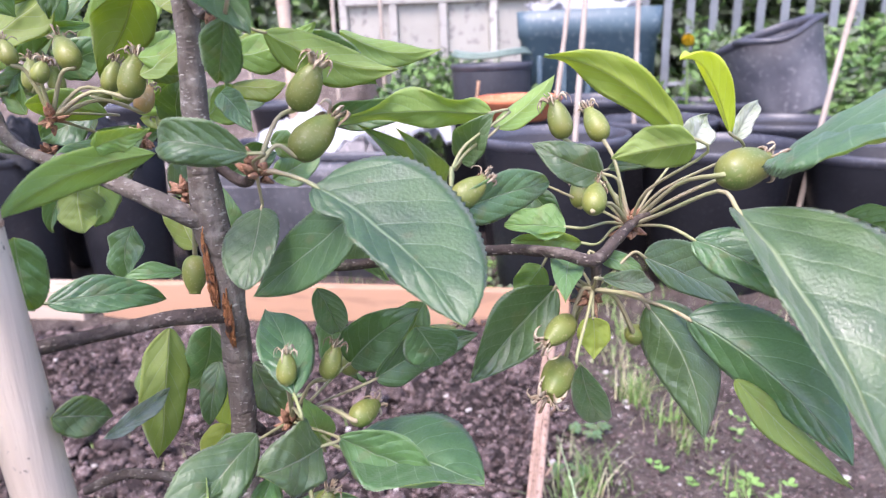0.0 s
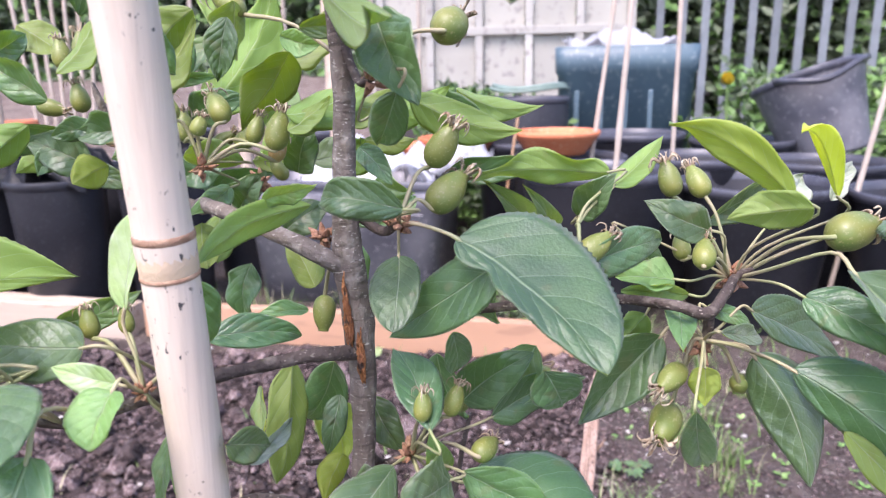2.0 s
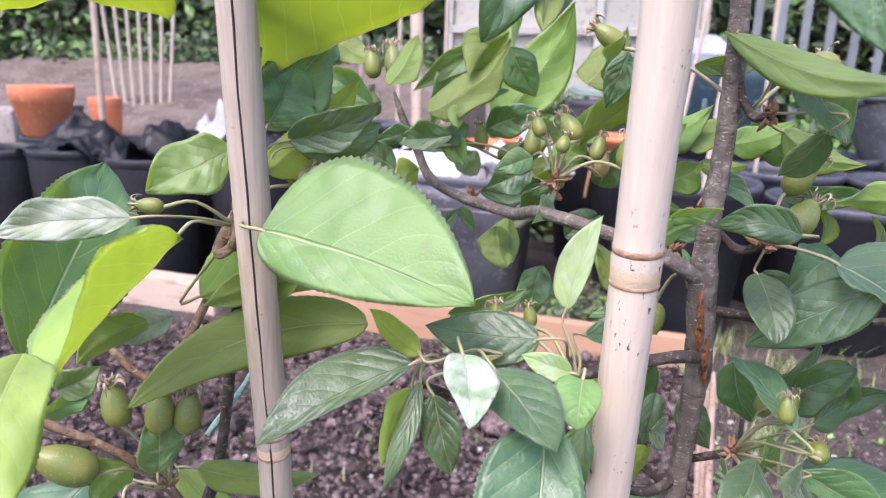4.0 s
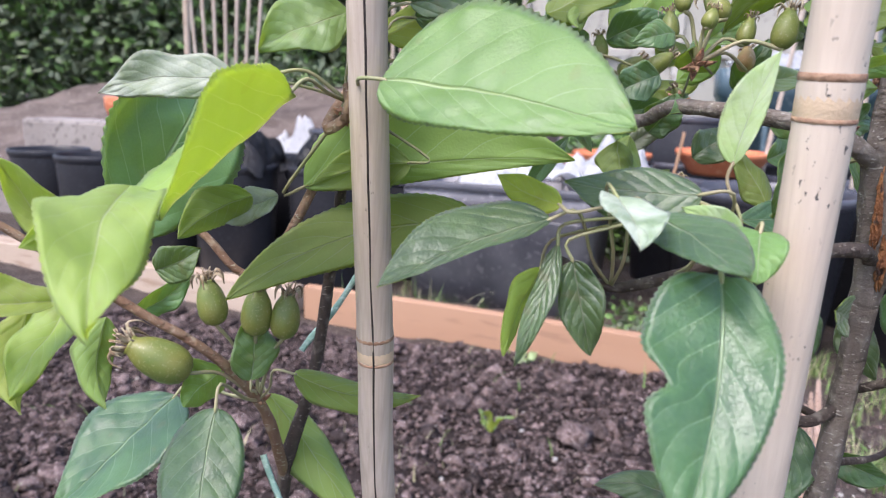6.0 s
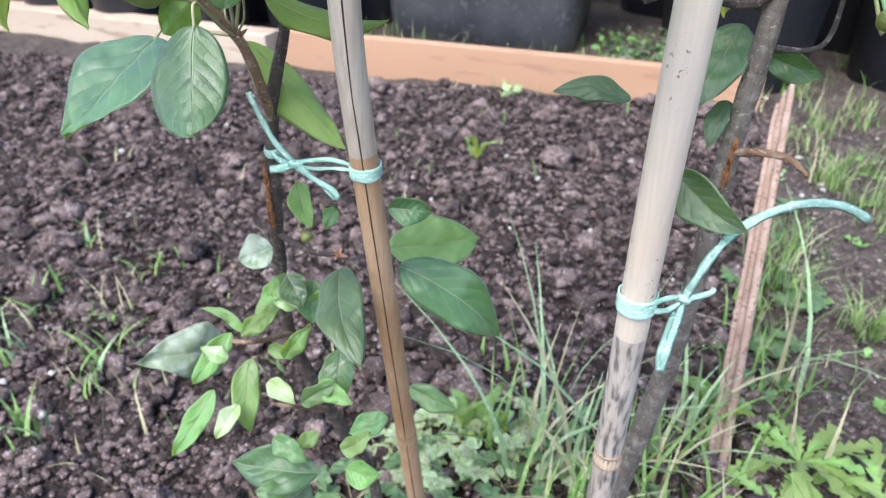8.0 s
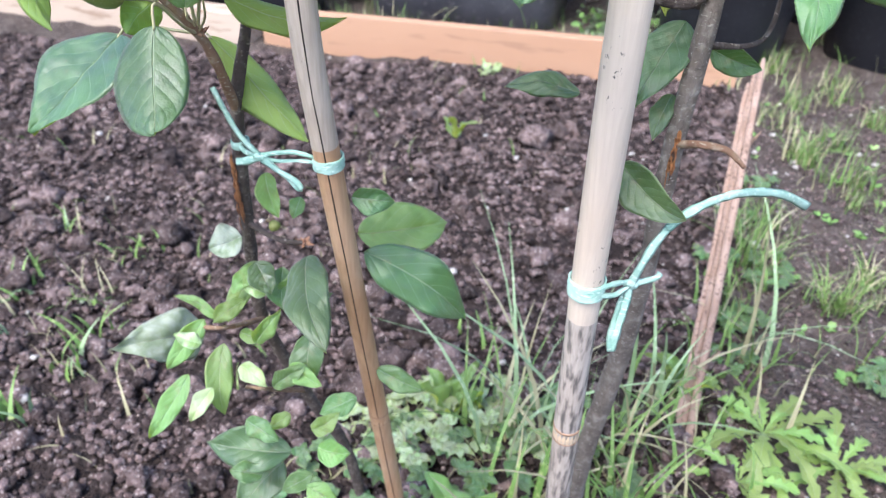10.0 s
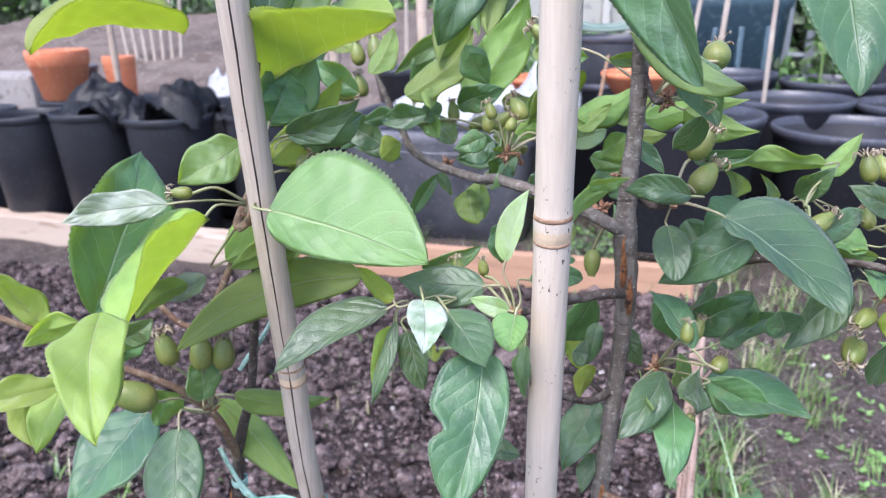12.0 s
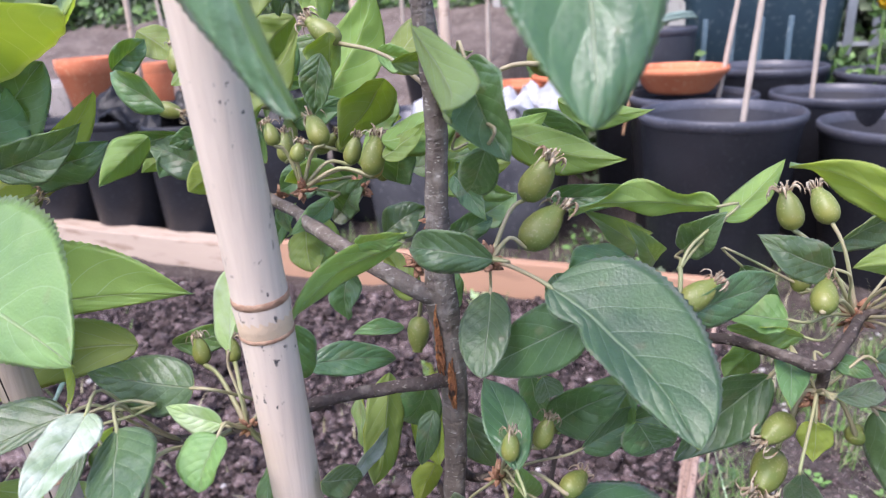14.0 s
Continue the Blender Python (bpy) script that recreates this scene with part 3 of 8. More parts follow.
def cane(label, points, radius, nodes, mats, split=None, name="bamboo_cane"):
    """A bamboo pole through points, swelling at its nodes, with ring scars as parts."""
    lowest = min(points, key=lambda p: p[2])
    ob = thing(name, label, "cane", at=lowest)
    line = spline([(*p, 0) for p in points], 40)
    total = len(line) - 1
    bm = bmesh.new()
    rings, side = [], Vector((1, 0, 0))
    sides = 20
    for i, q in enumerate(line):
        ahead = (Vector(line[min(i + 1, total)][:3]) - Vector(line[max(i - 1, 0)][:3])).normalized()
        side = (side - ahead * side.dot(ahead)).normalized()
        up = ahead.cross(side)
        z = q[2]
        r = radius * (1 + 0.03 * noise.noise(Vector((0, 0, z * 8))))
        for nz in nodes:
            r += radius * 0.05 * math.exp(-((z - nz) / 0.004) ** 2)
        rings.append([bm.verts.new(Vector(q[:3]) + r * (math.cos(2 * math.pi * k / sides) * side + math.sin(2 * math.pi * k / sides) * up)) for k in range(sides)])
    for a, b in zip(rings, rings[1:]):
        low = len(mats) > 1 and a[0].co.z < mats[2]
        for k in range(sides):
            bm.faces.new((a[k], a[(k + 1) % sides], b[(k + 1) % sides], b[k])).material_index = 1 if low else 0
    bm.faces.new(rings[0][::-1])
    bm.faces.new(rings[-1])
    part("pole", bm, list(mats[:2]) if len(mats) > 1 else mats[0], ob)

    def spot(z):
        i = min(range(total + 1), key=lambda j: abs(line[j][2] - z))
        j = min(i, total - 1)
        return Vector(line[i][:3]), (Vector(line[j][:3]) - Vector(line[j + 1][:3])).normalized()
    for nz in nodes:
        c, d = spot(nz)
        if d.z < 0:
            d = -d
        for off, half, mat, extra in ((0.003, 0.0011, NODE, 1.045), (-0.004, 0.0050, NODE_PALE, 1.012), (-0.0095, 0.0007, NODE, 1.022)):
            bm = bmesh.new()
            mid = c + d * off * radius / 0.0088
            h = half * radius / 0.0088
            turn = d.to_track_quat("Z", "Y").to_matrix().to_4x4()
            lathe(bm, [(radius * (extra - 0.06), -h * 1.3), (radius * extra, -h), (radius * (extra + 0.012), 0), (radius * extra, h), (radius * (extra - 0.06), h * 1.3)], 20, m=Matrix.Translation(mid) @ turn)
            part("node_ring", bm, mat, ob)
    if split:
        bm = bmesh.new()
        pts = []
        for q in line[::4]:
            d = Vector((math.sin(radians(split)), -math.cos(radians(split)), 0))
            wob = 0.0006 * noise.noise(Vector((0, 3, q[2] * 30)))
            p = Vector(q[:3]) + d * radius * 0.985 + Vector((wob, 0, 0))
            pts.append((*p, 0.0005 + 0.0002 * noise.noise(Vector((5, 0, q[2] * 20)))))
        tube(bm, pts, 5, 1)
        part("split", bm, CRACK, ob, "dark lengthwise crack")
    return ob


# ---- ground: one sheet, fine near the bed ----
def bed_edge(y):
    """Where the dug bed ends and the trodden path begins."""
    return 0.02 + 0.13 * y + 0.03 * noise.noise(Vector((y * 4, 7, 0)))


def ground_height(x, y):
    z = 0.018 * noise.noise(Vector((x * 3, y * 3, 0))) + 0.010 * noise.noise(Vector((x * 11, y * 11, 3)))
    if y < 1.72 and x < bed_edge(y):
        z += 0.016 * noise.noise(Vector((x * 36, y * 36, 5))) + 0.014 * noise.noise(Vector((x * 13, y * 13, 8))) + 0.008
    return z * max(0.0, 1 - max(0, abs(y - 1) - 3) / 3)


def build_ground():
    xs = [-400, -60, -12, -6, -4] + [-3 + 0.03 * i for i in range(0, 160)] + [2.0, 2.6, 4, 8, 30, 400]
    ys = [-400, -30, -6, -2, -0.6, -0.1] + [0.1 + 0.025 * i for i in range(0, 80)] + [2.3, 2.6, 3.0, 4, 6, 9, 15, 40, 400]
    verts = [(x, y, ground_height(x, y)) for y in ys for x in xs]
    nx = len(xs)
    faces = [(j * nx + i, j * nx + i + 1, (j + 1) * nx + i + 1, (j + 1) * nx + i) for j in range(len(ys) - 1) for i in range(nx - 1)]
    data = bpy.data.meshes.new("ground")
    data.from_pydata(verts, [], faces)
    data.shade_smooth()
    ob = link("ground", data, [SOIL, PATH_EARTH])
    for f in data.polygons:
        c = f.center
        f.material_index = 1 if (c.x > bed_edge(c.y) or c.y > 1.76) else 0
    tagged(ob, "dug dark soil bed beside a trodden earth path", "ground", kind="structure")


build_ground()


def scatter(name, protos, places, mats, label, category):
    """Many small solids joined into one mesh: places are (x, y, z, size, turn, proto, squash)."""
    verts, faces, off = [], [], 0
    for x, y, z, size, turn, p, squash in places:
        v, f = protos[p]
        c, s = math.cos(turn), math.sin(turn)
        w = v * size
        verts.append(np.stack([w[:, 0] * c - w[:, 1] * s + x, w[:, 0] * s + w[:, 1] * c + y, w[:, 2] * squash + z], 1))
        faces.append(f + off)
        off += len(v)
    data = bpy.data.meshes.new(name)
    data.from_pydata(np.concatenate(verts).tolist(), [], np.concatenate(faces).tolist())
    data.shade_smooth()
    ob = link(name, data, mats)
    return tagged(ob, label, category, kind="stuff")


def lump(seed, rough=0.35, sub=2):
    bm = bmesh.new()
    bmesh.ops.create_icosphere(bm, subdivisions=sub, radius=1.0)
    for v in bm.verts:
        d = v.co.normalized()
        v.co = d * (1 + rough * noise.noise(d * 1.6 + Vector((seed * 9.1, 0, 0))) + rough * 1.1 * noise.noise(d * 3.1 + Vector((0, seed * 5.3, 0))) + rough * 0.7 * noise.noise(d * 7 + Vector((seed, seed * 2.3, 0))))
        v.co.z *= 0.92
    out = np.array([v.co[:] for v in bm.verts]), np.array([[v.index for v in f.verts] for f in bm.faces])
    bm.free()
    return out


LUMPS = [lump(i, 0.62) for i in range(7)]
SMALL = [lump(i + 20, 0.6, 1) for i in range(6)]
rng = random.Random(5)
big, little, stones = [], [], []
while len(big) < 9000:
    x, y = rng.uniform(-2.6, 0.35), 0.12 + 1.62 * rng.random() ** 0.85
    if x > bed_edge(y) - 0.01 or y > 1.72:
        continue
    heap = noise.noise(Vector((x * 5, y * 5, 9)))
    size = 0.0030 + 0.012 * rng.random() ** 3.0 * (1.0 + 0.9 * heap) + (0.010 if rng.random() < 0.025 + 0.05 * max(0.0, heap) else 0)
    big.append((x, y, ground_height(x, y) + size * 0.45, size, rng.uniform(0, 6.28), rng.randrange(7), rng.uniform(0.65, 1.0)))
while len(little) < 56000:
    x, y = rng.uniform(-2.0, 0.35), 0.12 + 1.62 * rng.random() ** 1.2
    if x > bed_edge(y) + 0.03 or y > 1.73:
        continue
    size = 0.0022 + 0.005 * rng.random() ** 1.5
    little.append((x, y, ground_height(x, y) + size * 0.3, size, rng.uniform(0, 6.28), rng.randrange(6), 0.85))
scatter("soil_clods", LUMPS, big, CLOD, "dark brown crumbly clods of freshly dug soil", "soil")
scatter("soil_crumbs", SMALL, little, CLOD, "fine dark soil crumbs between the clods", "soil")
crumbs, sprouts = [], []
while len(crumbs) < 13000:
    x, y = rng.uniform(0.0, 1.0), rng.uniform(0.32, 1.72)
    if x < bed_edge(y):
        continue
    size = 0.0012 + 0.0045 * rng.random() ** 2.6
    crumbs.append((x, y, ground_height(x, y) + size * 0.25, size, rng.uniform(0, 6.28), rng.randrange(6), 0.6))
scatter("path_crumbs", SMALL, crumbs, CLOD, "crushed soil crumbs strewn on the trodden path", "soil")
for i in range(520):
    x, y = rng.uniform(-1.4, 1.0), rng.uniform(0.3, 1.9)
    size = 0.0018 + 0.0065 * rng.random() ** 4
    stones.append((x, y, ground_height(x, y) + size * 0.8, size, rng.uniform(0, 6.28), rng.randrange(6), 0.7))
scatter("pebbles", SMALL, stones, STONE, "small pale pebbles scattered on soil and path", "pebbles")


# ---- bed edging and the vessels behind it ----
def board(name, label, a, b, height, thick, mat, z=0.0):
    """A plank on edge from a to b, with eased arrises and a slight bow."""
    a, b = Vector(a), Vector(b)
    ob = thing(name, label, "plank", at=(*((a + b) / 2).xy, z))
    ln = (b - a).length
    bm = bmesh.new()
    box(bm, (0, -thick / 2, 0), (ln, thick / 2, height), 0.004)
    bmesh.ops.subdivide_edges(bm, edges=[e for e in bm.edges if abs(e.verts[0].co.x - e.verts[1].co.x) > ln * 0.5], cuts=12)
    for v in bm.verts:
        v.co.y += 0.008 * math.sin(v.co.x * 2.2)
        v.co.z += 0.004 * noise.noise(Vector((v.co.x * 2, 0, 1)))
    d = (b - a).normalized()
    m = Matrix(((d.x, -d.y, 0, a.x), (d.y, d.x, 0, a.y), (0, 0, 1, z), (0, 0, 0, 1)))
    part("plank", bm, mat, ob, m=m, smooth=False)
    return ob


board("edging_board", "orange-tan wet timber board edging the soil bed", (-1.12, 1.87), (0.25, 1.715), 0.135, 0.035, BOARD, -0.03)
board("edging_beam", "pale weathered timber beam edging the soil bed", (-3.2, 2.16), (-1.16, 1.88), 0.10, 0.09, BEAM, -0.01)


def crate(label, at, turn, w, d, h, taper):
    """A moulded rectangular tub: tapering ribbed walls, a rolled rim, hand holds."""
    ob = thing("storage_tub", label, "tub", at=at, turn=turn)
    m = pose(*at, 0, 0, turn)
    bm = bmesh.new()
    lo, hi, t = 1 - taper, 1.0, 0.006

    def ring(k, z, inset=0.0):
        x, y, r = w / 2 * k - inset, d / 2 * k - inset, 0.045
        pts = []
        for cx, cy, a0 in ((1, 1, 0), (-1, 1, 90), (-1, -1, 180), (1, -1, 270)):
            for s in range(5):
                a = radians(a0 + s * 22.5)
                pts.append(Vector((cx * (x - r) + r * math.cos(a), cy * (y - r) + r * math.sin(a), z)))
        return [bm.verts.new(p) for p in pts]
    rings = [ring(lo, 0.0), ring(lo + taper * 0.8, h * 0.8), ring(lo + taper * 0.8 + 0.02, h * 0.81), ring(hi, h * 0.95), ring(hi, h * 0.95, t), ring(lo + taper * 0.3, h * 0.3, t), ring(lo, 0.012, t)]
    for a, b in zip(rings, rings[1:]):
        for k in range(len(a)):
            bm.faces.new((a[k], a[(k + 1) % len(a)], b[(k + 1) % len(a)], b[k]))
    bm.faces.new(rings[0][::-1])
    bm.faces.new(rings[-1])
    part("body", bm, TUB, ob, m=m)
    bm = bmesh.new()
    outer = [ring(hi + 0.05, h * 0.945), ring(hi + 0.055, h * 0.985), ring(hi + 0.035, h), ring(hi - 0.02, h), ring(hi - 0.02, h * 0.95)]
    for a, b in zip(outer, outer[1:]):
        for k in range(len(a)):
            bm.faces.new((a[k], a[(k + 1) % len(a)], b[(k + 1) % len(a)], b[k]))
    part("rim", bm, RIM, ob, "scuffed grey rolled rim", m=m)
    bm = bmesh.new()
    box(bm, (-w * 0.40, -d / 2 * (lo + taper * 0.78) - 0.003, h * 0.735), (w * 0.40, -d / 2 * (lo + taper * 0.70) + 0.01, h * 0.745), 0.002)
    part("moulding", bm, TUB, ob, m=m)
    return ob


crate("large grey-black plastic tub scuffed with dried mud", (-0.55, 2.36, 0.0), -5, 0.70, 0.42, 0.43, 0.10)


def sheet(label, at, size, seed, mat=WHITE):
    """A crumpled plastic bag lying in a heap."""
    bm = bmesh.new()
    n = 22
    grid = [[bm.verts.new((size[0] * (i / n - 0.5), size[1] * (j / n - 0.5), 0)) for i in range(n + 1)] for j in range(n + 1)]
    for row in grid:
        for v in row:
            p = v.co * 9 + Vector((seed, seed * 2, 0))
            v.co.z = size[2] * (0.5 + 0.7 * noise.noise(p) + 0.5 * abs(noise.noise(p * 2.3)) - 1.6 * (v.co.x / size[0]) ** 2 - 1.6 * (v.co.y / size[1]) ** 2)
            v.co.x += 0.03 * noise.noise(p * 1.7)
    for j in range(n):
        for i in range(n):
            bm.faces.new((grid[j][i], grid[j][i + 1], grid[j + 1][i + 1], grid[j + 1][i]))
    bmesh.ops.solidify(bm, geom=bm.faces[:], thickness=0.003)
    ob = part("plastic_bag", bm, mat, m=pose(*at))
    return tagged(ob, label, "bag")


sheet("crumpled white plastic bag heaped in the tub", (-0.50, 2.33, 0.42), (0.46, 0.30, 0.16), 3)
sheet("crumpled white plastic bag against the tub rim", (-0.22, 2.42, 0.44), (0.30, 0.26, 0.16), 8)


def pot(label, at, radius, height, mats=(BLACK, RIM), taper=0.78, soil=0.35, group="black growing pots", tilt=(0, 0, 0), lip=0.028, category="pot", name="plant_pot", sides=40):
    """A tapering round pot with a rolled rim and compost inside."""
    m = pose(*at, *tilt)
    ob = new(name)
    ob.empty_display_size = 0.05
    ob.matrix_world = m
    tagged(ob, label, category, group)
    bm = bmesh.new()
    r0 = radius * taper
    lathe(bm, [(0.001, 0), (r0 - 0.01, 0), (r0, 0.01), (r0 + (radius - r0) * 0.9, height - lip - 0.002), (radius * 0.985, height - lip), (radius * 0.96, height - lip), (r0 * 0.97, 0.02), (0.001, 0.018)], sides)
    part("body", bm, mats[0], ob, m=m)
    bm = bmesh.new()
    lathe(bm, [(radius * 0.965, height - lip * 1.2), (radius * 1.0, height - lip), (radius * 1.025, height - lip * 0.6), (radius * 1.025, height - 0.005), (radius * 1.005, height), (radius * 0.975, height - 0.002), (radius * 0.962, height - lip)], sides)
    part("rim", bm, mats[1], ob, m=m)
    if soil:
        bm = bmesh.new()
        level = height * (1 - soil)
        lathe(bm, [(0.001, level + 0.012), (radius * 0.4, level + 0.015), (radius * 0.75, level), (r0 + (radius - r0) * (1 - soil) - 0.01, level - 0.008)], sides)
        for v in bm.verts:
            v.co.z += 0.012 * noise.noise(v.co * 25)
        part("compost", bm, SOIL, ob, "dark compost", m=m)
    return ob


POT_TEXT = "large round black plastic growing pot with scuffed, painted-highlight rim"
for x, y, r, h in ((0.24, 2.03, 0.215, 0.49), (0.735, 2.10, 0.225, 0.44), (0.655, 2.50, 0.205, 0.475), (0.20, 2.47, 0.205, 0.48), (0.50, 2.86, 0.20, 0.53), (1.08, 2.46, 0.21, 0.46), (1.20, 2.02, 0.22, 0.42), (0.05, 2.86, 0.20, 0.50), (0.93, 2.86, 0.20, 0.50), (1.55, 2.40, 0.21, 0.44)):
    pot(POT_TEXT, (x, y, -0.005), r, h)
pot("shallow terracotta bowl upturned on the pots", (0.16, 2.52, 0.475), 0.155, 0.085, (TERRA, TERRA), 0.72, 0, "terracotta bowls", lip=0.02)
pot("shallow terracotta bowl beside the white bag", (-0.22, 2.72, 0.44), 0.15, 0.085, (TERRA, TERRA), 0.72, 0, "terracotta bowls", lip=0.02)
pot("low terracotta dish behind the tub", (-0.42, 2.70, 0.42), 0.12, 0.08, (TERRA, TERRA), 0.72, 0, "terracotta bowls", lip=0.02)
for x, y, r, h in ((-1.82, 2.12, 0.155, 0.47), (-1.50, 2.08, 0.15, 0.46), (-1.18, 2.18, 0.15, 0.46), (-2.15, 2.16, 0.15, 0.45), (-1.02, 2.50, 0.13, 0.40), (-2.48, 2.26, 0.15, 0.45), (-2.14, 2.48, 0.16, 0.47), (-1.78, 2.46, 0.15, 0.47), (-1.44, 2.46, 0.15, 0.46)):
    pot("black plastic nursery pot behind the bed edging", (x, y, 0), r, h, (BLACK, BLACK), 0.85, 0.15, "nursery pots")
pot("terracotta pot standing among black pots", (-2.16, 2.40, 0.468), 0.115, 0.20, (TERRA, TERRA), 0.72, 0.15, "terracotta pots", lip=0.05)
pot("tall terracotta pot by the far bed", (-2.60, 3.40, 0.31), 0.085, 0.27, (TERRA, TERRA), 0.8, 0.1, "terracotta pots", lip=0.05)
pot("black pot on the far bed", (-1.62, 3.25, 0.295), 0.15, 0.24, (BLACK, RIM), 0.78, 0.2, "far pots")
pot("black pot on the far bed", (-2.85, 3.30, 0.295), 0.15, 0.24, (BLACK, RIM), 0.78, 0.2, "far pots")
pot("black pot on the far bed", (-0.95, 3.35, 0.295), 0.15, 0.22, (BLACK, RIM), 0.78, 0.2, "far pots")
trug = pot("big grey-black tub trug tipped on its side", (1.25, 2.80, 0.42), 0.205, 0.34, (TUB, RIM), 0.72, 0, "", (-14, -16, 0), category="tub", name="garden_trug")
bm = bmesh.new()
tube(bm, [(0.16, -0.16, 0.32, 0.011), (0.10, -0.235, 0.31, 0.012), (-0.04, -0.275, 0.27, 0.012), (-0.14, -0.24, 0.30, 0.012), (-0.17, -0.15, 0.33, 0.011)], 8, 6)
part("handle", bm, RIM, trug, "grey loop handle", m=trug.matrix_world.copy())


def water_tank(at, w, d, h):
    ob = thing("water_tank", "blue-grey plastic water tank with flared ribbed sides", "tank", at=at)
    m = pose(*at, 0, 0, -4)
    bm = bmesh.new()
    rings = []
    for k, z in ((0.86, 0), (0.95, h * 0.86), (0.985, h * 0.87), (1.0, h), (0.95, h), (0.93, h * 0.9), (0.84, 0.02)):
        x, y, r = w / 2 * k, d / 2 * k, 0.05
        rings.append([bm.verts.new((cx * (x - r) + r * math.cos(radians(a0 + s * 30)), cy * (y - r) + r * math.sin(radians(a0 + s * 30)), z)) for cx, cy, a0 in ((1, 1, 0), (-1, 1, 90), (-1, -1, 180), (1, -1, 270)) for s in range(4)])
    for a, b in zip(rings, rings[1:]):
        for k in range(16):
            bm.faces.new((a[k], a[(k + 1) % 16], b[(k + 1) % 16], b[k]))
    bm.faces.new(rings[0][::-1])
    bm.faces.new(rings[-1])
    part("body", bm, BLUE, ob, m=m)
    for k in range(-2, 3):
        bm = bmesh.new()
        box(bm, (k * w * 0.17 - 0.012, -d / 2 * 0.94 - 0.012, h * 0.1), (k * w * 0.17 + 0.012, -d / 2 * 0.9, h * 0.78), 0.006)
        part("rib", bm, BLUE, ob, m=m)
    return ob


water_tank((0.53, 3.42, 0.0), 0.64, 0.5, 0.88)
sheet("white plastic sheet lying over the water tank", (0.50, 3.40, 0.875), (0.50, 0.36, 0.10), 13)


def hoop(label, at, radius):
    bm = bmesh.new()
    for dz, r in ((0, radius), (0.012, radius * 0.93)):
        ring = [(at[0] + r * math.cos(a / 16 * 2 * math.pi), at[1] + r * math.sin(a / 16 * 2 * math.pi), at[2] + dz + 0.008 * math.sin(a), 0.0075) for a in range(17)]
        tube(bm, ring, 8, 3, cap=False)
    ob = part("hose_coil", bm, HOOP)
    return tagged(ob, label, "hose")


hoop("green coiled garden hose on a barrel rim", (0.075, 2.98, 0.70), 0.165)
pot("dark water barrel under the coiled hose", (0.075, 2.98, 0.0), 0.17, 0.67, (BLACK, RIM), 0.9, 0, "", category="barrel", name="barrel")


def stake(label, a, b, radius=0.006, mat=CANE_TAN, group="pot stakes"):
    bm = bmesh.new()
    a, b = Vector(a), Vector(b)
    pts = [(*a.lerp(b, k / 10), radius * (1.15 if k in (3, 7) else 1.0)) for k in range(11)]
    tube(bm, pts, 8, 3)
    ob = part("garden_stake", bm, mat)
    return tagged(ob, label, "stake", group)


STAKE_WOOD = CANE_GREY
STAKE_TEXT = "thin tan bamboo stake standing in a pot"
stake(STAKE_TEXT, (0.285, 1.98, 0.32), (0.345, 2.05, 1.25), 0.008, STAKE_WOOD)
stake(STAKE_TEXT, (0.275, 2.50, 0.34), (0.395, 2.60, 1.3), 0.008, STAKE_WOOD)
stake(STAKE_TEXT, (0.575, 2.50, 0.34), (0.580, 2.55, 1.3), 0.008, STAKE_WOOD)
stake(STAKE_TEXT, (0.965, 2.10, 0.0), (1.15, 2.12, 1.2), 0.008, STAKE_WOOD)
stake(STAKE_TEXT, (-0.02, 2.42, 0.34), (0.02, 2.45, 0.62), 0.005)
stake(STAKE_TEXT, (-1.80, 2.25, 0.36), (-1.82, 2.30, 1.3), 0.012, BEAM)
stake("stout pale stake beside the tub", (-0.66, 2.55, 0.0), (-0.70, 2.62, 1.35), 0.022, BEAM, "pale stakes")
stake("stout pale stake by the far pots", (-1.12, 2.75, 0.0), (-1.10, 2.80, 1.5), 0.024, BEAM, "pale stakes")
for k in range(7):
    stake("bundled bamboo canes leaning at the far hedge", (-3.05 + 0.05 * k, 4.2, 0.0), (-3.25 + 0.11 * k, 4.3, 1.9), 0.012, CANE_GREY, "cane bundle")
for k in range(6):
    stake("bamboo cane standing in the far bed", (-1.9 + 0.27 * k, 4.0 + 0.1 * (k % 3), 0.0), (-1.88 + 0.27 * k, 4.05, 1.9), 0.012, CANE_GREY, "far canes")


# ---- far side: raised bed, walls, fence, hedge ----
def block(name, label, category, lo, hi, mat, bevel=0.01, kind="", parts=None):
    base = ((lo[0] + hi[0]) / 2, (lo[1] + hi[1]) / 2, lo[2])
    ob = thing(name, label, category, at=base, kind=kind)
    bm = bmesh.new()
    box(bm, lo, hi, bevel)
    part(parts or "body", bm, mat, ob, smooth=False)
    return ob


def sleeper_wall(x0, x1, y, z, courses, length, height, mat):
    ob = thing("retaining_wall", "low wall of weathered grey blocks round a raised bed", "wall", at=(x0, y, z), kind="structure")
    rnd = random.Random(11)
    for c in range(courses):
        x = x0 - (length / 2 if c % 2 else 0)
        while x < x1:
            bm = bmesh.new()
            w = length * rnd.uniform(0.9, 1.05)
            box(bm, (x, y - 0.06 + rnd.uniform(-0.006, 0.006), z + c * height), (x + w - 0.008, y + 0.07, z + (c + 1) * height - 0.006), 0.006)
            part("block", bm, mat, ob, smooth=False)
            x += w


sleeper_wall(-3.6, -0.7, 2.98, 0.0, 2, 0.44, 0.14, CONCRETE)


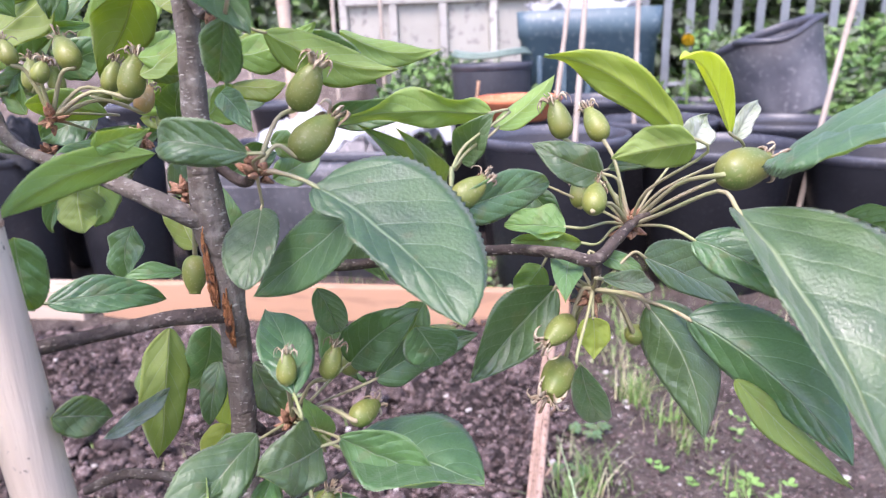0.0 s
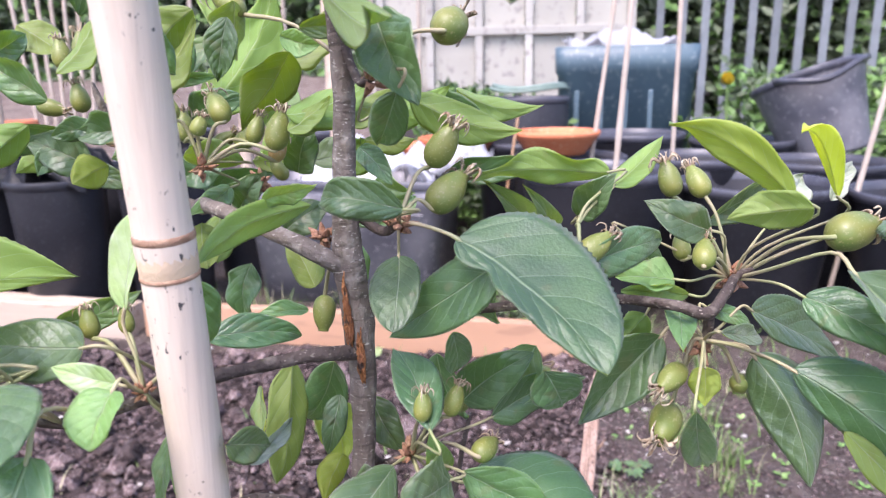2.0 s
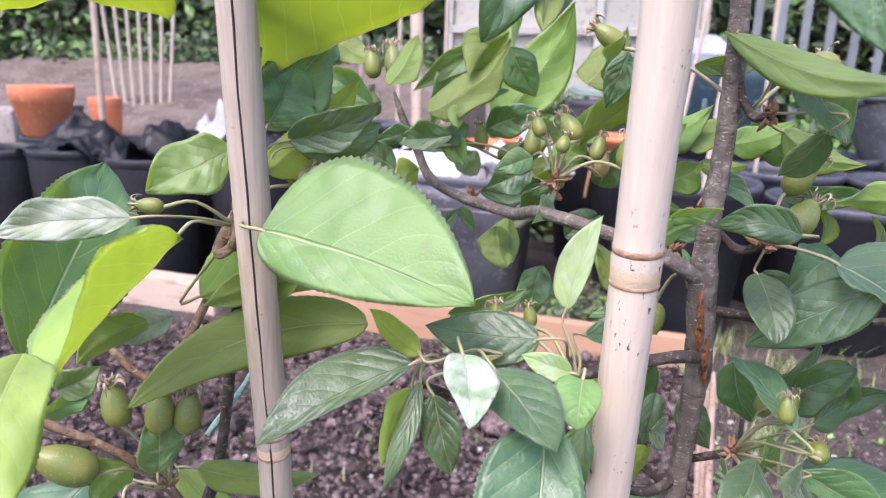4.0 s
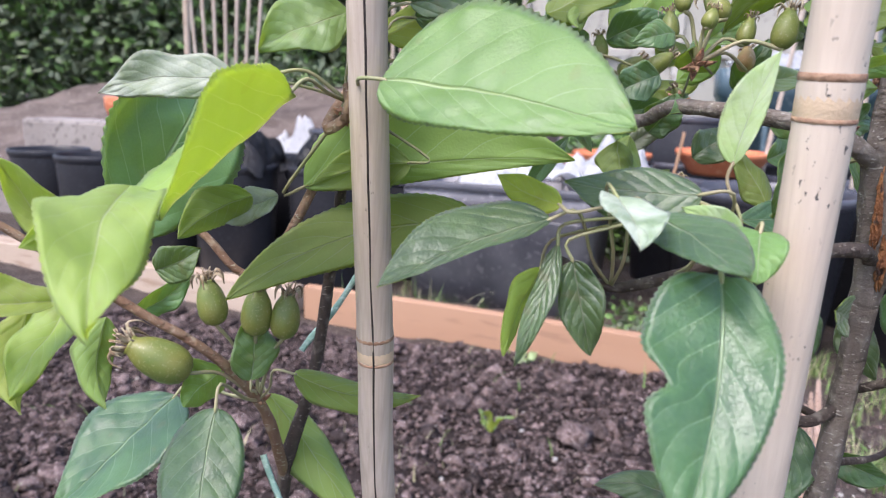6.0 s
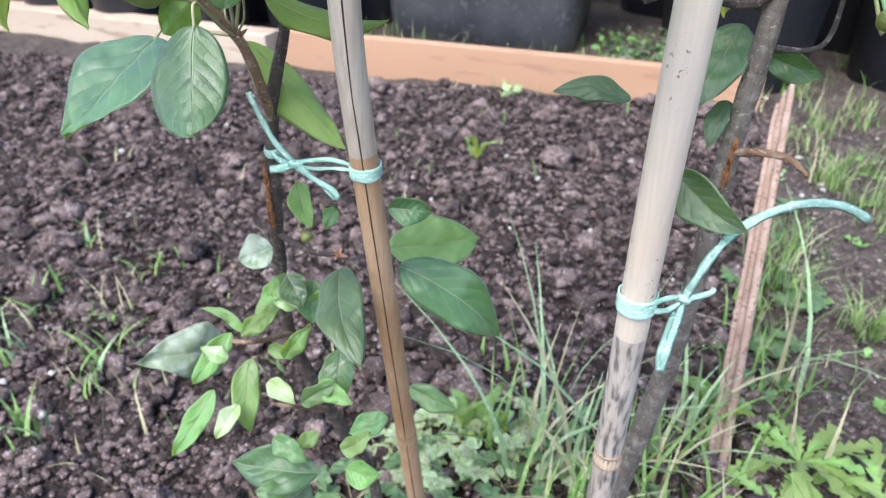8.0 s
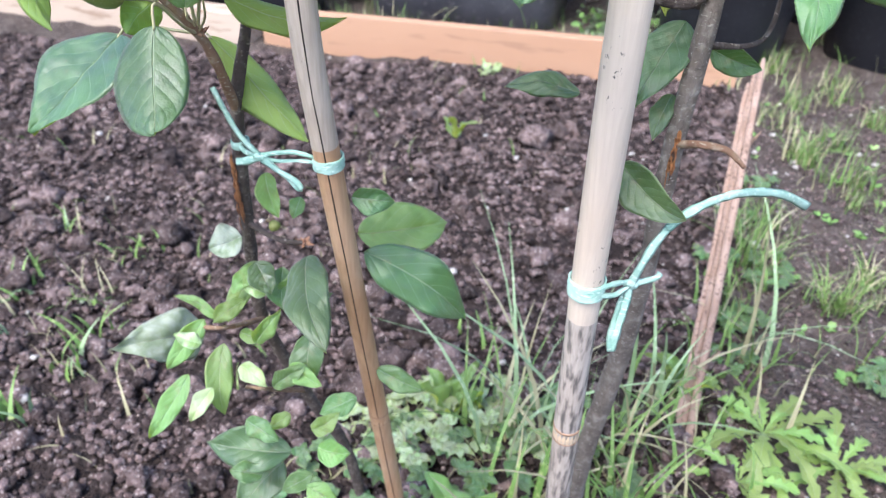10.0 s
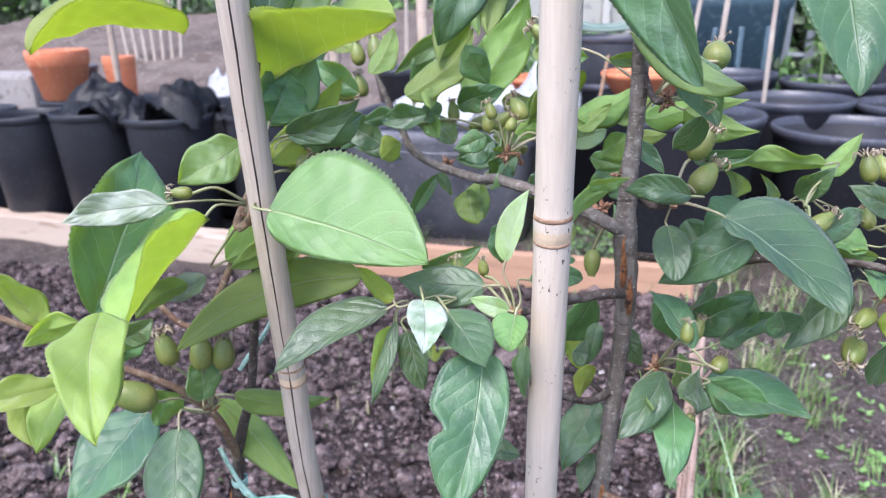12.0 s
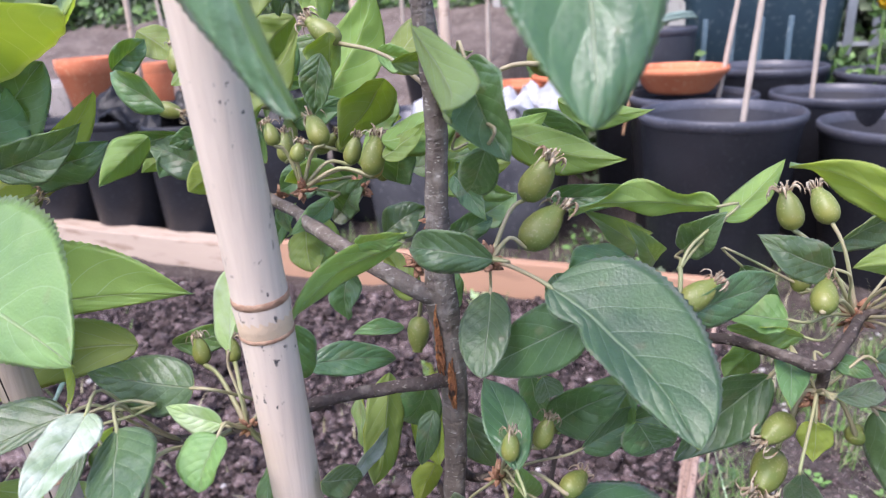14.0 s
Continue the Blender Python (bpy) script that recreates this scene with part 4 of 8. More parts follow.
def earth_bank(x0, x1, y0, y1, z0, z1):
    """A raised bed that climbs away behind its wall."""
    bm = bmesh.new()
    n, k = 60, 40
    top = [[bm.verts.new((x0 + (x1 - x0) * i / n, y0 + (y1 - y0) * j / k, z0 + (z1 - z0) * j / k)) for i in range(n + 1)] for j in range(k + 1)]
    for row in top:
        for v in row:
            v.co.z += 0.05 * noise.noise(v.co * 2.5) + 0.025 * noise.noise(v.co * 9)
    for j in range(k):
        for i in range(n):
            bm.faces.new((top[j][i], top[j][i + 1], top[j + 1][i + 1], top[j + 1][i]))
    rim = top[0] + [r[-1] for r in top[1:]] + top[-1][-2::-1] + [r[0] for r in top[-2:0:-1]]
    foot = [bm.verts.new((v.co.x, v.co.y, -0.02)) for v in rim]
    for a in range(len(rim)):
        b = (a + 1) % len(rim)
        bm.faces.new((rim[a], foot[a], foot[b], rim[b]))
    ob = thing("raised_bed", "raised bed of bare brown soil climbing away", "bed", at=((x0 + x1) / 2, y0, 0), kind="structure")
    part("soil", bm, BANK, ob)


earth_bank(-5.0, -0.7, 3.06, 5.6, 0.26, 0.80)
block("stone_block", "pale grey stone block among the pots", "block", (-3.0, 2.62, 0.0), (-2.5, 2.86, 0.55), CONCRETE, 0.02)


def greenhouse(at, w, d, h):
    ob = thing("greenhouse", "white framed greenhouse with pale panels", "greenhouse", at=at)
    x, y, z = at
    bm = bmesh.new()
    box(bm, (x - w / 2, y, z), (x + w / 2, y + d, z + 0.55), 0.01)
    part("base_wall", bm, RENDERED, ob, smooth=False)
    n = 5
    for k in range(n + 1):
        bm = bmesh.new()
        px = x - w / 2 + w * k / n
        box(bm, (px - 0.03, y - 0.03, z + 0.5), (px + 0.03, y + 0.04, z + h), 0.006)
        part("mullion", bm, RENDERED, ob, smooth=False)
    for k in range(n):
        bm = bmesh.new()
        px = x - w / 2 + w * k / n
        box(bm, (px + 0.035, y + 0.01, z + 0.56), (px + w / n - 0.035, y + 0.02, z + h - 0.05))
        part("panel", bm, PANEL, ob, smooth=False)
    for zz in (1.1, h - 0.03):
        bm = bmesh.new()
        box(bm, (x - w / 2, y - 0.035, z + zz - 0.03), (x + w / 2, y + 0.035, z + zz + 0.03), 0.006)
        part("rail", bm, RENDERED, ob, smooth=False)


greenhouse((-0.05, 5.4, 0.0), 1.9, 1.6, 2.1)


def palisade(x0, y0, x1, y1, count, h):
    ob = thing("palisade_fence", "pale steel palisade fence before a dark hedge", "fence", at=(x0, y0, 0))
    a, b = Vector((x0, y0, 0)), Vector((x1, y1, 0))
    data = None
    for k in range(count):
        p = a.lerp(b, k / (count - 1))
        if data is None:
            bm = bmesh.new()
            box(bm, (-0.03, -0.008, 0.02), (0.03, 0.008, h - 0.08), 0.004)
            box(bm, (-0.012, -0.008, h - 0.09), (0.012, 0.008, h), 0.003)
            data = bpy.data.meshes.new("pale")
            bm.to_mesh(data)
            bm.free()
            data.materials.append(GALV)
        pale = new("pale", data)
        pale.parent = ob
        pale.matrix_parent_inverse = ob.matrix_basis.inverted()
        pale.matrix_basis = Matrix.Translation(p)
    for z in (0.4, h - 0.4):
        bm = bmesh.new()
        tube(bm, [(*a.lerp(b, t), 0.022) for t in (0, 0.3, 0.6, 1)], 6, 2)
        for v in bm.verts:
            v.co += Vector((0, 0.03, z))
        part("rail", bm, GALV, ob, smooth=False)


palisade(1.15, 5.6, 6.5, 4.6, 34, 2.0)


def leaf_bank(name, label, lo, hi, count, size, mats, seed, category="hedge"):
    """A hedge of many small separate leaves, thick at the middle and ragged at its outline."""
    rnd = random.Random(seed)
    verts, faces, idx = [], [], []
    for k in range(count):
        x, y = rnd.uniform(lo[0], hi[0]), rnd.uniform(lo[1], hi[1])
        crest = hi[2] * (0.82 + 0.25 * noise.noise(Vector((x * 1.1, y, seed))) + 0.1 * noise.noise(Vector((x * 4, y, seed))))
        z = lo[2] + (crest - lo[2]) * rnd.random() ** 0.8
        s = size * rnd.uniform(0.6, 1.4)
        d = Vector((rnd.gauss(0, 1), rnd.gauss(0, 1), rnd.gauss(0, 0.7))).normalized()
        u = d.cross(Vector((rnd.gauss(0, 1), rnd.gauss(0, 1), rnd.gauss(0, 1)))).normalized()
        w = d.cross(u) * 0.35
        c, i = Vector((x, y, z)), len(verts)
        for p in (c, c + d * s * 0.45 + u * s * 0.28 + w * s * 0.3, c + d * s, c + d * s * 0.45 - u * s * 0.28 + w * s * 0.3):
            verts.append(p[:])
        faces.append((i, i + 1, i + 2, i + 3))
        idx.append(1 if rnd.random() < 0.35 else 0)
    data = bpy.data.meshes.new(name)
    data.from_pydata(verts, [], faces)
    ob = link(name, data, mats)
    data.polygons.foreach_set("material_index", idx)
    return tagged(ob, label, category, kind="stuff")


leaf_bank("far_hedge", "tall dark green hedge behind the fence", (-9, 6.6, 0), (9, 8.4, 4.2), 42000, 0.14, [HEDGE, HEDGE_LIGHT], 3)
# only the darker leaf colour, standing in for shade inside the hedge
leaf_bank("hedge_core", "dense inner growth of the hedge, its shade painted by all-dark leaves", (-9, 7.4, 0), (9, 9.0, 4.0), 30000, 0.24, [HEDGE, HEDGE], 4)
leaf_bank("right_weeds", "bright green weeds growing behind the pots", (0.75, 2.95, 0), (2.8, 3.9, 0.62), 9000, 0.055, [HEDGE_LIGHT, HEDGE], 5, "weeds")
leaf_bank("middle_weeds", "green weeds between the tub and water tank", (-0.45, 3.1, 0), (0.25, 4.4, 0.75), 5000, 0.06, [HEDGE_LIGHT, HEDGE], 6, "weeds")
leaf_bank("far_left_weeds", "green plants beyond the raised bed", (-5.0, 5.5, 0), (-1.2, 6.3, 1.15), 6000, 0.09, [HEDGE, HEDGE_LIGHT], 7, "weeds")
leaf_bank("right_bushes", "light green bushes along the fence", (1.4, 4.1, 0), (5.5, 4.9, 0.95), 12000, 0.075, [HEDGE_LIGHT, HEDGE], 8, "bushes")


leaf_bank("edge_weeds", "low green weeds between the edging board and the pots", (-0.17, 1.86, 0), (0.16, 2.3, 0.08), 520, 0.026, [HEDGE, HEDGE_LIGHT], 9, "weeds")
sheet("crumpled black plastic bag stuffed in a nursery pot", (-1.80, 2.12, 0.455), (0.30, 0.26, 0.14), 21, BAG)
sheet("crumpled black plastic bag stuffed in a nursery pot", (-1.49, 2.09, 0.445), (0.28, 0.24, 0.16), 25, BAG)
sheet("crumpled black plastic bag stuffed in a nursery pot", (-1.19, 2.18, 0.445), (0.28, 0.24, 0.12), 29, BAG)


sheet("crumpled white plastic bag lying on the earth bank", (-1.907, 3.45, 0.36), (0.30, 0.26, 0.22), 33)


def sprouts_on_path():
    """Scattered low seedlings, each a few rounded leaves lying on the path."""
    rnd = random.Random(77)
    verts, faces = [], []
    for k in range(150):
        x, y = rnd.uniform(0.1, 0.75), rnd.uniform(0.42, 1.65)
        if x < bed_edge(y) + 0.02 or noise.noise(Vector((x * 6, y * 6, 2))) < -0.12:
            continue
        z = ground_height(x, y)
        for j in range(rnd.randint(3, 7)):
            a, s = rnd.uniform(0, 6.28), rnd.uniform(0.006, 0.016)
            d, u, i = Vector((math.cos(a), math.sin(a), rnd.uniform(0.1, 0.7))), Vector((-math.sin(a), math.cos(a), 0)), len(verts)
            c = Vector((x, y, z + 0.001))
            verts += [p[:] for p in (c, c + d * s * 0.5 + u * s * 0.32, c + d * s * 0.9 + u * s * 0.2, c + d * s, c + d * s * 0.9 - u * s * 0.2, c + d * s * 0.5 - u * s * 0.32)]
            faces.append(tuple(range(i, i + 6)))
    data = bpy.data.meshes.new("path_sprouts")
    data.from_pydata(verts, [], faces)
    tagged(link("path_sprouts", data, HEDGE_LIGHT), "tiny green seedlings scattered over the trodden path", "weeds", kind="stuff")


sprouts_on_path()


def dandelion(at):
    ob = thing("dandelion", "yellow dandelion flower above green weeds", "flower", at=(at[0], at[1], 0))
    bm = bmesh.new()
    tube(bm, [(at[0], at[1], 0, 0.004), (at[0] + 0.01, at[1], at[2] * 0.6, 0.004), (*at, 0.004)], 6, 4)
    part("stem", bm, GRASS, ob)
    bm = bmesh.new()
    for ringn, (r, n, lift) in enumerate(((0.024, 22, 0.0), (0.017, 16, 0.008), (0.009, 10, 0.013))):
        for k in range(n):
            a = 2 * math.pi * k / n + ringn
            d = Vector((math.cos(a), 0.3 * math.sin(a) - 0.2, math.sin(a)))
            s = Vector((-math.sin(a), 0, math.cos(a))) * 0.003
            c = Vector(at) + Vector((0, -lift, 0))
            bm.faces.new([bm.verts.new(c - s), bm.verts.new(c + d * r - s), bm.verts.new(c + d * r + s), bm.verts.new(c + s)])
    bmesh.ops.solidify(bm, geom=bm.faces[:], thickness=0.0008)
    part("petals", bm, PETAL, ob)


dandelion((0.805, 2.70, 0.732))


# ---- weeds and grass near the trees ----
def blades(name, label, spots, mats, seed, height, width=0.0022):
    """Tufts of arching grass blades; spots are (x, y, radius, count, scale)."""
    rnd = random.Random(seed)
    verts, faces, idx = [], [], []
    for x, y, rad, count, scale in spots:
        for k in range(count):
            px, py = x + rnd.gauss(0, rad), y + rnd.gauss(0, rad)
            a, lean = rnd.uniform(0, 6.28), rnd.uniform(0.15, 0.9)
            h, w = height * scale * rnd.uniform(0.5, 1.2), width * rnd.uniform(0.7, 1.5)
            d, s = Vector((math.cos(a), math.sin(a), 0)), Vector((-math.sin(a), math.cos(a), 0)) * w
            z0, start = ground_height(px, py) - 0.005, len(verts)
            for j in range(6):
                t = j / 5
                c = Vector((px, py, z0)) + d * h * lean * t * t + Vector((0, 0, h * (t - 0.45 * lean * t * t)))
                verts.append((c - s * (1 - t * 0.95))[:])
                verts.append((c + s * (1 - t * 0.95))[:])
            m = 1 if rnd.random() < 0.3 else 0
            for j in range(5):
                faces.append((start + 2 * j, start + 2 * j + 1, start + 2 * j + 3, start + 2 * j + 2))
                idx.append(m)
    data = bpy.data.meshes.new(name)
    data.from_pydata(verts, [], faces)
    data.shade_smooth()
    ob = link(name, data, mats)
    data.polygons.foreach_set("material_index", idx)
    return tagged(ob, label, "grass", kind="stuff")


blades("grass_tufts", "thin green and straw grass by the tree foot", [(-0.10, 0.37, 0.045, 24, 1.0), (-0.03, 0.44, 0.05, 26, 0.8), (0.10, 0.64, 0.04, 34, 0.5), (-0.18, 0.43, 0.04, 12, 0.8), (0.02, 0.38, 0.04, 12, 0.8), (0.07, 0.56, 0.04, 24, 0.6), (-0.06, 0.40, 0.05, 16, 1.0), (0.13, 0.80, 0.03, 40, 0.45)], [GRASS, STRAW], 21, 0.19, 0.0030)
blades("tall_grass", "tall pale green grass blades arching beside the canes", [(-0.130, 0.454, 0.016, 10, 1.0), (-0.161, 0.458, 0.016, 8, 1.0), (-0.040, 0.473, 0.016, 10, 1.0), (0.006, 0.542, 0.016, 6, 1.0), (0.134, 0.667, 0.016, 8, 1.0), (-0.166, 0.509, 0.016, 6, 1.0)], [PALE_BLADE, STRAW], 26, 0.26, 0.0034)
blades("bed_grass", "small pale green grass tufts sprouting in the soil", [(-0.953, 0.577, 0.018, 9, 0.8), (-0.952, 0.638, 0.018, 8, 0.7), (-0.759, 0.460, 0.018, 12, 0.9), (-0.765, 0.516, 0.018, 8, 0.8), (-0.852, 0.727, 0.018, 9, 0.7), (-0.839, 0.748, 0.018, 7, 0.6), (-0.834, 0.591, 0.018, 8, 0.6), (-0.779, 0.356, 0.018, 12, 0.9), (-0.909, 0.482, 0.018, 8, 0.8), (-0.995, 0.748, 0.018, 4, 0.6), (-0.226, 0.630, 0.018, 8, 0.7), (-0.597, 1.315, 0.018, 5, 0.5), (-1.316, 1.086, 0.018, 4, 0.9)], [GRASS, PALE_BLADE], 24, 0.075, 0.0038)
blades("path_grass", "straw and green grass tufts along the trodden path", [(0.386, 1.643, 0.015, 36, 1.06), (0.525, 1.792, 0.020, 35, 0.73), (0.366, 1.887, 0.018, 48, 1.10), (0.418, 1.423, 0.025, 44, 0.96), (0.284, 0.811, 0.017, 41, 1.11), (0.582, 2.194, 0.015, 31, 1.11), (0.392, 1.169, 0.026, 47, 0.80), (0.339, 1.322, 0.016, 70, 1.13), (0.482, 1.691, 0.029, 53, 0.74), (0.342, 1.347, 0.022, 54, 0.95), (0.539, 1.560, 0.014, 60, 0.84), (0.404, 1.231, 0.029, 65, 1.12), (0.613, 1.640, 0.010, 48, 0.99), (0.315, 1.522, 0.028, 62, 0.80), (0.264, 0.813, 0.018, 48, 0.92), (0.340, 0.884, 0.013, 49, 0.83), (0.446, 1.033, 0.026, 35, 0.72), (-0.3, 2.02, 0.15, 160, 0.9), (-0.9, 2.05, 0.1, 120, 1.1), (-0.75, 2.0, 0.06, 60, 1.3), (0.3, 1.85, 0.15, 120, 1.0), (0.85, 1.7, 0.2, 120, 1.0), (0.16, 0.95, 0.03, 60, 1.3), (0.177, 0.90, 0.02, 40, 1.2), (0.20, 1.02, 0.03, 50, 1.2), (0.318, 0.865, 0.03, 14, 1.2), (0.26, 0.72, 0.03, 20, 1.0)], [GRASS, STRAW], 22, 0.085, 0.0016)
blades("bed_straws", "loose dry grass straws lying on the soil", [(-0.62 + 0.17 * math.sin(i * 2.3), 0.38 + 0.055 * i, 0.05, 5, 0.6) for i in range(16)] + [(-0.95, 0.75, 0.1, 20, 0.8), (-0.85, 0.55, 0.06, 18, 0.9), (-0.70, 0.45, 0.06, 16, 0.9), (-0.55, 1.1, 0.15, 10, 0.5), (-1.1, 1.1, 0.2, 14, 0.6), (-0.4, 1.55, 0.1, 8, 0.6)], [STRAW, GRASS], 23, 0.085, 0.0019)


def rosette(name, label, at, count, length, width, kind, lift, seed, lobes=False):
    """A weed whose leaves spring from one crown."""
    x, y = at
    z = ground_height(x, y)
    ob = thing(name, label, "weed", "low weeds", at=(x, y, z))
    rnd = random.Random(seed)
    for k in range(count):
        a = 2.4 * k + rnd.uniform(-0.3, 0.3)
        ln = length * rnd.uniform(0.6, 1.15)
        d = Vector((math.cos(a), math.sin(a), lift * rnd.uniform(0.4, 1.4))).normalized()
        if lobes:
            root = Vector((x, y, z)) + d * ln
            for j in range(5):
                b = a + (j - 2) * 0.72
                e = Vector((math.cos(b), math.sin(b), -0.10 + 0.25 * rnd.random()))
                leaf(ob, kind, root[:], (root + e * width * 0.72 * rnd.uniform(0.8, 1.15))[:], width * 0.42, (0.1, -0.2, 1), 0.05, 8, 0.06, 0.0, (x, y, z) if j == 2 else None)
        else:
            base = Vector((x, y, z + 0.002)) + d * 0.008
            leaf(ob, kind, base[:], (base + d * ln)[:], width * rnd.uniform(0.8, 1.2), (0.05, -0.2, 1), rnd.uniform(0.02, 0.14), 16, 0.17)
    return ob


def jagged_rosette(label, at, count, length, width, seed):
    """A dandelion-like crown: long leaves cut into backward teeth, arching out and lying on their tips."""
    x, y = at
    z = ground_height(x, y)
    ob = thing("rosette_weed", label, "weed", "low weeds", at=(x, y, z))
    rnd = random.Random(seed)
    for k in range(count):
        turn = 2.4 * k + rnd.uniform(-0.25, 0.25)
        ln, w = length * rnd.uniform(0.55, 1.1), width * rnd.uniform(0.8, 1.2)
        lift, sag, teeth, phase = rnd.uniform(0.3, 1.0), rnd.uniform(0.5, 1.0), rnd.uniform(4.5, 7.0), rnd.random()
        d, side_ = Vector((math.cos(turn), math.sin(turn), 0)), Vector((-math.sin(turn), math.cos(turn), 0))

        def place(s, v, tooth):
            cut = (s * teeth + phase + (0.3 if v > 0 else 0.0)) % 1.0
            h = w / 2 * max(outline(s, 0.66, 0.6), 0.10 * (1 - s) + 0.01) * (0.30 + 0.70 * cut if s < 0.86 else 1.0)
            up = ln * (lift * s - sag * lift * 1.25 * s * s) + h * 0.25 * abs(v) + 0.05 * w * math.sin(14 * s + k) * abs(v)
            return Vector((0, 0, up + 0.003)) + d * ln * s * (1 - 0.15 * lift) + side_ * h * v, Vector((0, 0, 1))
        skin(ob, "fresh", Matrix.Translation((x, y, z)), 40, place, 0.0004, 0.0008)
    return ob


jagged_rosette("bright green dandelion-like rosette with jagged leaves on the path", (0.127, 0.533), 17, 0.115, 0.024, 31)
jagged_rosette("bright green jagged-leaved rosette at the path edge", (0.205, 0.505), 14, 0.10, 0.022, 32)
jagged_rosette("small bright green jagged-leaved rosette beside the stick", (0.085, 0.45), 11, 0.08, 0.019, 33)
for i, (x, y) in enumerate(((-0.20, 0.42), (-0.27, 0.45), (-0.14, 0.46), (-0.235, 0.38), (-0.30, 0.40), (-0.17, 0.37), (-0.36, 0.37), (-0.10, 0.50), (-0.05, 0.42), (-0.33, 0.32), (-0.24, 0.33), (-0.42, 0.35))):
    rosette("cranesbill_weed", "small green weed with lobed leaves under the tree", (x, y), 5, 0.034, 0.026, "mid", 0.9, 40 + i, True)
for i, (x, y) in enumerate(((0.14, 0.76), (0.115, 0.90), (0.30, 0.66), (0.17, 1.05), (0.10, 0.66), (0.34, 0.52), (0.40, 0.75), (0.19, 0.86), (0.22, 1.18), (0.123, 0.755), (0.319, 0.679), (0.197, 0.905))):
    rosette("cranesbill_weed", "small green weed with lobed leaves on the path", (x, y), 5, 0.026, 0.028, "mid", 0.7, 60 + i, True)
for i, (x, y) in enumerate(((-0.296, 0.478), (-0.260, 0.513), (-0.204, 0.486), (-0.172, 0.457), (-0.224, 0.439), (-0.268, 0.423), (-0.203, 0.523), (-0.157, 0.503), (-0.315, 0.439), (-0.346, 0.425), (-0.316, 0.522), (-0.124, 0.449))):
    rosette("cranesbill_weed", "small pale green weed with lobed leaves by the canes", (x, y), 5, 0.03, 0.03, "pale", 0.8, 90 + i, True)
rosette("seedling", "single bright green seedling in the bare soil", (-0.392, 1.24), 3, 0.065, 0.018, "young", 3.0, 71)
rosette("pale_seedling", "pale cream-green seedling on the soil", (-0.383, 1.66), 6, 0.045, 0.02, "pale", 0.9, 72)
rosette("young_weed", "upright light green weed by the tree foot", (-0.245, 0.49), 7, 0.065, 0.026, "young", 1.3, 73)
rosette("young_weed", "upright light green weed by the pale cane", (-0.19, 0.33), 6, 0.065, 0.032, "young", 1.0, 74)
rosette("young_weed", "upright light green weed among grass", (0.03, 0.58), 6, 0.05, 0.02, "young", 1.2, 75)


# ---- canes, stick ----
cane("pale bamboo cane with brown nodes, mouldy at its foot", [(-0.1159, 0.1791, 1.06), (-0.1165, 0.1885, 0.82), (-0.1172, 0.2000, 0.69), (-0.1185, 0.2200, 0.437), (-0.1125, 0.2754, -0.02)], 0.0086, (0.699, 0.308, 0.93, 0.09), (CANE, CANE_LOW, 0.41))
cane("weathered grey bamboo cane, split lengthwise, tan low down", [(-0.2731, 0.2068, 1.05), (-0.2722, 0.2250, 0.75), (-0.272, 0.2400, 0.59), (-0.272, 0.2540, 0.47), (-0.264, 0.328, -0.02)], 0.0079, (0.588, 0.22), (CANE_GREY, CANE_TAN, 0.49), 14)


def splint(label, a, b, w):
    """A splintered half-round stick stuck in the ground: three split slats and torn slivers."""
    a, b = Vector(a), Vector(b)
    ob = thing("split_stick", label, "stick", at=a[:])
    for k in range(3):
        bm = bmesh.new()
        off = Vector(((k - 1) * w * 0.62, 0.003 * (k % 2), 0))
        top = b + off * 0.8 + Vector((0, 0, 0.02 * (k - 1)))
        pts = [(*(a + off).lerp(top, t), w * 0.42 * (1 - 0.5 * (t > 0.97)) * (1 + 0.2 * noise.noise(Vector((t * 9, k, 0))))) for t in (0, 0.15, 0.3, 0.5, 0.7, 0.85, 0.95, 1.0)]
        tube(bm, pts, 7, 4, 0.2, flat=0.6)
        part("slat", bm, SPLINT, ob)
    for t in (0.3, 0.66, 0.8):
        bm = bmesh.new()
        p = a.lerp(b, t) + Vector((w * 0.9, -0.004, 0))
        tube(bm, [(*p, 0.003), (*(p + Vector((0.006, -0.002, 0.012))), 0.002), (*(p + Vector((0.010, -0.003, 0.022))), 0.0006)], 5, 2)
        part("sliver", bm, SPLINT, ob)
    return ob


splint("splintered pale wooden stick leaning in the ground", (0.013, 0.41, -0.03), (0.125, 1.01, 0.292), 0.0122)


# ---- the apple trees ----
apple_tree = thing("apple_tree", "young apple tree with small green fruit tied to a cane", "tree", "cordon apples", at=(-0.105, 0.30, 0))
young_tree = thing("apple_tree", "slim young apple tree with bright leaves tied to a grey cane", "tree", "cordon apples", at=(-0.31, 0.345, 0))
limb(apple_tree, "trunk", [(-0.105, 0.305, -0.03, 0.0085), (-0.101, 0.298, 0.12, 0.0080), (-0.0975, 0.290, 0.22, 0.0074), (-0.0865, 0.283, 0.33, 0.0070), (-0.082, 0.275, 0.42, 0.0056), (-0.0825, 0.270, 0.48, 0.0053), (-0.079, 0.268, 0.555, 0.0049), (-0.0765, 0.269, 0.60, 0.0050), (-0.0755, 0.2685, 0.630, 0.0055), (-0.0760, 0.2685, 0.645, 0.0060), (-0.0785, 0.268, 0.672, 0.0064), (-0.0790, 0.2675, 0.688, 0.0054), (-0.0785, 0.267, 0.71, 0.0045), (-0.077, 0.2666, 0.75, 0.0042), (-0.080, 0.262, 0.80, 0.0038), (-0.086, 0.252, 0.87, 0.0036), (-0.092, 0.24, 0.96, 0.0025)], BARK, 18, 0.22)
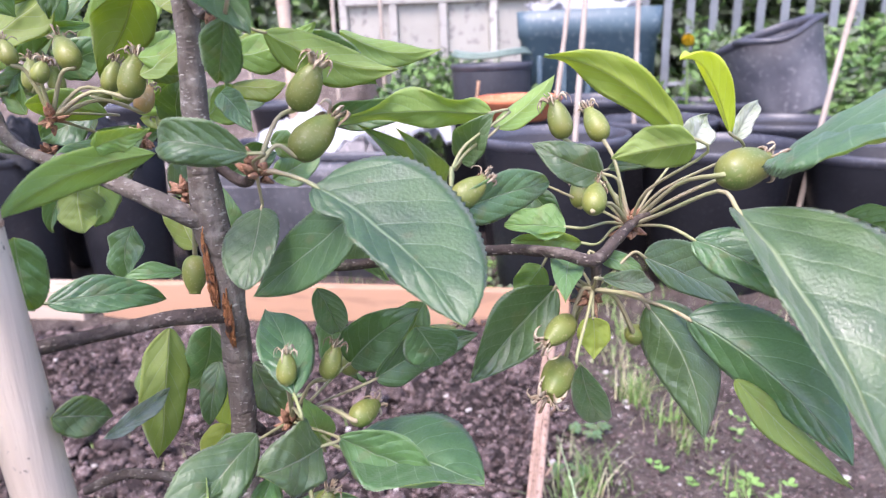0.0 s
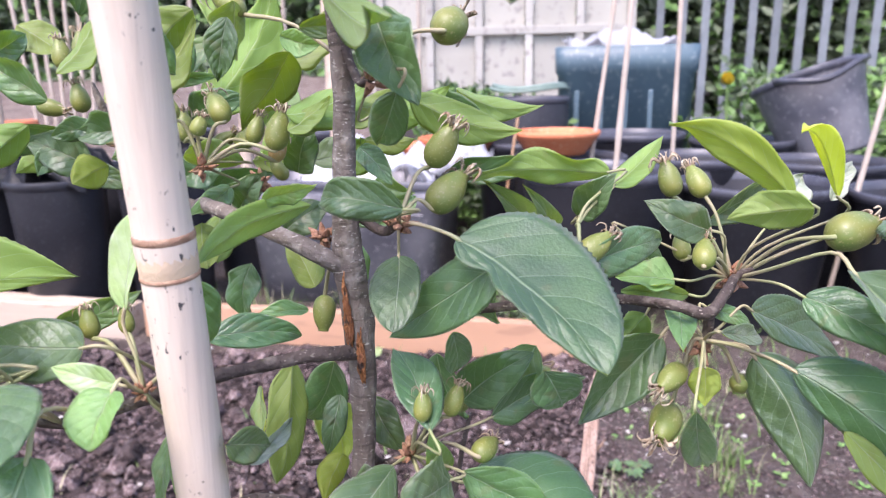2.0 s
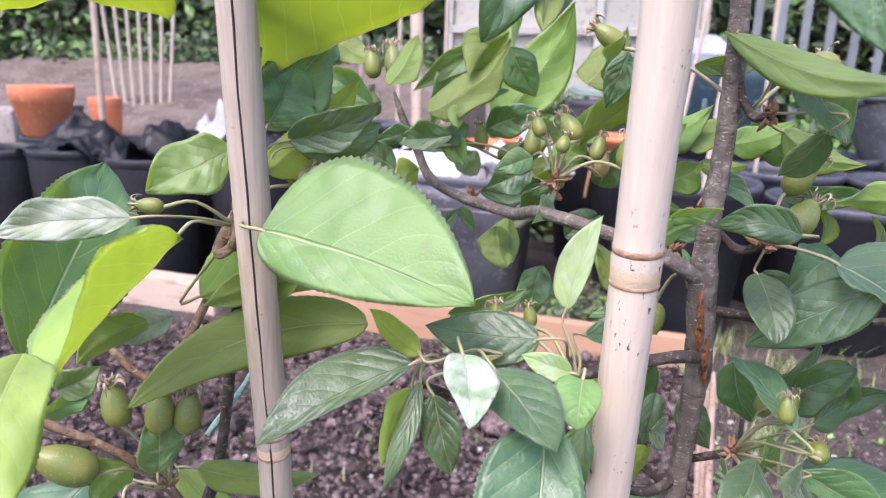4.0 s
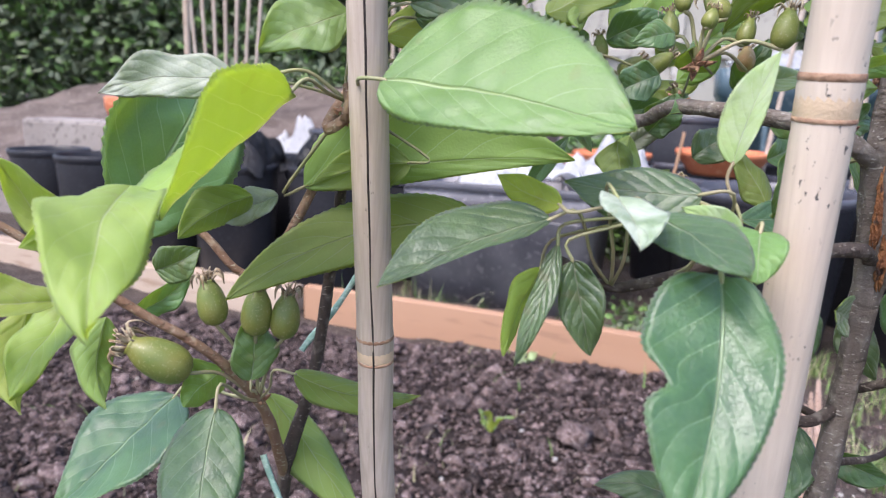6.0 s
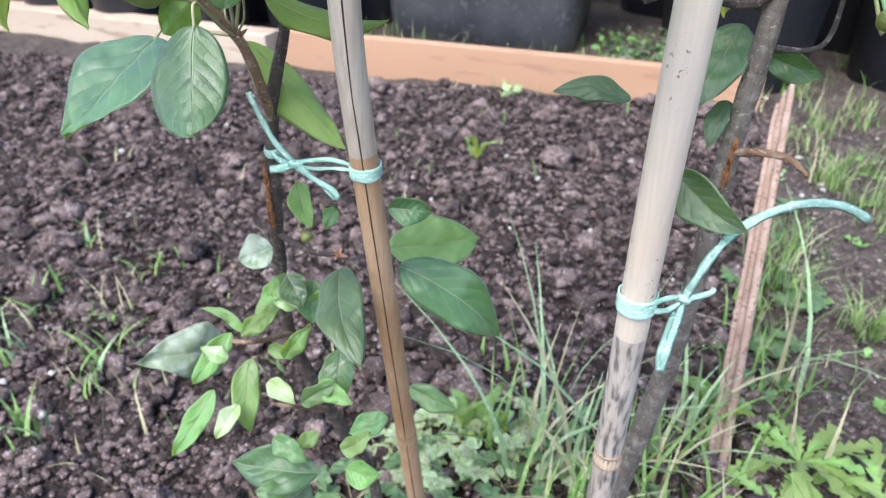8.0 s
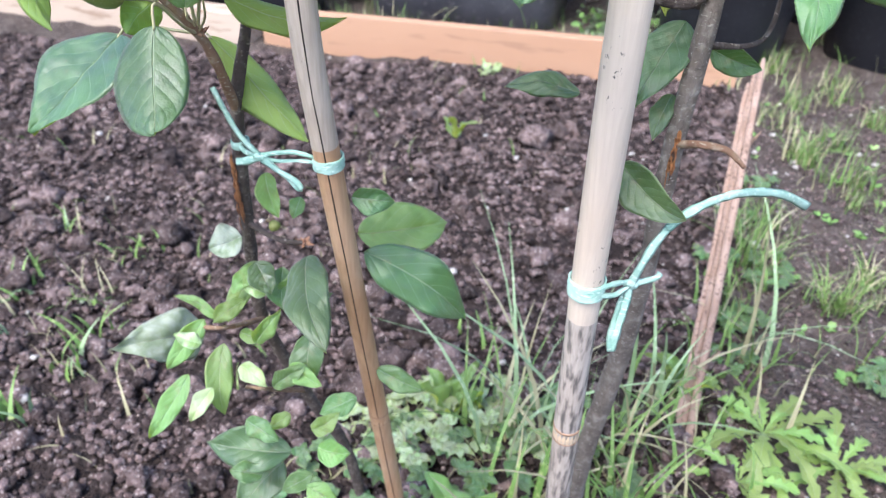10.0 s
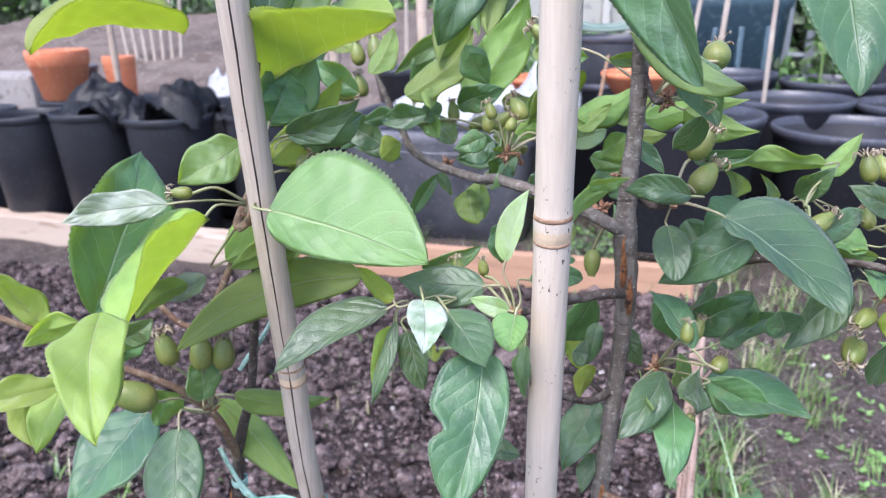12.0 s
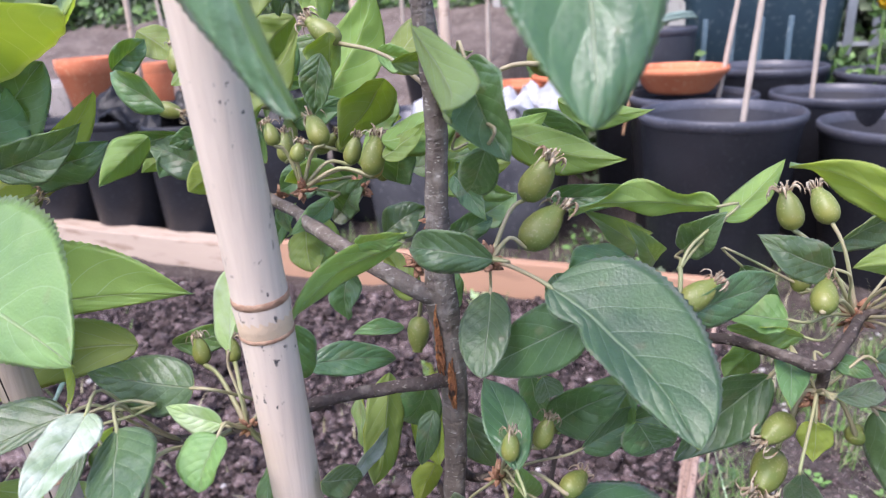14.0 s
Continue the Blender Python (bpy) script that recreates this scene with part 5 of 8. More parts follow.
limb(young_tree, "trunk", [(-0.315, 0.352, -0.02, 0.0060), (-0.326, 0.3435, 0.10, 0.0057), (-0.3393, 0.321, 0.18, 0.0054), (-0.3496, 0.3026, 0.25, 0.0050), (-0.3558, 0.2878, 0.32, 0.0046), (-0.3486, 0.2806, 0.40, 0.0046), (-0.3438, 0.2775, 0.44, 0.0045), (-0.334, 0.2732, 0.50, 0.0038), (-0.318, 0.2727, 0.55, 0.0031), (-0.303, 0.268, 0.63, 0.0027), (-0.292, 0.262, 0.70, 0.0023)], TWIG, 14, 0.22)
limb(apple_tree, "branch", [(-0.0790, 0.2675, 0.6720, 0.0041), (-0.0909, 0.2626, 0.6807, 0.0038), (-0.1094, 0.2668, 0.6880, 0.0034), (-0.1519, 0.3007, 0.6927, 0.0033), (-0.1702, 0.3327, 0.6851, 0.0032), (-0.2146, 0.3603, 0.6940, 0.0030), (-0.2318, 0.3735, 0.7150, 0.0026), (-0.2431, 0.3774, 0.7377, 0.0020), (-0.2470, 0.3793, 0.7475, 0.0008)], BARK, 10)
limb(apple_tree, "branch", [(-0.0755, 0.2685, 0.6360, 0.0033), (-0.0858, 0.2512, 0.6429, 0.0028), (-0.1083, 0.2425, 0.6411, 0.0025), (-0.1305, 0.2257, 0.6407, 0.0024), (-0.1521, 0.2213, 0.6337, 0.0022), (-0.1737, 0.2173, 0.6282, 0.0020), (-0.1925, 0.2052, 0.6398, 0.0015)], TWIG, 10)
limb(apple_tree, "branch", [(-0.0750, 0.2680, 0.6600, 0.0024), (-0.0349, 0.2796, 0.6518, 0.0021), (0.0005, 0.2827, 0.6548, 0.0020), (0.0311, 0.2847, 0.6553, 0.0020), (0.0491, 0.2675, 0.6589, 0.0022), (0.0614, 0.2665, 0.6562, 0.0024), (0.0719, 0.2802, 0.6597, 0.0022), (0.0821, 0.3008, 0.6606, 0.0019), (0.0890, 0.2999, 0.6649, 0.0012)], TWIG, 10)
limb(apple_tree, "branch", [(0.0626, 0.2681, 0.6548, 0.0022), (0.0632, 0.2713, 0.6457, 0.0021), (0.0616, 0.2766, 0.6369, 0.0013)], TWIG, 10)
limb(apple_tree, "branch", [(-0.0765, 0.2690, 0.5920, 0.0026), (-0.0719, 0.2784, 0.5784, 0.0020), (-0.0557, 0.2665, 0.5906, 0.0020)], TWIG, 10)
limb(apple_tree, "branch", [(-0.0780, 0.2675, 0.6980, 0.0020), (-0.0653, 0.2685, 0.6879, 0.0020), (-0.0568, 0.2604, 0.6932, 0.0018)], TWIG, 10)
limb(apple_tree, "branch", [(-0.0780, 0.2660, 0.7650, 0.0020), (-0.0702, 0.2608, 0.7460, 0.0017), (-0.0638, 0.2566, 0.7467, 0.0015)], TWIG, 10)
limb(apple_tree, "branch", [(-0.0768, 0.2690, 0.5750, 0.0026), (-0.0929, 0.2596, 0.5688, 0.0022), (-0.1198, 0.2546, 0.5750, 0.0021), (-0.1360, 0.2492, 0.5706, 0.0017)], TWIG, 10)
limb(apple_tree, "branch", [(-0.0825, 0.2700, 0.4950, 0.0022), (-0.0722, 0.2559, 0.5022, 0.0020), (-0.0594, 0.2523, 0.5020, 0.0018), (-0.0507, 0.2448, 0.4969, 0.0011)], SHOOT, 10)
limb(apple_tree, "branch", [(-0.0790, 0.2680, 0.5480, 0.0020), (-0.0454, 0.3001, 0.5429, 0.0013), (-0.0373, 0.3171, 0.5665, 0.0013), (-0.0342, 0.3263, 0.5796, 0.0012)], TWIG, 10)
limb(apple_tree, "branch", [(-0.0790, 0.2680, 0.5650, 0.0020), (-0.0984, 0.2975, 0.5649, 0.0015), (-0.1122, 0.2956, 0.5664, 0.0012)], TWIG, 10)
limb(young_tree, "branch", [(-0.3360, 0.2740, 0.4900, 0.0034), (-0.3335, 0.2600, 0.5200, 0.0030), (-0.3377, 0.2518, 0.5433, 0.0027), (-0.3494, 0.2309, 0.5742, 0.0022), (-0.3782, 0.2137, 0.5992, 0.0021), (-0.4025, 0.2019, 0.6204, 0.0019), (-0.4175, 0.1910, 0.6351, 0.0018), (-0.4352, 0.1796, 0.6507, 0.0012)], SHOOT, 10)
limb(young_tree, "branch", [(-0.2960, 0.2640, 0.6800, 0.0026), (-0.3280, 0.2412, 0.6132, 0.0019), (-0.3565, 0.2373, 0.6295, 0.0018), (-0.3740, 0.2336, 0.6338, 0.0013)], SHOOT, 10)
limb(young_tree, "branch", [(-0.2920, 0.2620, 0.6980, 0.0027), (-0.2921, 0.2350, 0.6793, 0.0024), (-0.2822, 0.2336, 0.6851, 0.0024), (-0.2843, 0.2375, 0.6969, 0.0018)], SHOOT, 10)
limb(young_tree, "branch", [(-0.2836, 0.2322, 0.6822, 0.0024), (-0.2723, 0.2312, 0.7148, 0.0022), (-0.2732, 0.2347, 0.7444, 0.0019), (-0.2721, 0.2418, 0.7669, 0.0014)], SHOOT, 10)
limb(young_tree, "branch", [(-0.3480, 0.2806, 0.4050, 0.0024), (-0.3146, 0.2600, 0.4083, 0.0018), (-0.2989, 0.2627, 0.4068, 0.0016)], TWIG, 10)
limb(young_tree, "branch", [(-0.3540, 0.2900, 0.3100, 0.0024), (-0.3491, 0.2339, 0.3494, 0.0016), (-0.3672, 0.2295, 0.3495, 0.0013)], SHOOT, 10)
limb(young_tree, "branch", [(-0.3440, 0.3120, 0.2100, 0.0024), (-0.3260, 0.2289, 0.3000, 0.0016), (-0.3414, 0.2263, 0.3017, 0.0011)], SHOOT, 10)
spur(apple_tree, (-0.0568, 0.2604, 0.6932), 0.006)
spur(apple_tree, (0.0831, 0.3079, 0.6577), 0.0065)
spur(apple_tree, (0.0614, 0.2718, 0.64), 0.005)
spur(apple_tree, (-0.0566, 0.2624, 0.5931), 0.0045)
spur(apple_tree, (-0.0638, 0.2566, 0.7467), 0.0045)
spur(apple_tree, (-0.1468, 0.292, 0.7109), 0.005)
spur(apple_tree, (-0.0912, 0.2779, 0.6832), 0.005)
spur(apple_tree, (-0.1468, 0.3586, 0.6942), 0.006)
spur(apple_tree, (-0.1937, 0.3566, 0.689), 0.005)
spur(apple_tree, (-0.2318, 0.3735, 0.715), 0.005)
spur(apple_tree, (-0.0826, 0.2758, 0.7038), 0.004)
spur(apple_tree, (-0.1338, 0.2047, 0.6481), 0.0035)
spur(young_tree, (-0.3377, 0.2518, 0.5433), 0.004)
spur(young_tree, (-0.2989, 0.2627, 0.4068), 0.004)
spur(young_tree, (-0.2837, 0.2333, 0.6851), 0.0035)



def wound(tree, points, label="raw orange bark wound"):
    """A sunken split in the bark: ragged flakes of torn orange wood."""
    rnd = random.Random(7)
    bm = bmesh.new()
    for p0, p1 in zip(points, points[1:]):
        a, b = Vector(p0[:3]), Vector(p1[:3])
        for k in range(34):
            t = rnd.random()
            c = a.lerp(b, t) + Vector((rnd.uniform(-1, 1) * p0[3], -0.0006 * rnd.random(), rnd.uniform(-0.004, 0.004)))
            h = rnd.uniform(0.0025, 0.007)
            tube(bm, [(c.x, c.y, c.z - h, 0.0002), (c.x + rnd.uniform(-1, 1) * 0.0006, c.y - 0.0006, c.z, rnd.uniform(0.0003, 0.0007)), (c.x, c.y, c.z + h, 0.0002)], 5, 2, 0.5, flat=0.7)
    return part("wound", bm, WOUND, tree, label)


wound(apple_tree, [(-0.0795, 0.2615, 0.664, 0.0007), (-0.0785, 0.2617, 0.653, 0.0012), (-0.0778, 0.2620, 0.646, 0.0008)])
wound(apple_tree, [(-0.0745, 0.2624, 0.640, 0.0014), (-0.0738, 0.2626, 0.632, 0.0014)])
wound(apple_tree, [(-0.0815, 0.2655, 0.505, 0.0010), (-0.0820, 0.2652, 0.49, 0.0014), (-0.0820, 0.2655, 0.48, 0.0010)])
wound(young_tree, [(-0.3445, 0.2720, 0.455, 0.0012), (-0.3452, 0.2722, 0.435, 0.0022), (-0.3468, 0.2738, 0.412, 0.0016)])


def strap(bm, points, width, turn=0.0):
    """A crumpled flat film through points: a thin closed band that narrows at its ends."""
    line = [Vector(p[:3]) for p in spline([(*p, 0) for p in points], 8)]
    rows = []
    for i, p in enumerate(line):
        t = (line[min(i + 1, len(line) - 1)] - line[max(i - 1, 0)]).normalized()
        out = Vector((0.0, -1.0, 0.35))
        w = t.cross(out - t * out.dot(t)).normalized()
        n = w.cross(t)
        lean = radians(turn) + 0.5 * noise.noise(p * 60)
        w, n = w * math.cos(lean) + n * math.sin(lean), n * math.cos(lean) - w * math.sin(lean)
        half = width * 0.50 * (1 + 0.25 * noise.noise(p * 140 + Vector((3, 0, 0))))
        sag = 0.22 * half
        rows.append([bm.verts.new(p + w * half * k + n * (sag * (1 - k * k) + 0.25 * half * noise.noise(p * 220 + Vector((k, 0, 0))) + d)) for k, d in ((-1, 0), (-0.5, 0.00025), (0, 0.00025), (0.5, 0.00025), (1, 0), (0.5, -0.00025), (0, -0.00025), (-0.5, -0.00025))])
    for r0, r1 in zip(rows, rows[1:]):
        for k in range(8):
            bm.faces.new((r0[k], r0[(k + 1) % 8], r1[(k + 1) % 8], r1[k]))
    bm.faces.new(rows[0][::-1])
    bm.faces.new(rows[-1])


def band(bm, c, r, height, lean=0.0):
    """Film wound round a pole: a short wrinkled sleeve."""
    prof = [(r, -height / 2), (r + 0.0005, -height * 0.3), (r + 0.0001, -height * 0.1), (r + 0.0007, height * 0.12), (r + 0.0002, height * 0.3), (r + 0.0004, height / 2)]
    lathe(bm, prof + [(r - 0.0006, height / 2), (r - 0.0006, -height / 2), prof[0]], 22, m=pose(*c, lean, 0, 0))
    for v in bm.verts:
        v.co.z += 0.0009 * noise.noise(v.co * 150)


def knot(bm, c, size):
    tube(bm, [(c[0] - size, c[1], c[2] - size * 0.4, size * 0.5), (c[0] - size * 0.4, c[1] - size * 0.3, c[2] + size * 0.3, size * 0.75), (c[0] + size * 0.4, c[1] - size * 0.2, c[2] - size * 0.3, size * 0.7), (c[0] + size, c[1], c[2] + size * 0.3, size * 0.45)], 8, 5, 0.6)


def plant_tie(label, sleeves, knots, straps):
    ob = thing("plant_tie", label, "tie", "plant ties", at=sleeves[0][0] if sleeves else straps[0][0][0])
    for c, r, height in sleeves:
        bm = bmesh.new()
        band(bm, c, r, height)
        part("winding", bm, TWINE, ob)
    for c, size in knots:
        bm = bmesh.new()
        knot(bm, c, size)
        part("knot", bm, TWINE, ob)
    for points, width, turn in straps:
        bm = bmesh.new()
        strap(bm, points, width, turn)
        part("strand", bm, TWINE, ob)
    return ob


plant_tie("mint green plastic tie knotted between cane and young trunk",
          [((-0.2720, 0.2540, 0.4725), 0.0090, 0.0075), ((-0.3385, 0.2752, 0.4680), 0.0054, 0.0055)],
          [((-0.3150, 0.2540, 0.4715), 0.0030)],
          [([(-0.3310, 0.2540, 0.4664), (-0.3240, 0.2535, 0.4680), (-0.3150, 0.2540, 0.4712)], 0.0044, 10),
           ([(-0.3155, 0.2540, 0.4720), (-0.3050, 0.2545, 0.4745), (-0.2930, 0.2555, 0.4757), (-0.2800, 0.2535, 0.4745)], 0.0030, -20),
           ([(-0.3140, 0.2535, 0.4712), (-0.3030, 0.2525, 0.4705), (-0.2900, 0.2520, 0.4725), (-0.2795, 0.2520, 0.4722)], 0.0028, 35),
           ([(-0.3135, 0.2530, 0.4705), (-0.3000, 0.2470, 0.4665), (-0.2890, 0.2425, 0.4640), (-0.2847, 0.2409, 0.4600)], 0.0036, 0),
           ([(-0.2849, 0.2412, 0.4602), (-0.2885, 0.2420, 0.4598), (-0.2960, 0.2460, 0.4640), (-0.3100, 0.2525, 0.4700)], 0.0036, 25),
           ([(-0.3373, 0.2545, 0.5123), (-0.3330, 0.2545, 0.5000), (-0.3265, 0.2545, 0.4850), (-0.3195, 0.2542, 0.4765), (-0.3150, 0.2540, 0.4720)], 0.0034, 15),
           ([(-0.3365, 0.2700, 0.4682), (-0.3280, 0.2620, 0.4690), (-0.3150, 0.2545, 0.4710)], 0.0034, 0)])
plant_tie("pale mint green plastic tie wound on the pale cane",
          [((-0.1186, 0.2205, 0.4320), 0.0098, 0.0100)],
          [((-0.0951, 0.2300, 0.4300), 0.0032)],
          [([(-0.1110, 0.2150, 0.4350), (-0.1040, 0.2210, 0.4350), (-0.0955, 0.2300, 0.4310)], 0.0034, 0),
           ([(-0.1105, 0.2155, 0.4300), (-0.1030, 0.2220, 0.4270), (-0.0950, 0.2300, 0.4290)], 0.0030, 25),
           ([(-0.0951, 0.2295, 0.4295), (-0.0965, 0.2270, 0.4150), (-0.0985, 0.2245, 0.3990), (-0.0996, 0.2239, 0.3855)], 0.0046, 0),
           ([(-0.1000, 0.2235, 0.3857), (-0.1012, 0.2240, 0.3960), (-0.0995, 0.2270, 0.4140), (-0.0960, 0.2300, 0.4290)], 0.0044, -20),
           ([(-0.0950, 0.2295, 0.4305), (-0.0925, 0.2265, 0.4430), (-0.0885, 0.2260, 0.4570), (-0.0833, 0.2264, 0.4687)], 0.0042, 10),
           ([(-0.0945, 0.2300, 0.4300), (-0.0880, 0.2320, 0.4310), (-0.0820, 0.2350, 0.4320), (-0.0800, 0.2370, 0.4340)], 0.0036, 0),
           ([(-0.0833, 0.2264, 0.4687), (-0.0760, 0.2320, 0.4740), (-0.0620, 0.2410, 0.4790), (-0.0458, 0.2519, 0.4795), (-0.0230, 0.2690, 0.4720), (-0.0020, 0.2853, 0.4571)], 0.0048, 0)])
plant_tie("loose mint green strand hanging on the young tree", [], [],
          [([(-0.3218, 0.2678, 0.5660), (-0.3183, 0.2700, 0.5716), (-0.3066, 0.2770, 0.5885), (-0.2975, 0.2832, 0.6054)], 0.0034, 0)])

blade(apple_tree, 'dark', (-0.0335, 0.2470, 0.6900), (0.0160, 0.2110, 0.6550), (-0.0112, 0.2216, 0.6711), (0.0068, 0.2545, 0.6909), (-0.0070, 0.2320, 0.6763), stem=(-0.0568, 0.2604, 0.6932), pinch=(-1, 0.24, 0.42), peak=0.38, sharp=0.74, wave=0.03)
blade(apple_tree, 'dark', (-0.0576, 0.2633, 0.6792), (-0.0557, 0.2330, 0.6592), (-0.0658, 0.2433, 0.6696), (-0.0469, 0.2461, 0.6730), (-0.0557, 0.2459, 0.6701), stem=(-0.0568, 0.2604, 0.6932), peak=0.5, sharp=0.62, wave=0.02)
blade(apple_tree, 'dark', (-0.0180, 0.2400, 0.6830), (-0.0610, 0.2540, 0.6490), (-0.0375, 0.2540, 0.6795), (-0.0235, 0.2370, 0.6670), (-0.0382, 0.2480, 0.6670), wave=0.03)
blade(apple_tree, 'dark', (0.1052, 0.2520, 0.6773), (0.1286, 0.1800, 0.6125), (0.1065, 0.1930, 0.6531), (0.1446, 0.2250, 0.6714), (0.1140, 0.2100, 0.6560), stem=(0.0831, 0.3079, 0.6577), wave=0.02)
blade(apple_tree, 'dark', (0.0827, 0.2808, 0.6527), (0.1295, 0.3000, 0.6239), (0.1063, 0.2950, 0.6520), (0.1002, 0.2820, 0.6369), stem=(0.0620, 0.2702, 0.6439), wave=0.06)
blade(apple_tree, 'dark', (0.0979, 0.2728, 0.6306), (0.1386, 0.2250, 0.5986), (0.1307, 0.2600, 0.6328), (0.1152, 0.2550, 0.6098), (0.1202, 0.2500, 0.6191), stem=(0.0620, 0.2702, 0.6439), wave=0.03)
blade(apple_tree, 'dark', (0.0836, 0.2754, 0.6351), (0.1021, 0.2560, 0.5890), (0.0880, 0.2700, 0.6067), (0.1122, 0.2720, 0.6066), (0.0978, 0.2640, 0.6124), stem=(0.0620, 0.2702, 0.6439), wave=0.03)
blade(apple_tree, 'dark', (0.0506, 0.2915, 0.6370), (0.0156, 0.2759, 0.6022), (0.0232, 0.2790, 0.6303), (0.0445, 0.2806, 0.6161), (0.0348, 0.2891, 0.6196), stem=(0.0620, 0.2702, 0.6439), wave=0.06)
blade(apple_tree, 'dark', (0.1324, 0.2850, 0.6889), (0.1560, 0.2250, 0.7082), (0.1744, 0.3200, 0.7030), (0.1300, 0.2280, 0.6990), stem=(0.0831, 0.3079, 0.6577), wave=0.03, cup=0.1)
blade(apple_tree, 'dark', (-0.0302, 0.2544, 0.5866), (0.0202, 0.2350, 0.5842), (-0.0075, 0.2750, 0.5896), (-0.0001, 0.2250, 0.5884), (-0.0060, 0.2500, 0.5850), stem=(-0.0557, 0.2665, 0.5906), wave=0.04)
blade(young_tree, 'young', (-0.2580, 0.2050, 0.6982), (-0.1704, 0.1748, 0.6854), (-0.2189, 0.2166, 0.7257), (-0.2126, 0.1791, 0.6822), (-0.2100, 0.1877, 0.6940), stem=(-0.2866, 0.2415, 0.6902), peak=0.34, sharp=0.85, wave=0.02)
blade(young_tree, 'mid', (-0.2328, 0.2700, 0.6373), (-0.3345, 0.2220, 0.6039), (-0.2900, 0.2460, 0.6170), (-0.2982, 0.2560, 0.6427), (-0.2952, 0.2520, 0.6280), under=True, stem=(-0.2866, 0.2415, 0.6902), sharp=0.8, wave=0.03)
blade(young_tree, 'mid', (-0.3107, 0.2500, 0.6518), (-0.1931, 0.2660, 0.6688), (-0.2463, 0.2620, 0.6920), (-0.2503, 0.2570, 0.6585), under=True, stem=(-0.2866, 0.2415, 0.6902), wave=0.04)
blade(apple_tree, 'dark', (-0.1935, 0.1884, 0.6561), (-0.2376, 0.1495, 0.6392), (-0.2172, 0.1869, 0.6600), (-0.2127, 0.1689, 0.6473), stem=(-0.1737, 0.2173, 0.6282), wave=0.05)
blade(apple_tree, 'silver', (-0.1741, 0.1787, 0.6658), (-0.1672, 0.1434, 0.6579), (-0.1752, 0.1549, 0.6642), (-0.1603, 0.1646, 0.6640), stem=(-0.1737, 0.2173, 0.6282), wave=0.05)
blade(apple_tree, 'dark', (-0.1630, 0.1780, 0.6616), (-0.1414, 0.1444, 0.6536), (-0.1626, 0.1633, 0.6554), (-0.1399, 0.1627, 0.6587), stem=(-0.1737, 0.2173, 0.6282), wave=0.03)
blade(apple_tree, 'dark', (-0.1484, 0.1988, 0.6657), (-0.1912, 0.1992, 0.6670), (-0.1734, 0.2069, 0.6712), (-0.1673, 0.1959, 0.6544), stem=(-0.1305, 0.2257, 0.6407), wave=0.04)
blade(apple_tree, 'pale', (-0.1393, 0.2091, 0.6749), (-0.1288, 0.2117, 0.7108), (-0.1443, 0.2111, 0.6910), (-0.1317, 0.2070, 0.6920), stem=(-0.1338, 0.2047, 0.6481), wave=0.08)
blade(apple_tree, 'young', (-0.1326, 0.1871, 0.6572), (-0.1340, 0.1746, 0.6444), (-0.1420, 0.1773, 0.6518), (-0.1268, 0.1774, 0.6530), stem=(-0.1338, 0.2047, 0.6481), wave=0.05, sharp=0.7)
blade(apple_tree, 'pale', (-0.1363, 0.1947, 0.6555), (-0.1546, 0.1919, 0.6622), (-0.1440, 0.1935, 0.6630), (-0.1450, 0.1900, 0.6540), stem=(-0.1338, 0.2047, 0.6481), wave=0.05)
blade(apple_tree, 'dark', (-0.1450, 0.1650, 0.6480), (-0.1524, 0.1198, 0.6010), (-0.1650, 0.1421, 0.6355), (-0.1319, 0.1488, 0.6358), (-0.1462, 0.1400, 0.6226), stem=(-0.1521, 0.2213, 0.6337), pinch=(-1, 0.55, 0.36), peak=0.38, sharp=0.62, wave=0.06)
blade(young_tree, 'yellow', (-0.2941, 0.2080, 0.6932), (-0.3152, 0.1560, 0.6519), (-0.2985, 0.1620, 0.6917), (-0.3423, 0.1960, 0.6675), (-0.3106, 0.1820, 0.6696), under=True, stem=(-0.2866, 0.2415, 0.6902), sharp=0.75, wave=0.03)
blade(young_tree, 'dark', (-0.3323, 0.2086, 0.5599), (-0.3193, 0.1719, 0.5224), (-0.3491, 0.1914, 0.5341), (-0.3176, 0.2062, 0.5471), stem=(-0.3377, 0.2518, 0.5433), peak=0.46, sharp=0.6, wave=0.02)
blade(young_tree, 'dark', (-0.3813, 0.2469, 0.5416), (-0.4051, 0.1907, 0.5060), (-0.4159, 0.2379, 0.5343), (-0.3673, 0.1990, 0.5250), stem=(-0.3377, 0.2518, 0.5433), wave=0.02)
leaf(apple_tree, 'dark', (-0.0432, 0.2327, 0.6212), (-0.0623, 0.2682, 0.6387), 0.0198, (0.1315, -0.3803, 0.9155), 0.05, 14, 0.02, 0.0, (-0.0557, 0.2665, 0.5906))
leaf(apple_tree, 'young', (-0.0434, 0.2611, 0.5832), (-0.0453, 0.2508, 0.6083), 0.0130, (0.4553, -0.8353, -0.3081), 0.03, 8, 0.02, 0.0, (-0.0557, 0.2665, 0.5906))
leaf(apple_tree, 'dark', (-0.0362, 0.2353, 0.5997), (-0.0524, 0.2115, 0.6038), 0.0226, (0.7264, -0.3957, 0.5619), 0.06, 16, 0.06, 0.0, (-0.0557, 0.2665, 0.5906))
leaf(apple_tree, 'dark', (-0.065, 0.2436, 0.5938), (-0.0647, 0.2036, 0.601), 0.0162, (0.6523, 0.1397, 0.745), 0.05, 10, 0.02, 0.0, (-0.0557, 0.2665, 0.5906))
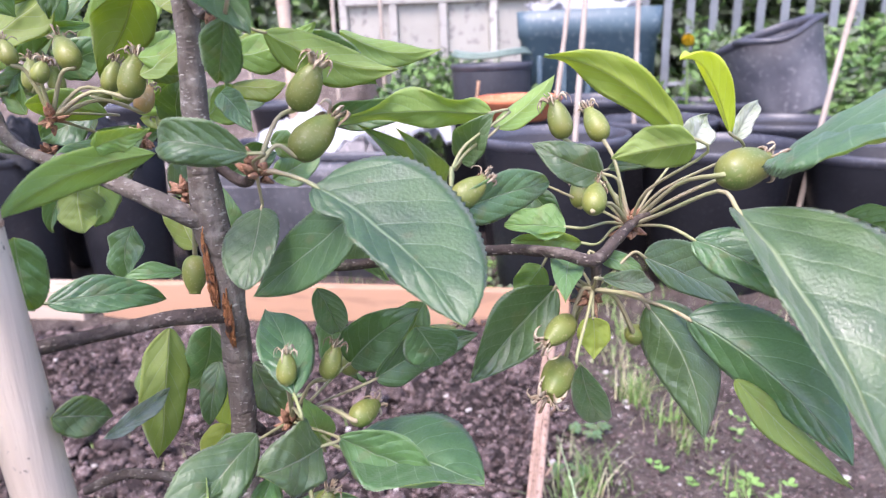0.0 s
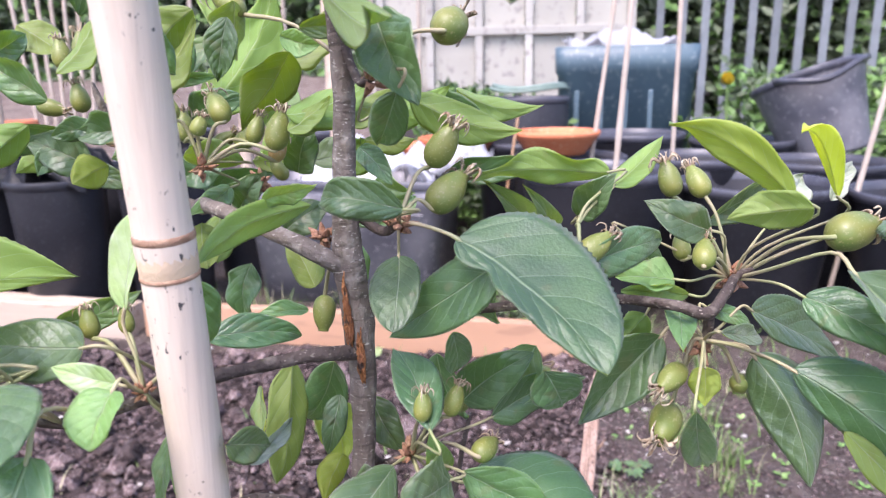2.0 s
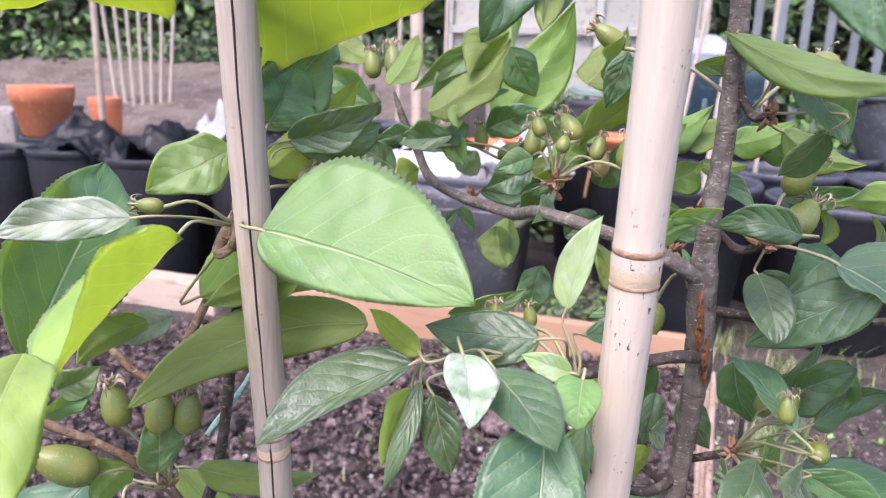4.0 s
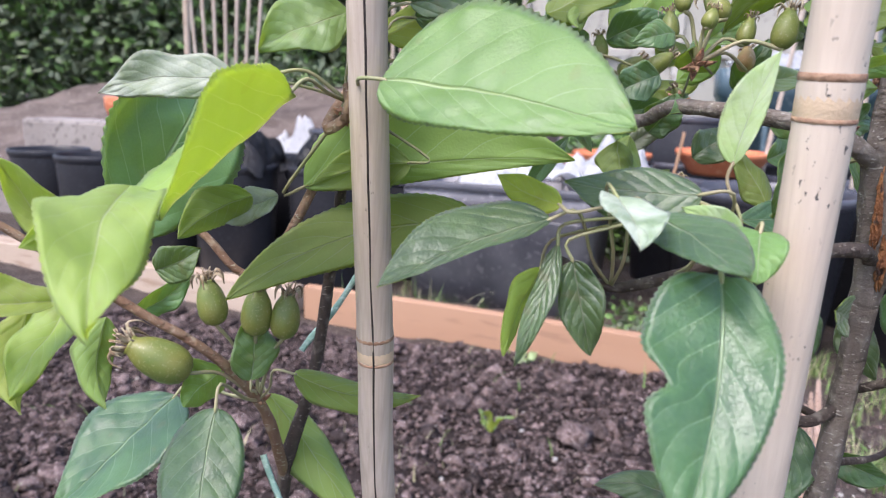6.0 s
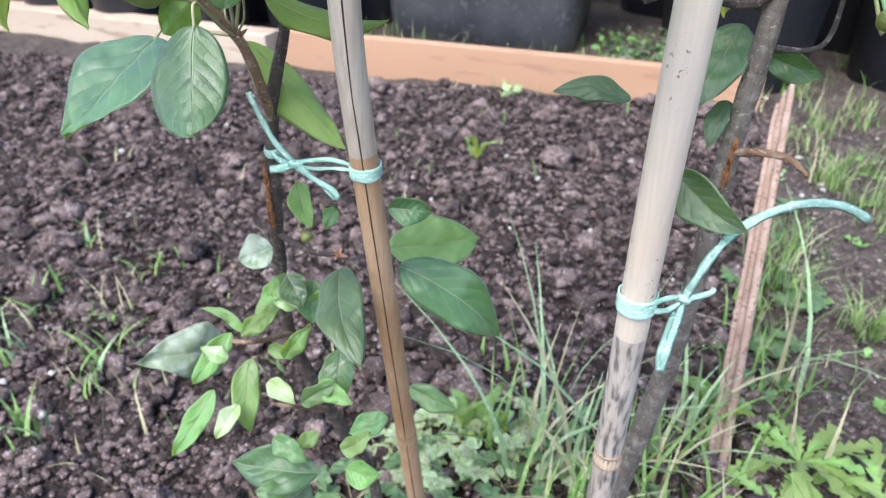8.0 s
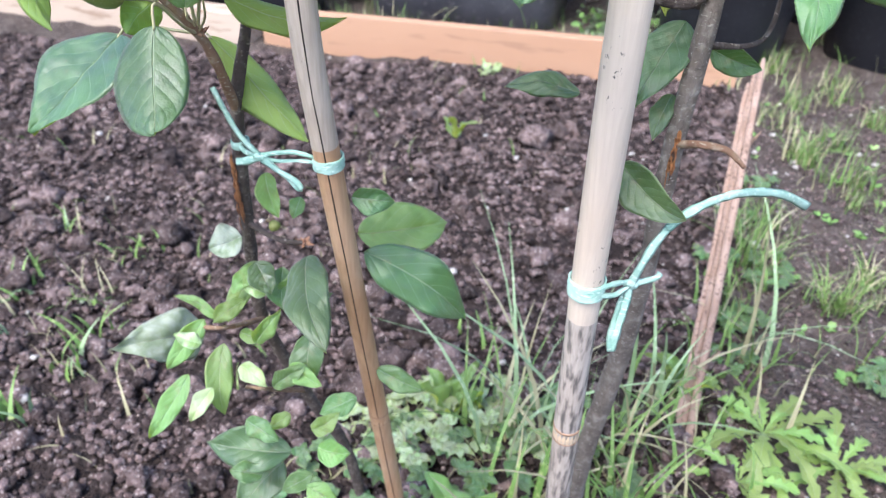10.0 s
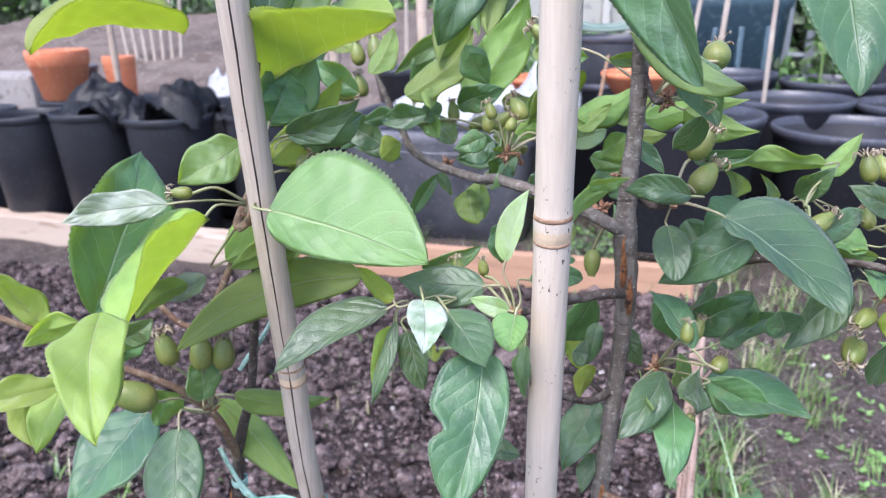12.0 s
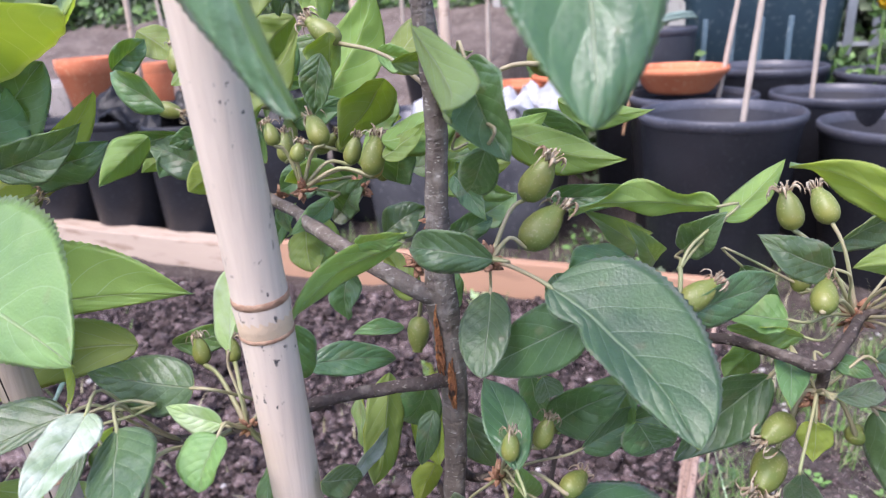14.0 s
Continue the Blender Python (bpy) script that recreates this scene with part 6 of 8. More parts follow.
leaf(apple_tree, 'dark', (-0.0349, 0.2849, 0.607), (-0.0048, 0.2751, 0.634), 0.0210, (-0.3348, -0.9418, 0.0322), 0.05, 16, 0.03, 0.0, (-0.0557, 0.2665, 0.5906))
leaf(apple_tree, 'dark', (-0.0218, 0.2692, 0.6079), (0.018, 0.289, 0.6184), 0.0182, (0.4001, -0.8994, 0.1761), -0.06, 20, 0.04, 0.0, (-0.0557, 0.2665, 0.5906))
leaf(apple_tree, 'dark', (-0.0019, 0.2415, 0.6418), (0.0062, 0.2512, 0.6228), 0.0190, (0.3159, -0.8929, -0.3209), 0.05, 12, 0.03, 0.0)
leaf(apple_tree, 'dark', (0.0692, 0.2967, 0.6822), (0.0416, 0.2931, 0.6953), 0.0166, (0.1812, -0.977, 0.1127), 0.06, 16, 0.03, 0.0, (0.0831, 0.3079, 0.6577))
leaf(apple_tree, 'mid', (0.0919, 0.2568, 0.6992), (0.0695, 0.2752, 0.6926), 0.0165, (0.5869, 0.7844, 0.2006), 0.12, 18, 0.03, 0.0, (0.0831, 0.3079, 0.6577))
leaf(apple_tree, 'young', (0.0932, 0.2773, 0.699), (0.0443, 0.2738, 0.7299), 0.0164, (0.2452, 0.8405, 0.4831), 0.06, 26, 0.05, 0.0, (0.0831, 0.3079, 0.6577))
leaf(apple_tree, 'lemon', (0.1132, 0.2862, 0.6978), (0.0864, 0.2601, 0.7292), 0.0098, (0.3056, 0.588, 0.7489), 0.12, 48, 0.03, 0.0, (0.0831, 0.3079, 0.6577))
leaf(apple_tree, 'mid', (0.0278, 0.2925, 0.7015), (0.0517, 0.3212, 0.718), 0.0125, (-0.24, 0.6256, -0.7424), 0.03, 18, 0.02, 0.0, (0.011, 0.2683, 0.6904))
leaf(apple_tree, 'mid', (0.0258, 0.2904, 0.7079), (-0.0297, 0.2783, 0.7086), 0.0160, (-0.1877, 0.8881, 0.4196), 0.1, 18, 0.16, 0.0, (0.011, 0.2683, 0.6904))
leaf(apple_tree, 'dark', (0.0136, 0.2904, 0.6895), (0.0261, 0.2775, 0.7083), 0.0141, (-0.4771, -0.8398, -0.2589), 0.05, 20, 0.03, 0.0, (0.011, 0.2683, 0.6904))
leaf(apple_tree, 'dark', (0.0113, 0.2526, 0.6777), (0.0496, 0.2854, 0.6816), 0.0161, (0.6297, -0.7561, 0.1783), 0.04, 12, 0.03, 0.0, (0.011, 0.2683, 0.6904))
leaf(apple_tree, 'mid', (-0.0012, 0.3806, 0.6593), (-0.0213, 0.2925, 0.7028), 0.0152, (0.8922, -0.3469, -0.2891), 0.05, 20, 0.04, 0.0)
leaf(apple_tree, 'mid', (0.0054, 0.3196, 0.6735), (-0.0049, 0.2766, 0.7019), 0.0108, (0.7738, -0.4683, -0.4265), 0.05, 20, 0.04, 0.0)
leaf(apple_tree, 'young', (0.0109, 0.2590, 0.6720), (0.0151, 0.2676, 0.6518), 0.0105, (0.0322, -0.9248, -0.3791), 0.05, 10, 0.02, 0.0)
leaf(apple_tree, 'young', (0.0545, 0.2914, 0.6623), (0.0302, 0.2906, 0.6646), 0.0169, (0.0974, -0.5832, 0.8065), 0.05, 22, 0.06, 0.0, (0.0831, 0.3079, 0.6577))
leaf(apple_tree, 'young', (0.0606, 0.2899, 0.656), (0.033, 0.2936, 0.6567), 0.0120, (-0.1358, -0.9613, -0.2396), 0.06, 22, 0.06, 0.0, (0.0831, 0.3079, 0.6577))
leaf(apple_tree, 'mid', (0.0554, 0.2835, 0.6522), (0.0501, 0.2535, 0.648), 0.0125, (0.0659, -0.1509, 0.9864), 0.05, 12, 0.02, 0.0, (0.062, 0.2702, 0.6439))
leaf(apple_tree, 'mid', (0.0641, 0.2777, 0.6549), (0.0828, 0.2778, 0.6482), 0.0082, (0.188, -0.836, 0.5155), 0.06, 14, 0.02, 0.0, (0.062, 0.2702, 0.6439))
leaf(apple_tree, 'dark', (0.0611, 0.2476, 0.6557), (0.0861, 0.2833, 0.641), 0.0087, (0.8189, -0.4062, 0.4054), 0.06, 14, 0.04, 0.0, (0.062, 0.2702, 0.6439))
leaf(apple_tree, 'dark', (0.0973, 0.2694, 0.6623), (0.1295, 0.2442, 0.6465), 0.0191, (-0.2658, -0.7322, 0.627), 0.05, 14, 0.02, 0.0, (0.0831, 0.3079, 0.6577))
leaf(apple_tree, 'dark', (0.0546, 0.2477, 0.6241), (0.0738, 0.2903, 0.575), 0.0136, (-0.0264, -0.7506, -0.6603), 0.06, 14, 0.03, 0.0, (0.062, 0.2702, 0.6439))
leaf(apple_tree, 'young', (0.0613, 0.2643, 0.6349), (0.0618, 0.2624, 0.6192), 0.0123, (-0.0182, 0.993, -0.1171), 0.05, 10, 0.02, 0.0, (0.062, 0.2702, 0.6439))
leaf(apple_tree, 'mid', (0.1555, 0.2833, 0.6669), (0.1729, 0.2658, 0.6575), 0.0153, (-0.3996, -0.7117, 0.5778), 0.06, 12, 0.02, 0.0, (0.0831, 0.3079, 0.6577))
leaf(apple_tree, 'mid', (0.1087, 0.2497, 0.6167), (0.1395, 0.2274, 0.5883), 0.0119, (0.0857, 0.8266, -0.5562), 0.06, 12, 0.04, 0.0)
leaf(apple_tree, 'dark', (0.0779, 0.3338, 0.6772), (0.1198, 0.362, 0.6929), 0.0181, (0.5662, -0.8235, -0.0349), 0.05, 12, 0.02, 0.0, (0.0831, 0.3079, 0.6577))
leaf(apple_tree, 'silver', (0.1092, 0.3283, 0.6872), (0.1226, 0.343, 0.6987), 0.0146, (0.4388, -0.7663, 0.4692), 0.05, 12, 0.05, 0.0, (0.0831, 0.3079, 0.6577))
leaf(apple_tree, 'silver', (0.1312, 0.3301, 0.6888), (0.1468, 0.3464, 0.7051), 0.0085, (0.3135, -0.8046, 0.5043), 0.05, 20, 0.05, 0.0, (0.0831, 0.3079, 0.6577))
leaf(apple_tree, 'dark', (0.0404, 0.3199, 0.6732), (0.0572, 0.3158, 0.6562), 0.0130, (-0.2944, -0.9536, -0.0627), 0.05, 12, 0.02, 0.0, (0.0831, 0.3079, 0.6577))
leaf(apple_tree, 'dark', (0.0466, 0.3056, 0.6417), (0.0358, 0.3057, 0.6265), 0.0148, (0.0701, 0.9963, -0.0493), 0.05, 12, 0.03, 0.0, (0.062, 0.2702, 0.6439))
leaf(apple_tree, 'mid', (-0.1047, 0.2912, 0.7578), (-0.1362, 0.3125, 0.7267), 0.0229, (-0.2521, 0.66, 0.7077), 0.06, 14, 0.03, 0.0)
leaf(apple_tree, 'mid', (-0.197, 0.3954, 0.7738), (-0.2221, 0.3793, 0.7336), 0.0295, (0.3063, -0.9342, 0.1831), 0.05, 14, 0.02, 0.0)
leaf(apple_tree, 'mid', (-0.1387, 0.3179, 0.7099), (-0.1503, 0.2807, 0.718), 0.0137, (-0.8701, 0.3473, 0.3497), 0.1, 12, 0.02, 0.0, (-0.1468, 0.292, 0.7109))
leaf(apple_tree, 'dark', (-0.051, 0.2381, 0.7024), (-0.0835, 0.243, 0.7036), 0.0144, (-0.1216, -0.901, 0.4165), 0.34, 14, 0.03, 0.0, (-0.0568, 0.2604, 0.6932))
leaf(apple_tree, 'dark', (-0.051, 0.2314, 0.7421), (-0.0608, 0.245, 0.7229), 0.0133, (0.0601, -0.8004, -0.5965), 0.06, 14, 0.02, 0.0, (-0.069, 0.2676, 0.7469))
leaf(apple_tree, 'dark', (-0.0599, 0.2452, 0.7672), (-0.0444, 0.2291, 0.7385), 0.0200, (-0.1429, -0.8937, 0.4253), 0.05, 14, 0.04, 0.0, (-0.069, 0.2676, 0.7469))
leaf(apple_tree, 'mid', (-0.0534, 0.2736, 0.7393), (-0.0125, 0.2985, 0.7229), 0.0169, (-0.5818, 0.7555, -0.3013), 0.06, 14, 0.03, 0.0, (-0.069, 0.2676, 0.7469))
leaf(apple_tree, 'mid', (-0.0404, 0.3434, 0.7404), (-0.0002, 0.3792, 0.7304), 0.0147, (-0.6756, 0.6788, -0.2879), 0.08, 14, 0.03, 0.0, (-0.069, 0.2676, 0.7469))
leaf(apple_tree, 'mid', (-0.0712, 0.2887, 0.7317), (-0.0402, 0.2986, 0.7408), 0.0148, (-0.1379, 0.871, -0.4716), 0.06, 14, 0.03, 0.0, (-0.069, 0.2676, 0.7469))
leaf(apple_tree, 'mid', (-0.0784, 0.3058, 0.7203), (-0.0561, 0.3069, 0.7195), 0.0111, (-0.0618, 0.8375, -0.5429), 0.08, 14, 0.03, 0.0)
leaf(apple_tree, 'dark', (-0.0771, 0.2895, 0.7188), (-0.0601, 0.2713, 0.7055), 0.0102, (-0.3305, -0.7387, 0.5875), 0.06, 14, 0.02, 0.0)
leaf(apple_tree, 'mid', (-0.112, 0.3056, 0.7268), (-0.1009, 0.3168, 0.7267), 0.0093, (0.7068, -0.7072, 0.0145), 0.08, 14, 0.02, 0.0)
leaf(apple_tree, 'mid', (-0.0886, 0.2534, 0.7013), (-0.1089, 0.2024, 0.6909), 0.0133, (-0.9319, 0.3566, 0.0668), 0.1, 20, 0.02, 0.0)
leaf(apple_tree, 'young', (-0.1013, 0.2392, 0.7051), (-0.0812, 0.2371, 0.7107), 0.0087, (0.0106, -0.9209, -0.3897), 0.08, 16, 0.06, 0.0, (-0.1468, 0.292, 0.7109))
leaf(apple_tree, 'mid', (-0.1494, 0.3253, 0.6967), (-0.1551, 0.2878, 0.6899), 0.0109, (0.7866, -0.2242, 0.5753), 0.05, 16, 0.03, 0.0, (-0.1468, 0.292, 0.7109))
leaf(apple_tree, 'dark', (-0.1292, 0.2413, 0.6523), (-0.0998, 0.2674, 0.6438), 0.0136, (0.6321, -0.525, 0.5699), 0.12, 14, 0.03, 0.0, (-0.1338, 0.2047, 0.6481))
leaf(apple_tree, 'mid', (-0.1189, 0.2192, 0.6818), (-0.1209, 0.2235, 0.6555), 0.0156, (0.456, -0.8724, -0.176), 0.05, 14, 0.04, 0.0)
leaf(apple_tree, 'mid', (-0.1147, 0.2945, 0.6201), (-0.1208, 0.278, 0.5659), 0.0215, (-0.6397, 0.752, -0.1589), -0.16, 10, 0.04, 0.0)
leaf(apple_tree, 'dark', (-0.0924, 0.2857, 0.6241), (-0.1209, 0.3106, 0.5778), 0.0200, (0.1395, -0.8337, -0.5343), 0.05, 14, 0.03, 0.0)
leaf(apple_tree, 'dark', (-0.1056, 0.2002, 0.6322), (-0.0971, 0.2163, 0.6229), 0.0126, (0.8972, -0.4369, 0.0644), 0.05, 14, 0.03, 0.0)
leaf(apple_tree, 'silver', (-0.1132, 0.2338, 0.6041), (-0.1131, 0.2826, 0.5976), 0.0075, (0.9584, 0.0359, 0.2831), 0.03, 24, 0.05, 0.0)
leaf(apple_tree, 'dark', (-0.0896, 0.2825, 0.6097), (-0.0948, 0.2744, 0.5838), 0.0113, (0.0882, -0.9561, 0.2796), 0.05, 14, 0.03, 0.0)
leaf(apple_tree, 'dark', (-0.0767, 0.2877, 0.6069), (-0.0604, 0.2813, 0.5822), 0.0161, (0.1773, -0.9183, 0.3539), 0.05, 14, 0.03, 0.0)
leaf(apple_tree, 'mid', (-0.1044, 0.2924, 0.646), (-0.125, 0.2812, 0.6477), 0.0079, (0.3199, -0.4579, 0.8294), 0.1, 14, 0.03, 0.0)
leaf(apple_tree, 'young', (-0.0906, 0.2838, 0.5794), (-0.0989, 0.2772, 0.559), 0.0142, (-0.4761, 0.8748, -0.0902), 0.05, 12, 0.03, 0.0)
leaf(apple_tree, 'dark', (-0.0353, 0.2451, 0.6547), (-0.0381, 0.2883, 0.6193), 0.0113, (0.3652, -0.5756, -0.7316), 0.05, 14, 0.03, 0.0)
leaf(apple_tree, 'mid', (-0.1074, 0.3143, 0.6499), (-0.1233, 0.3208, 0.6747), 0.0157, (-0.0917, 0.948, -0.3047), 0.05, 14, 0.03, 0.0)
leaf(apple_tree, 'mid', (-0.0774, 0.2877, 0.6596), (-0.0826, 0.294, 0.6816), 0.0094, (0.5582, -0.7537, 0.3469), 0.05, 14, 0.03, 0.0)
leaf(apple_tree, 'mid', (-0.1574, 0.2807, 0.7226), (-0.1727, 0.2679, 0.718), 0.0132, (0.5267, -0.7636, 0.3736), 0.05, 14, 0.03, 0.0)
leaf(apple_tree, 'mid', (-0.1711, 0.2946, 0.7717), (-0.1584, 0.3002, 0.7493), 0.0173, (0.1898, -0.9724, -0.136), 0.06, 14, 0.03, 0.0)
leaf(apple_tree, 'mid', (-0.1219, 0.2798, 0.7767), (-0.1249, 0.284, 0.7546), 0.0211, (-0.8157, 0.5375, 0.2139), 0.06, 14, 0.03, 0.0)
leaf(apple_tree, 'dark', (-0.12, 0.2677, 0.7696), (-0.1274, 0.2712, 0.7463), 0.0128, (0.1668, -0.9663, -0.1963), 0.06, 14, 0.03, 0.0)
leaf(apple_tree, 'young', (-0.1207, 0.3292, 0.7666), (-0.1018, 0.3298, 0.7623), 0.0118, (-0.0216, -0.9696, -0.2438), 0.06, 14, 0.03, 0.0)
leaf(apple_tree, 'young', (-0.1908, 0.1881, 0.6605), (-0.2163, 0.2129, 0.6668), 0.0113, (0.5102, 0.6626, -0.5482), 0.05, 14, 0.03, 0.0, (-0.1616, 0.1947, 0.6604))
leaf(apple_tree, 'mid', (-0.1886, 0.2409, 0.6569), (-0.1557, 0.2479, 0.6688), 0.0121, (0.2147, -0.9765, -0.0183), 0.08, 14, 0.03, 0.0)
leaf(apple_tree, 'mid', (-0.1294, 0.2195, 0.6228), (-0.1303, 0.2141, 0.6003), 0.0084, (-0.3128, -0.92, 0.2363), 0.08, 14, 0.05, 0.0, (-0.1338, 0.2047, 0.6481))
leaf(apple_tree, 'young', (-0.1986, 0.2134, 0.6339), (-0.2088, 0.2044, 0.6015), 0.0117, (-0.6553, 0.7553, -0.0038), 0.1, 14, 0.05, 0.0, (-0.1616, 0.1947, 0.6604))
leaf(apple_tree, 'dark', (-0.1862, 0.1924, 0.6424), (-0.178, 0.1904, 0.6114), 0.0146, (0.1403, -0.9852, 0.0988), 0.05, 14, 0.05, 0.0, (-0.1616, 0.1947, 0.6604))
leaf(apple_tree, 'dark', (-0.1914, 0.1936, 0.6471), (-0.2005, 0.1746, 0.6106), 0.0088, (-0.2337, -0.8371, 0.4947), 0.08, 14, 0.05, 0.0, (-0.1616, 0.1947, 0.6604))
leaf(apple_tree, 'mid', (-0.1289, 0.2087, 0.6304), (-0.1288, 0.1974, 0.6067), 0.0079, (-0.4575, -0.8043, 0.3792), 0.08, 14, 0.05, 0.0, (-0.1338, 0.2047, 0.6481))
leaf(apple_tree, 'dark', (-0.1088, 0.2435, 0.4935), (-0.078, 0.2201, 0.4771), 0.0204, (-0.4752, -0.8308, 0.2896), 0.06, 14, 0.02, 0.0)
leaf(apple_tree, 'dark', (-0.0863, 0.287, 0.5543), (-0.1073, 0.2585, 0.5173), 0.0271, (-0.1889, -0.7244, 0.663), 0.06, 14, 0.02, 0.0)
leaf(apple_tree, 'dark', (-0.0569, 0.2303, 0.6079), (-0.0812, 0.1932, 0.5912), 0.0200, (0.1656, -0.4921, 0.8546), 0.06, 14, 0.02, 0.0)
leaf(apple_tree, 'mid', (-0.0519, 0.227, 0.5933), (-0.0583, 0.1767, 0.5792), 0.0190, (-0.1145, -0.2558, 0.9599), 0.06, 10, 0.05, 0.0)
leaf(apple_tree, 'mid', (-0.0328, 0.2452, 0.597), (0.0046, 0.2492, 0.5747), 0.0242, (0.0781, -0.996, -0.044), 0.06, 12, 0.03, 0.0)
leaf(apple_tree, 'dark', (-0.1341, 0.2672, 0.5204), (-0.1725, 0.262, 0.5246), 0.0151, (0.1636, -0.5614, 0.8112), 0.06, 14, 0.03, 0.0)
leaf(apple_tree, 'dark', (-0.0872, 0.2764, 0.5198), (-0.0941, 0.2617, 0.4994), 0.0113, (-0.3548, -0.6968, 0.6233), 0.06, 14, 0.03, 0.0)
leaf(apple_tree, 'dark', (-0.0689, 0.303, 0.5363), (-0.0402, 0.3027, 0.5267), 0.0157, (-0.0227, -0.9992, -0.0328), 0.06, 14, 0.03, 0.0)
leaf(apple_tree, 'young', (-0.105, 0.3103, 0.596), (-0.095, 0.3023, 0.562), 0.0216, (-0.2949, 0.907, -0.3006), 0.06, 14, 0.03, 0.0)
leaf(apple_tree, 'young', (-0.1401, 0.3157, 0.5967), (-0.1323, 0.2984, 0.5677), 0.0130, (-0.5042, -0.7944, 0.3387), 0.08, 14, 0.05, 0.0)
blade(apple_tree, 'dark', (-0.1019, 0.1600, 0.8347), (-0.0684, 0.1445, 0.7652), (-0.1048, 0.1550, 0.8023), (-0.0809, 0.1380, 0.8030), (-0.0860, 0.1515, 0.7998), sharp=0.72, wave=0.03)
blade(apple_tree, 'dark', (-0.0351, 0.1750, 0.8326), (-0.0154, 0.1570, 0.7604), (-0.0421, 0.1650, 0.8036), (-0.0025, 0.1720, 0.7975), (-0.0201, 0.1710, 0.7973), sharp=0.70, wave=0.03)
leaf(apple_tree, 'dark', (-0.0833, 0.2648, 0.7784), (-0.0475, 0.1729, 0.7612), 0.0150, (0.7291, 0.3893, -0.5629), 0.1, 16, 0.04, 0.0)
leaf(apple_tree, 'dark', (-0.1598, 0.2907, 0.8241), (-0.1824, 0.2712, 0.7741), 0.0284, (0.1474, -0.9426, 0.2997), 0.05, 14, 0.03, 0.0)
leaf(apple_tree, 'mid', (-0.139, 0.2974, 0.8335), (-0.1591, 0.2766, 0.7775), 0.0246, (-0.6686, 0.7428, -0.0358), 0.05, 14, 0.03, 0.0)
leaf(apple_tree, 'young', (-0.1756, 0.3019, 0.8357), (-0.2074, 0.2868, 0.8055), 0.0216, (-0.6354, 0.7038, 0.3176), 0.06, 14, 0.03, 0.0)
leaf(apple_tree, 'dark', (-0.138, 0.3147, 0.8198), (-0.1532, 0.3008, 0.7836), 0.0205, (-0.0841, -0.9183, 0.3868), 0.06, 14, 0.03, 0.0)
leaf(apple_tree, 'mid', (-0.0929, 0.2684, 0.7651), (-0.0636, 0.2728, 0.7681), 0.0097, (0.1741, -0.9246, -0.3388), 0.06, 14, 0.03, 0.0)
leaf(apple_tree, 'mid', (-0.1066, 0.2884, 0.7259), (-0.0885, 0.2937, 0.7387), 0.0112, (0.1375, 0.8295, -0.5413), 0.06, 14, 0.03, 0.0)
leaf(apple_tree, 'mid', (-0.107, 0.2898, 0.7321), (-0.075, 0.3078, 0.7473), 0.0184, (-0.0782, 0.7202, -0.6893), 0.12, 14, 0.03, 0.0)
leaf(apple_tree, 'mid', (-0.1833, 0.3839, 0.7781), (-0.236, 0.3833, 0.7477), 0.0154, (0.0687, -0.9925, -0.1015), 0.08, 16, 0.03, 0.0)
leaf(apple_tree, 'mid', (-0.1861, 0.4129, 0.7711), (-0.2311, 0.4077, 0.7217), 0.0222, (-0.1059, -0.9741, 0.1996), 0.08, 16, 0.03, 0.0)
leaf(apple_tree, 'mid', (-0.184, 0.383, 0.73), (-0.1402, 0.3898, 0.7996), 0.0370, (0.1662, 0.9657, -0.1994), 0.08, 16, 0.03, 0.0)
leaf(apple_tree, 'mid', (-0.1795, 0.3925, 0.8166), (-0.1773, 0.3887, 0.7727), 0.0218, (-0.4686, 0.8777, -0.0998), 0.08, 16, 0.03, 0.0)
leaf(apple_tree, 'dark', (-0.2546, 0.3598, 0.7236), (-0.3026, 0.3578, 0.7115), 0.0178, (0.1014, -0.9655, -0.2397), 0.08, 16, 0.03, 0.0)
leaf(apple_tree, 'dark', (-0.2269, 0.346, 0.7267), (-0.2466, 0.3373, 0.7211), 0.0124, (0.3773, -0.9195, 0.1103), 0.08, 16, 0.03, 0.0)
leaf(apple_tree, 'dark', (-0.2352, 0.3917, 0.7182), (-0.2133, 0.3951, 0.7135), 0.0127, (0.1756, -0.9774, 0.1174), 0.08, 16, 0.03, 0.0)
leaf(apple_tree, 'dark', (-0.2735, 0.3944, 0.6949), (-0.2349, 0.3908, 0.6859), 0.0138, (0.0532, -0.8278, 0.5586), 0.08, 16, 0.03, 0.0)
leaf(apple_tree, 'dark', (-0.207, 0.3953, 0.6734), (-0.2329, 0.3984, 0.6356), 0.0119, (-0.1316, -0.9913, 0.0082), 0.08, 16, 0.03, 0.0)
leaf(apple_tree, 'mid', (-0.2015, 0.3653, 0.6802), (-0.1906, 0.3554, 0.6673), 0.0081, (-0.2024, -0.8537, 0.4798), 0.08, 16, 0.03, 0.0)
leaf(apple_tree, 'mid', (-0.1716, 0.3603, 0.6767), (-0.1669, 0.3402, 0.6541), 0.0199, (-0.4021, 0.6414, -0.6534), 0.08, 16, 0.03, 0.0)
leaf(apple_tree, 'dark', (-0.1915, 0.3839, 0.687), (-0.1522, 0.3949, 0.6942), 0.0177, (0.2667, -0.9637, 0.0134), 0.08, 16, 0.03, 0.0)
leaf(apple_tree, 'silver', (-0.1718, 0.3718, 0.6701), (-0.15, 0.3645, 0.688), 0.0127, (-0.2547, -0.9635, -0.0826), 0.08, 16, 0.03, 0.0)
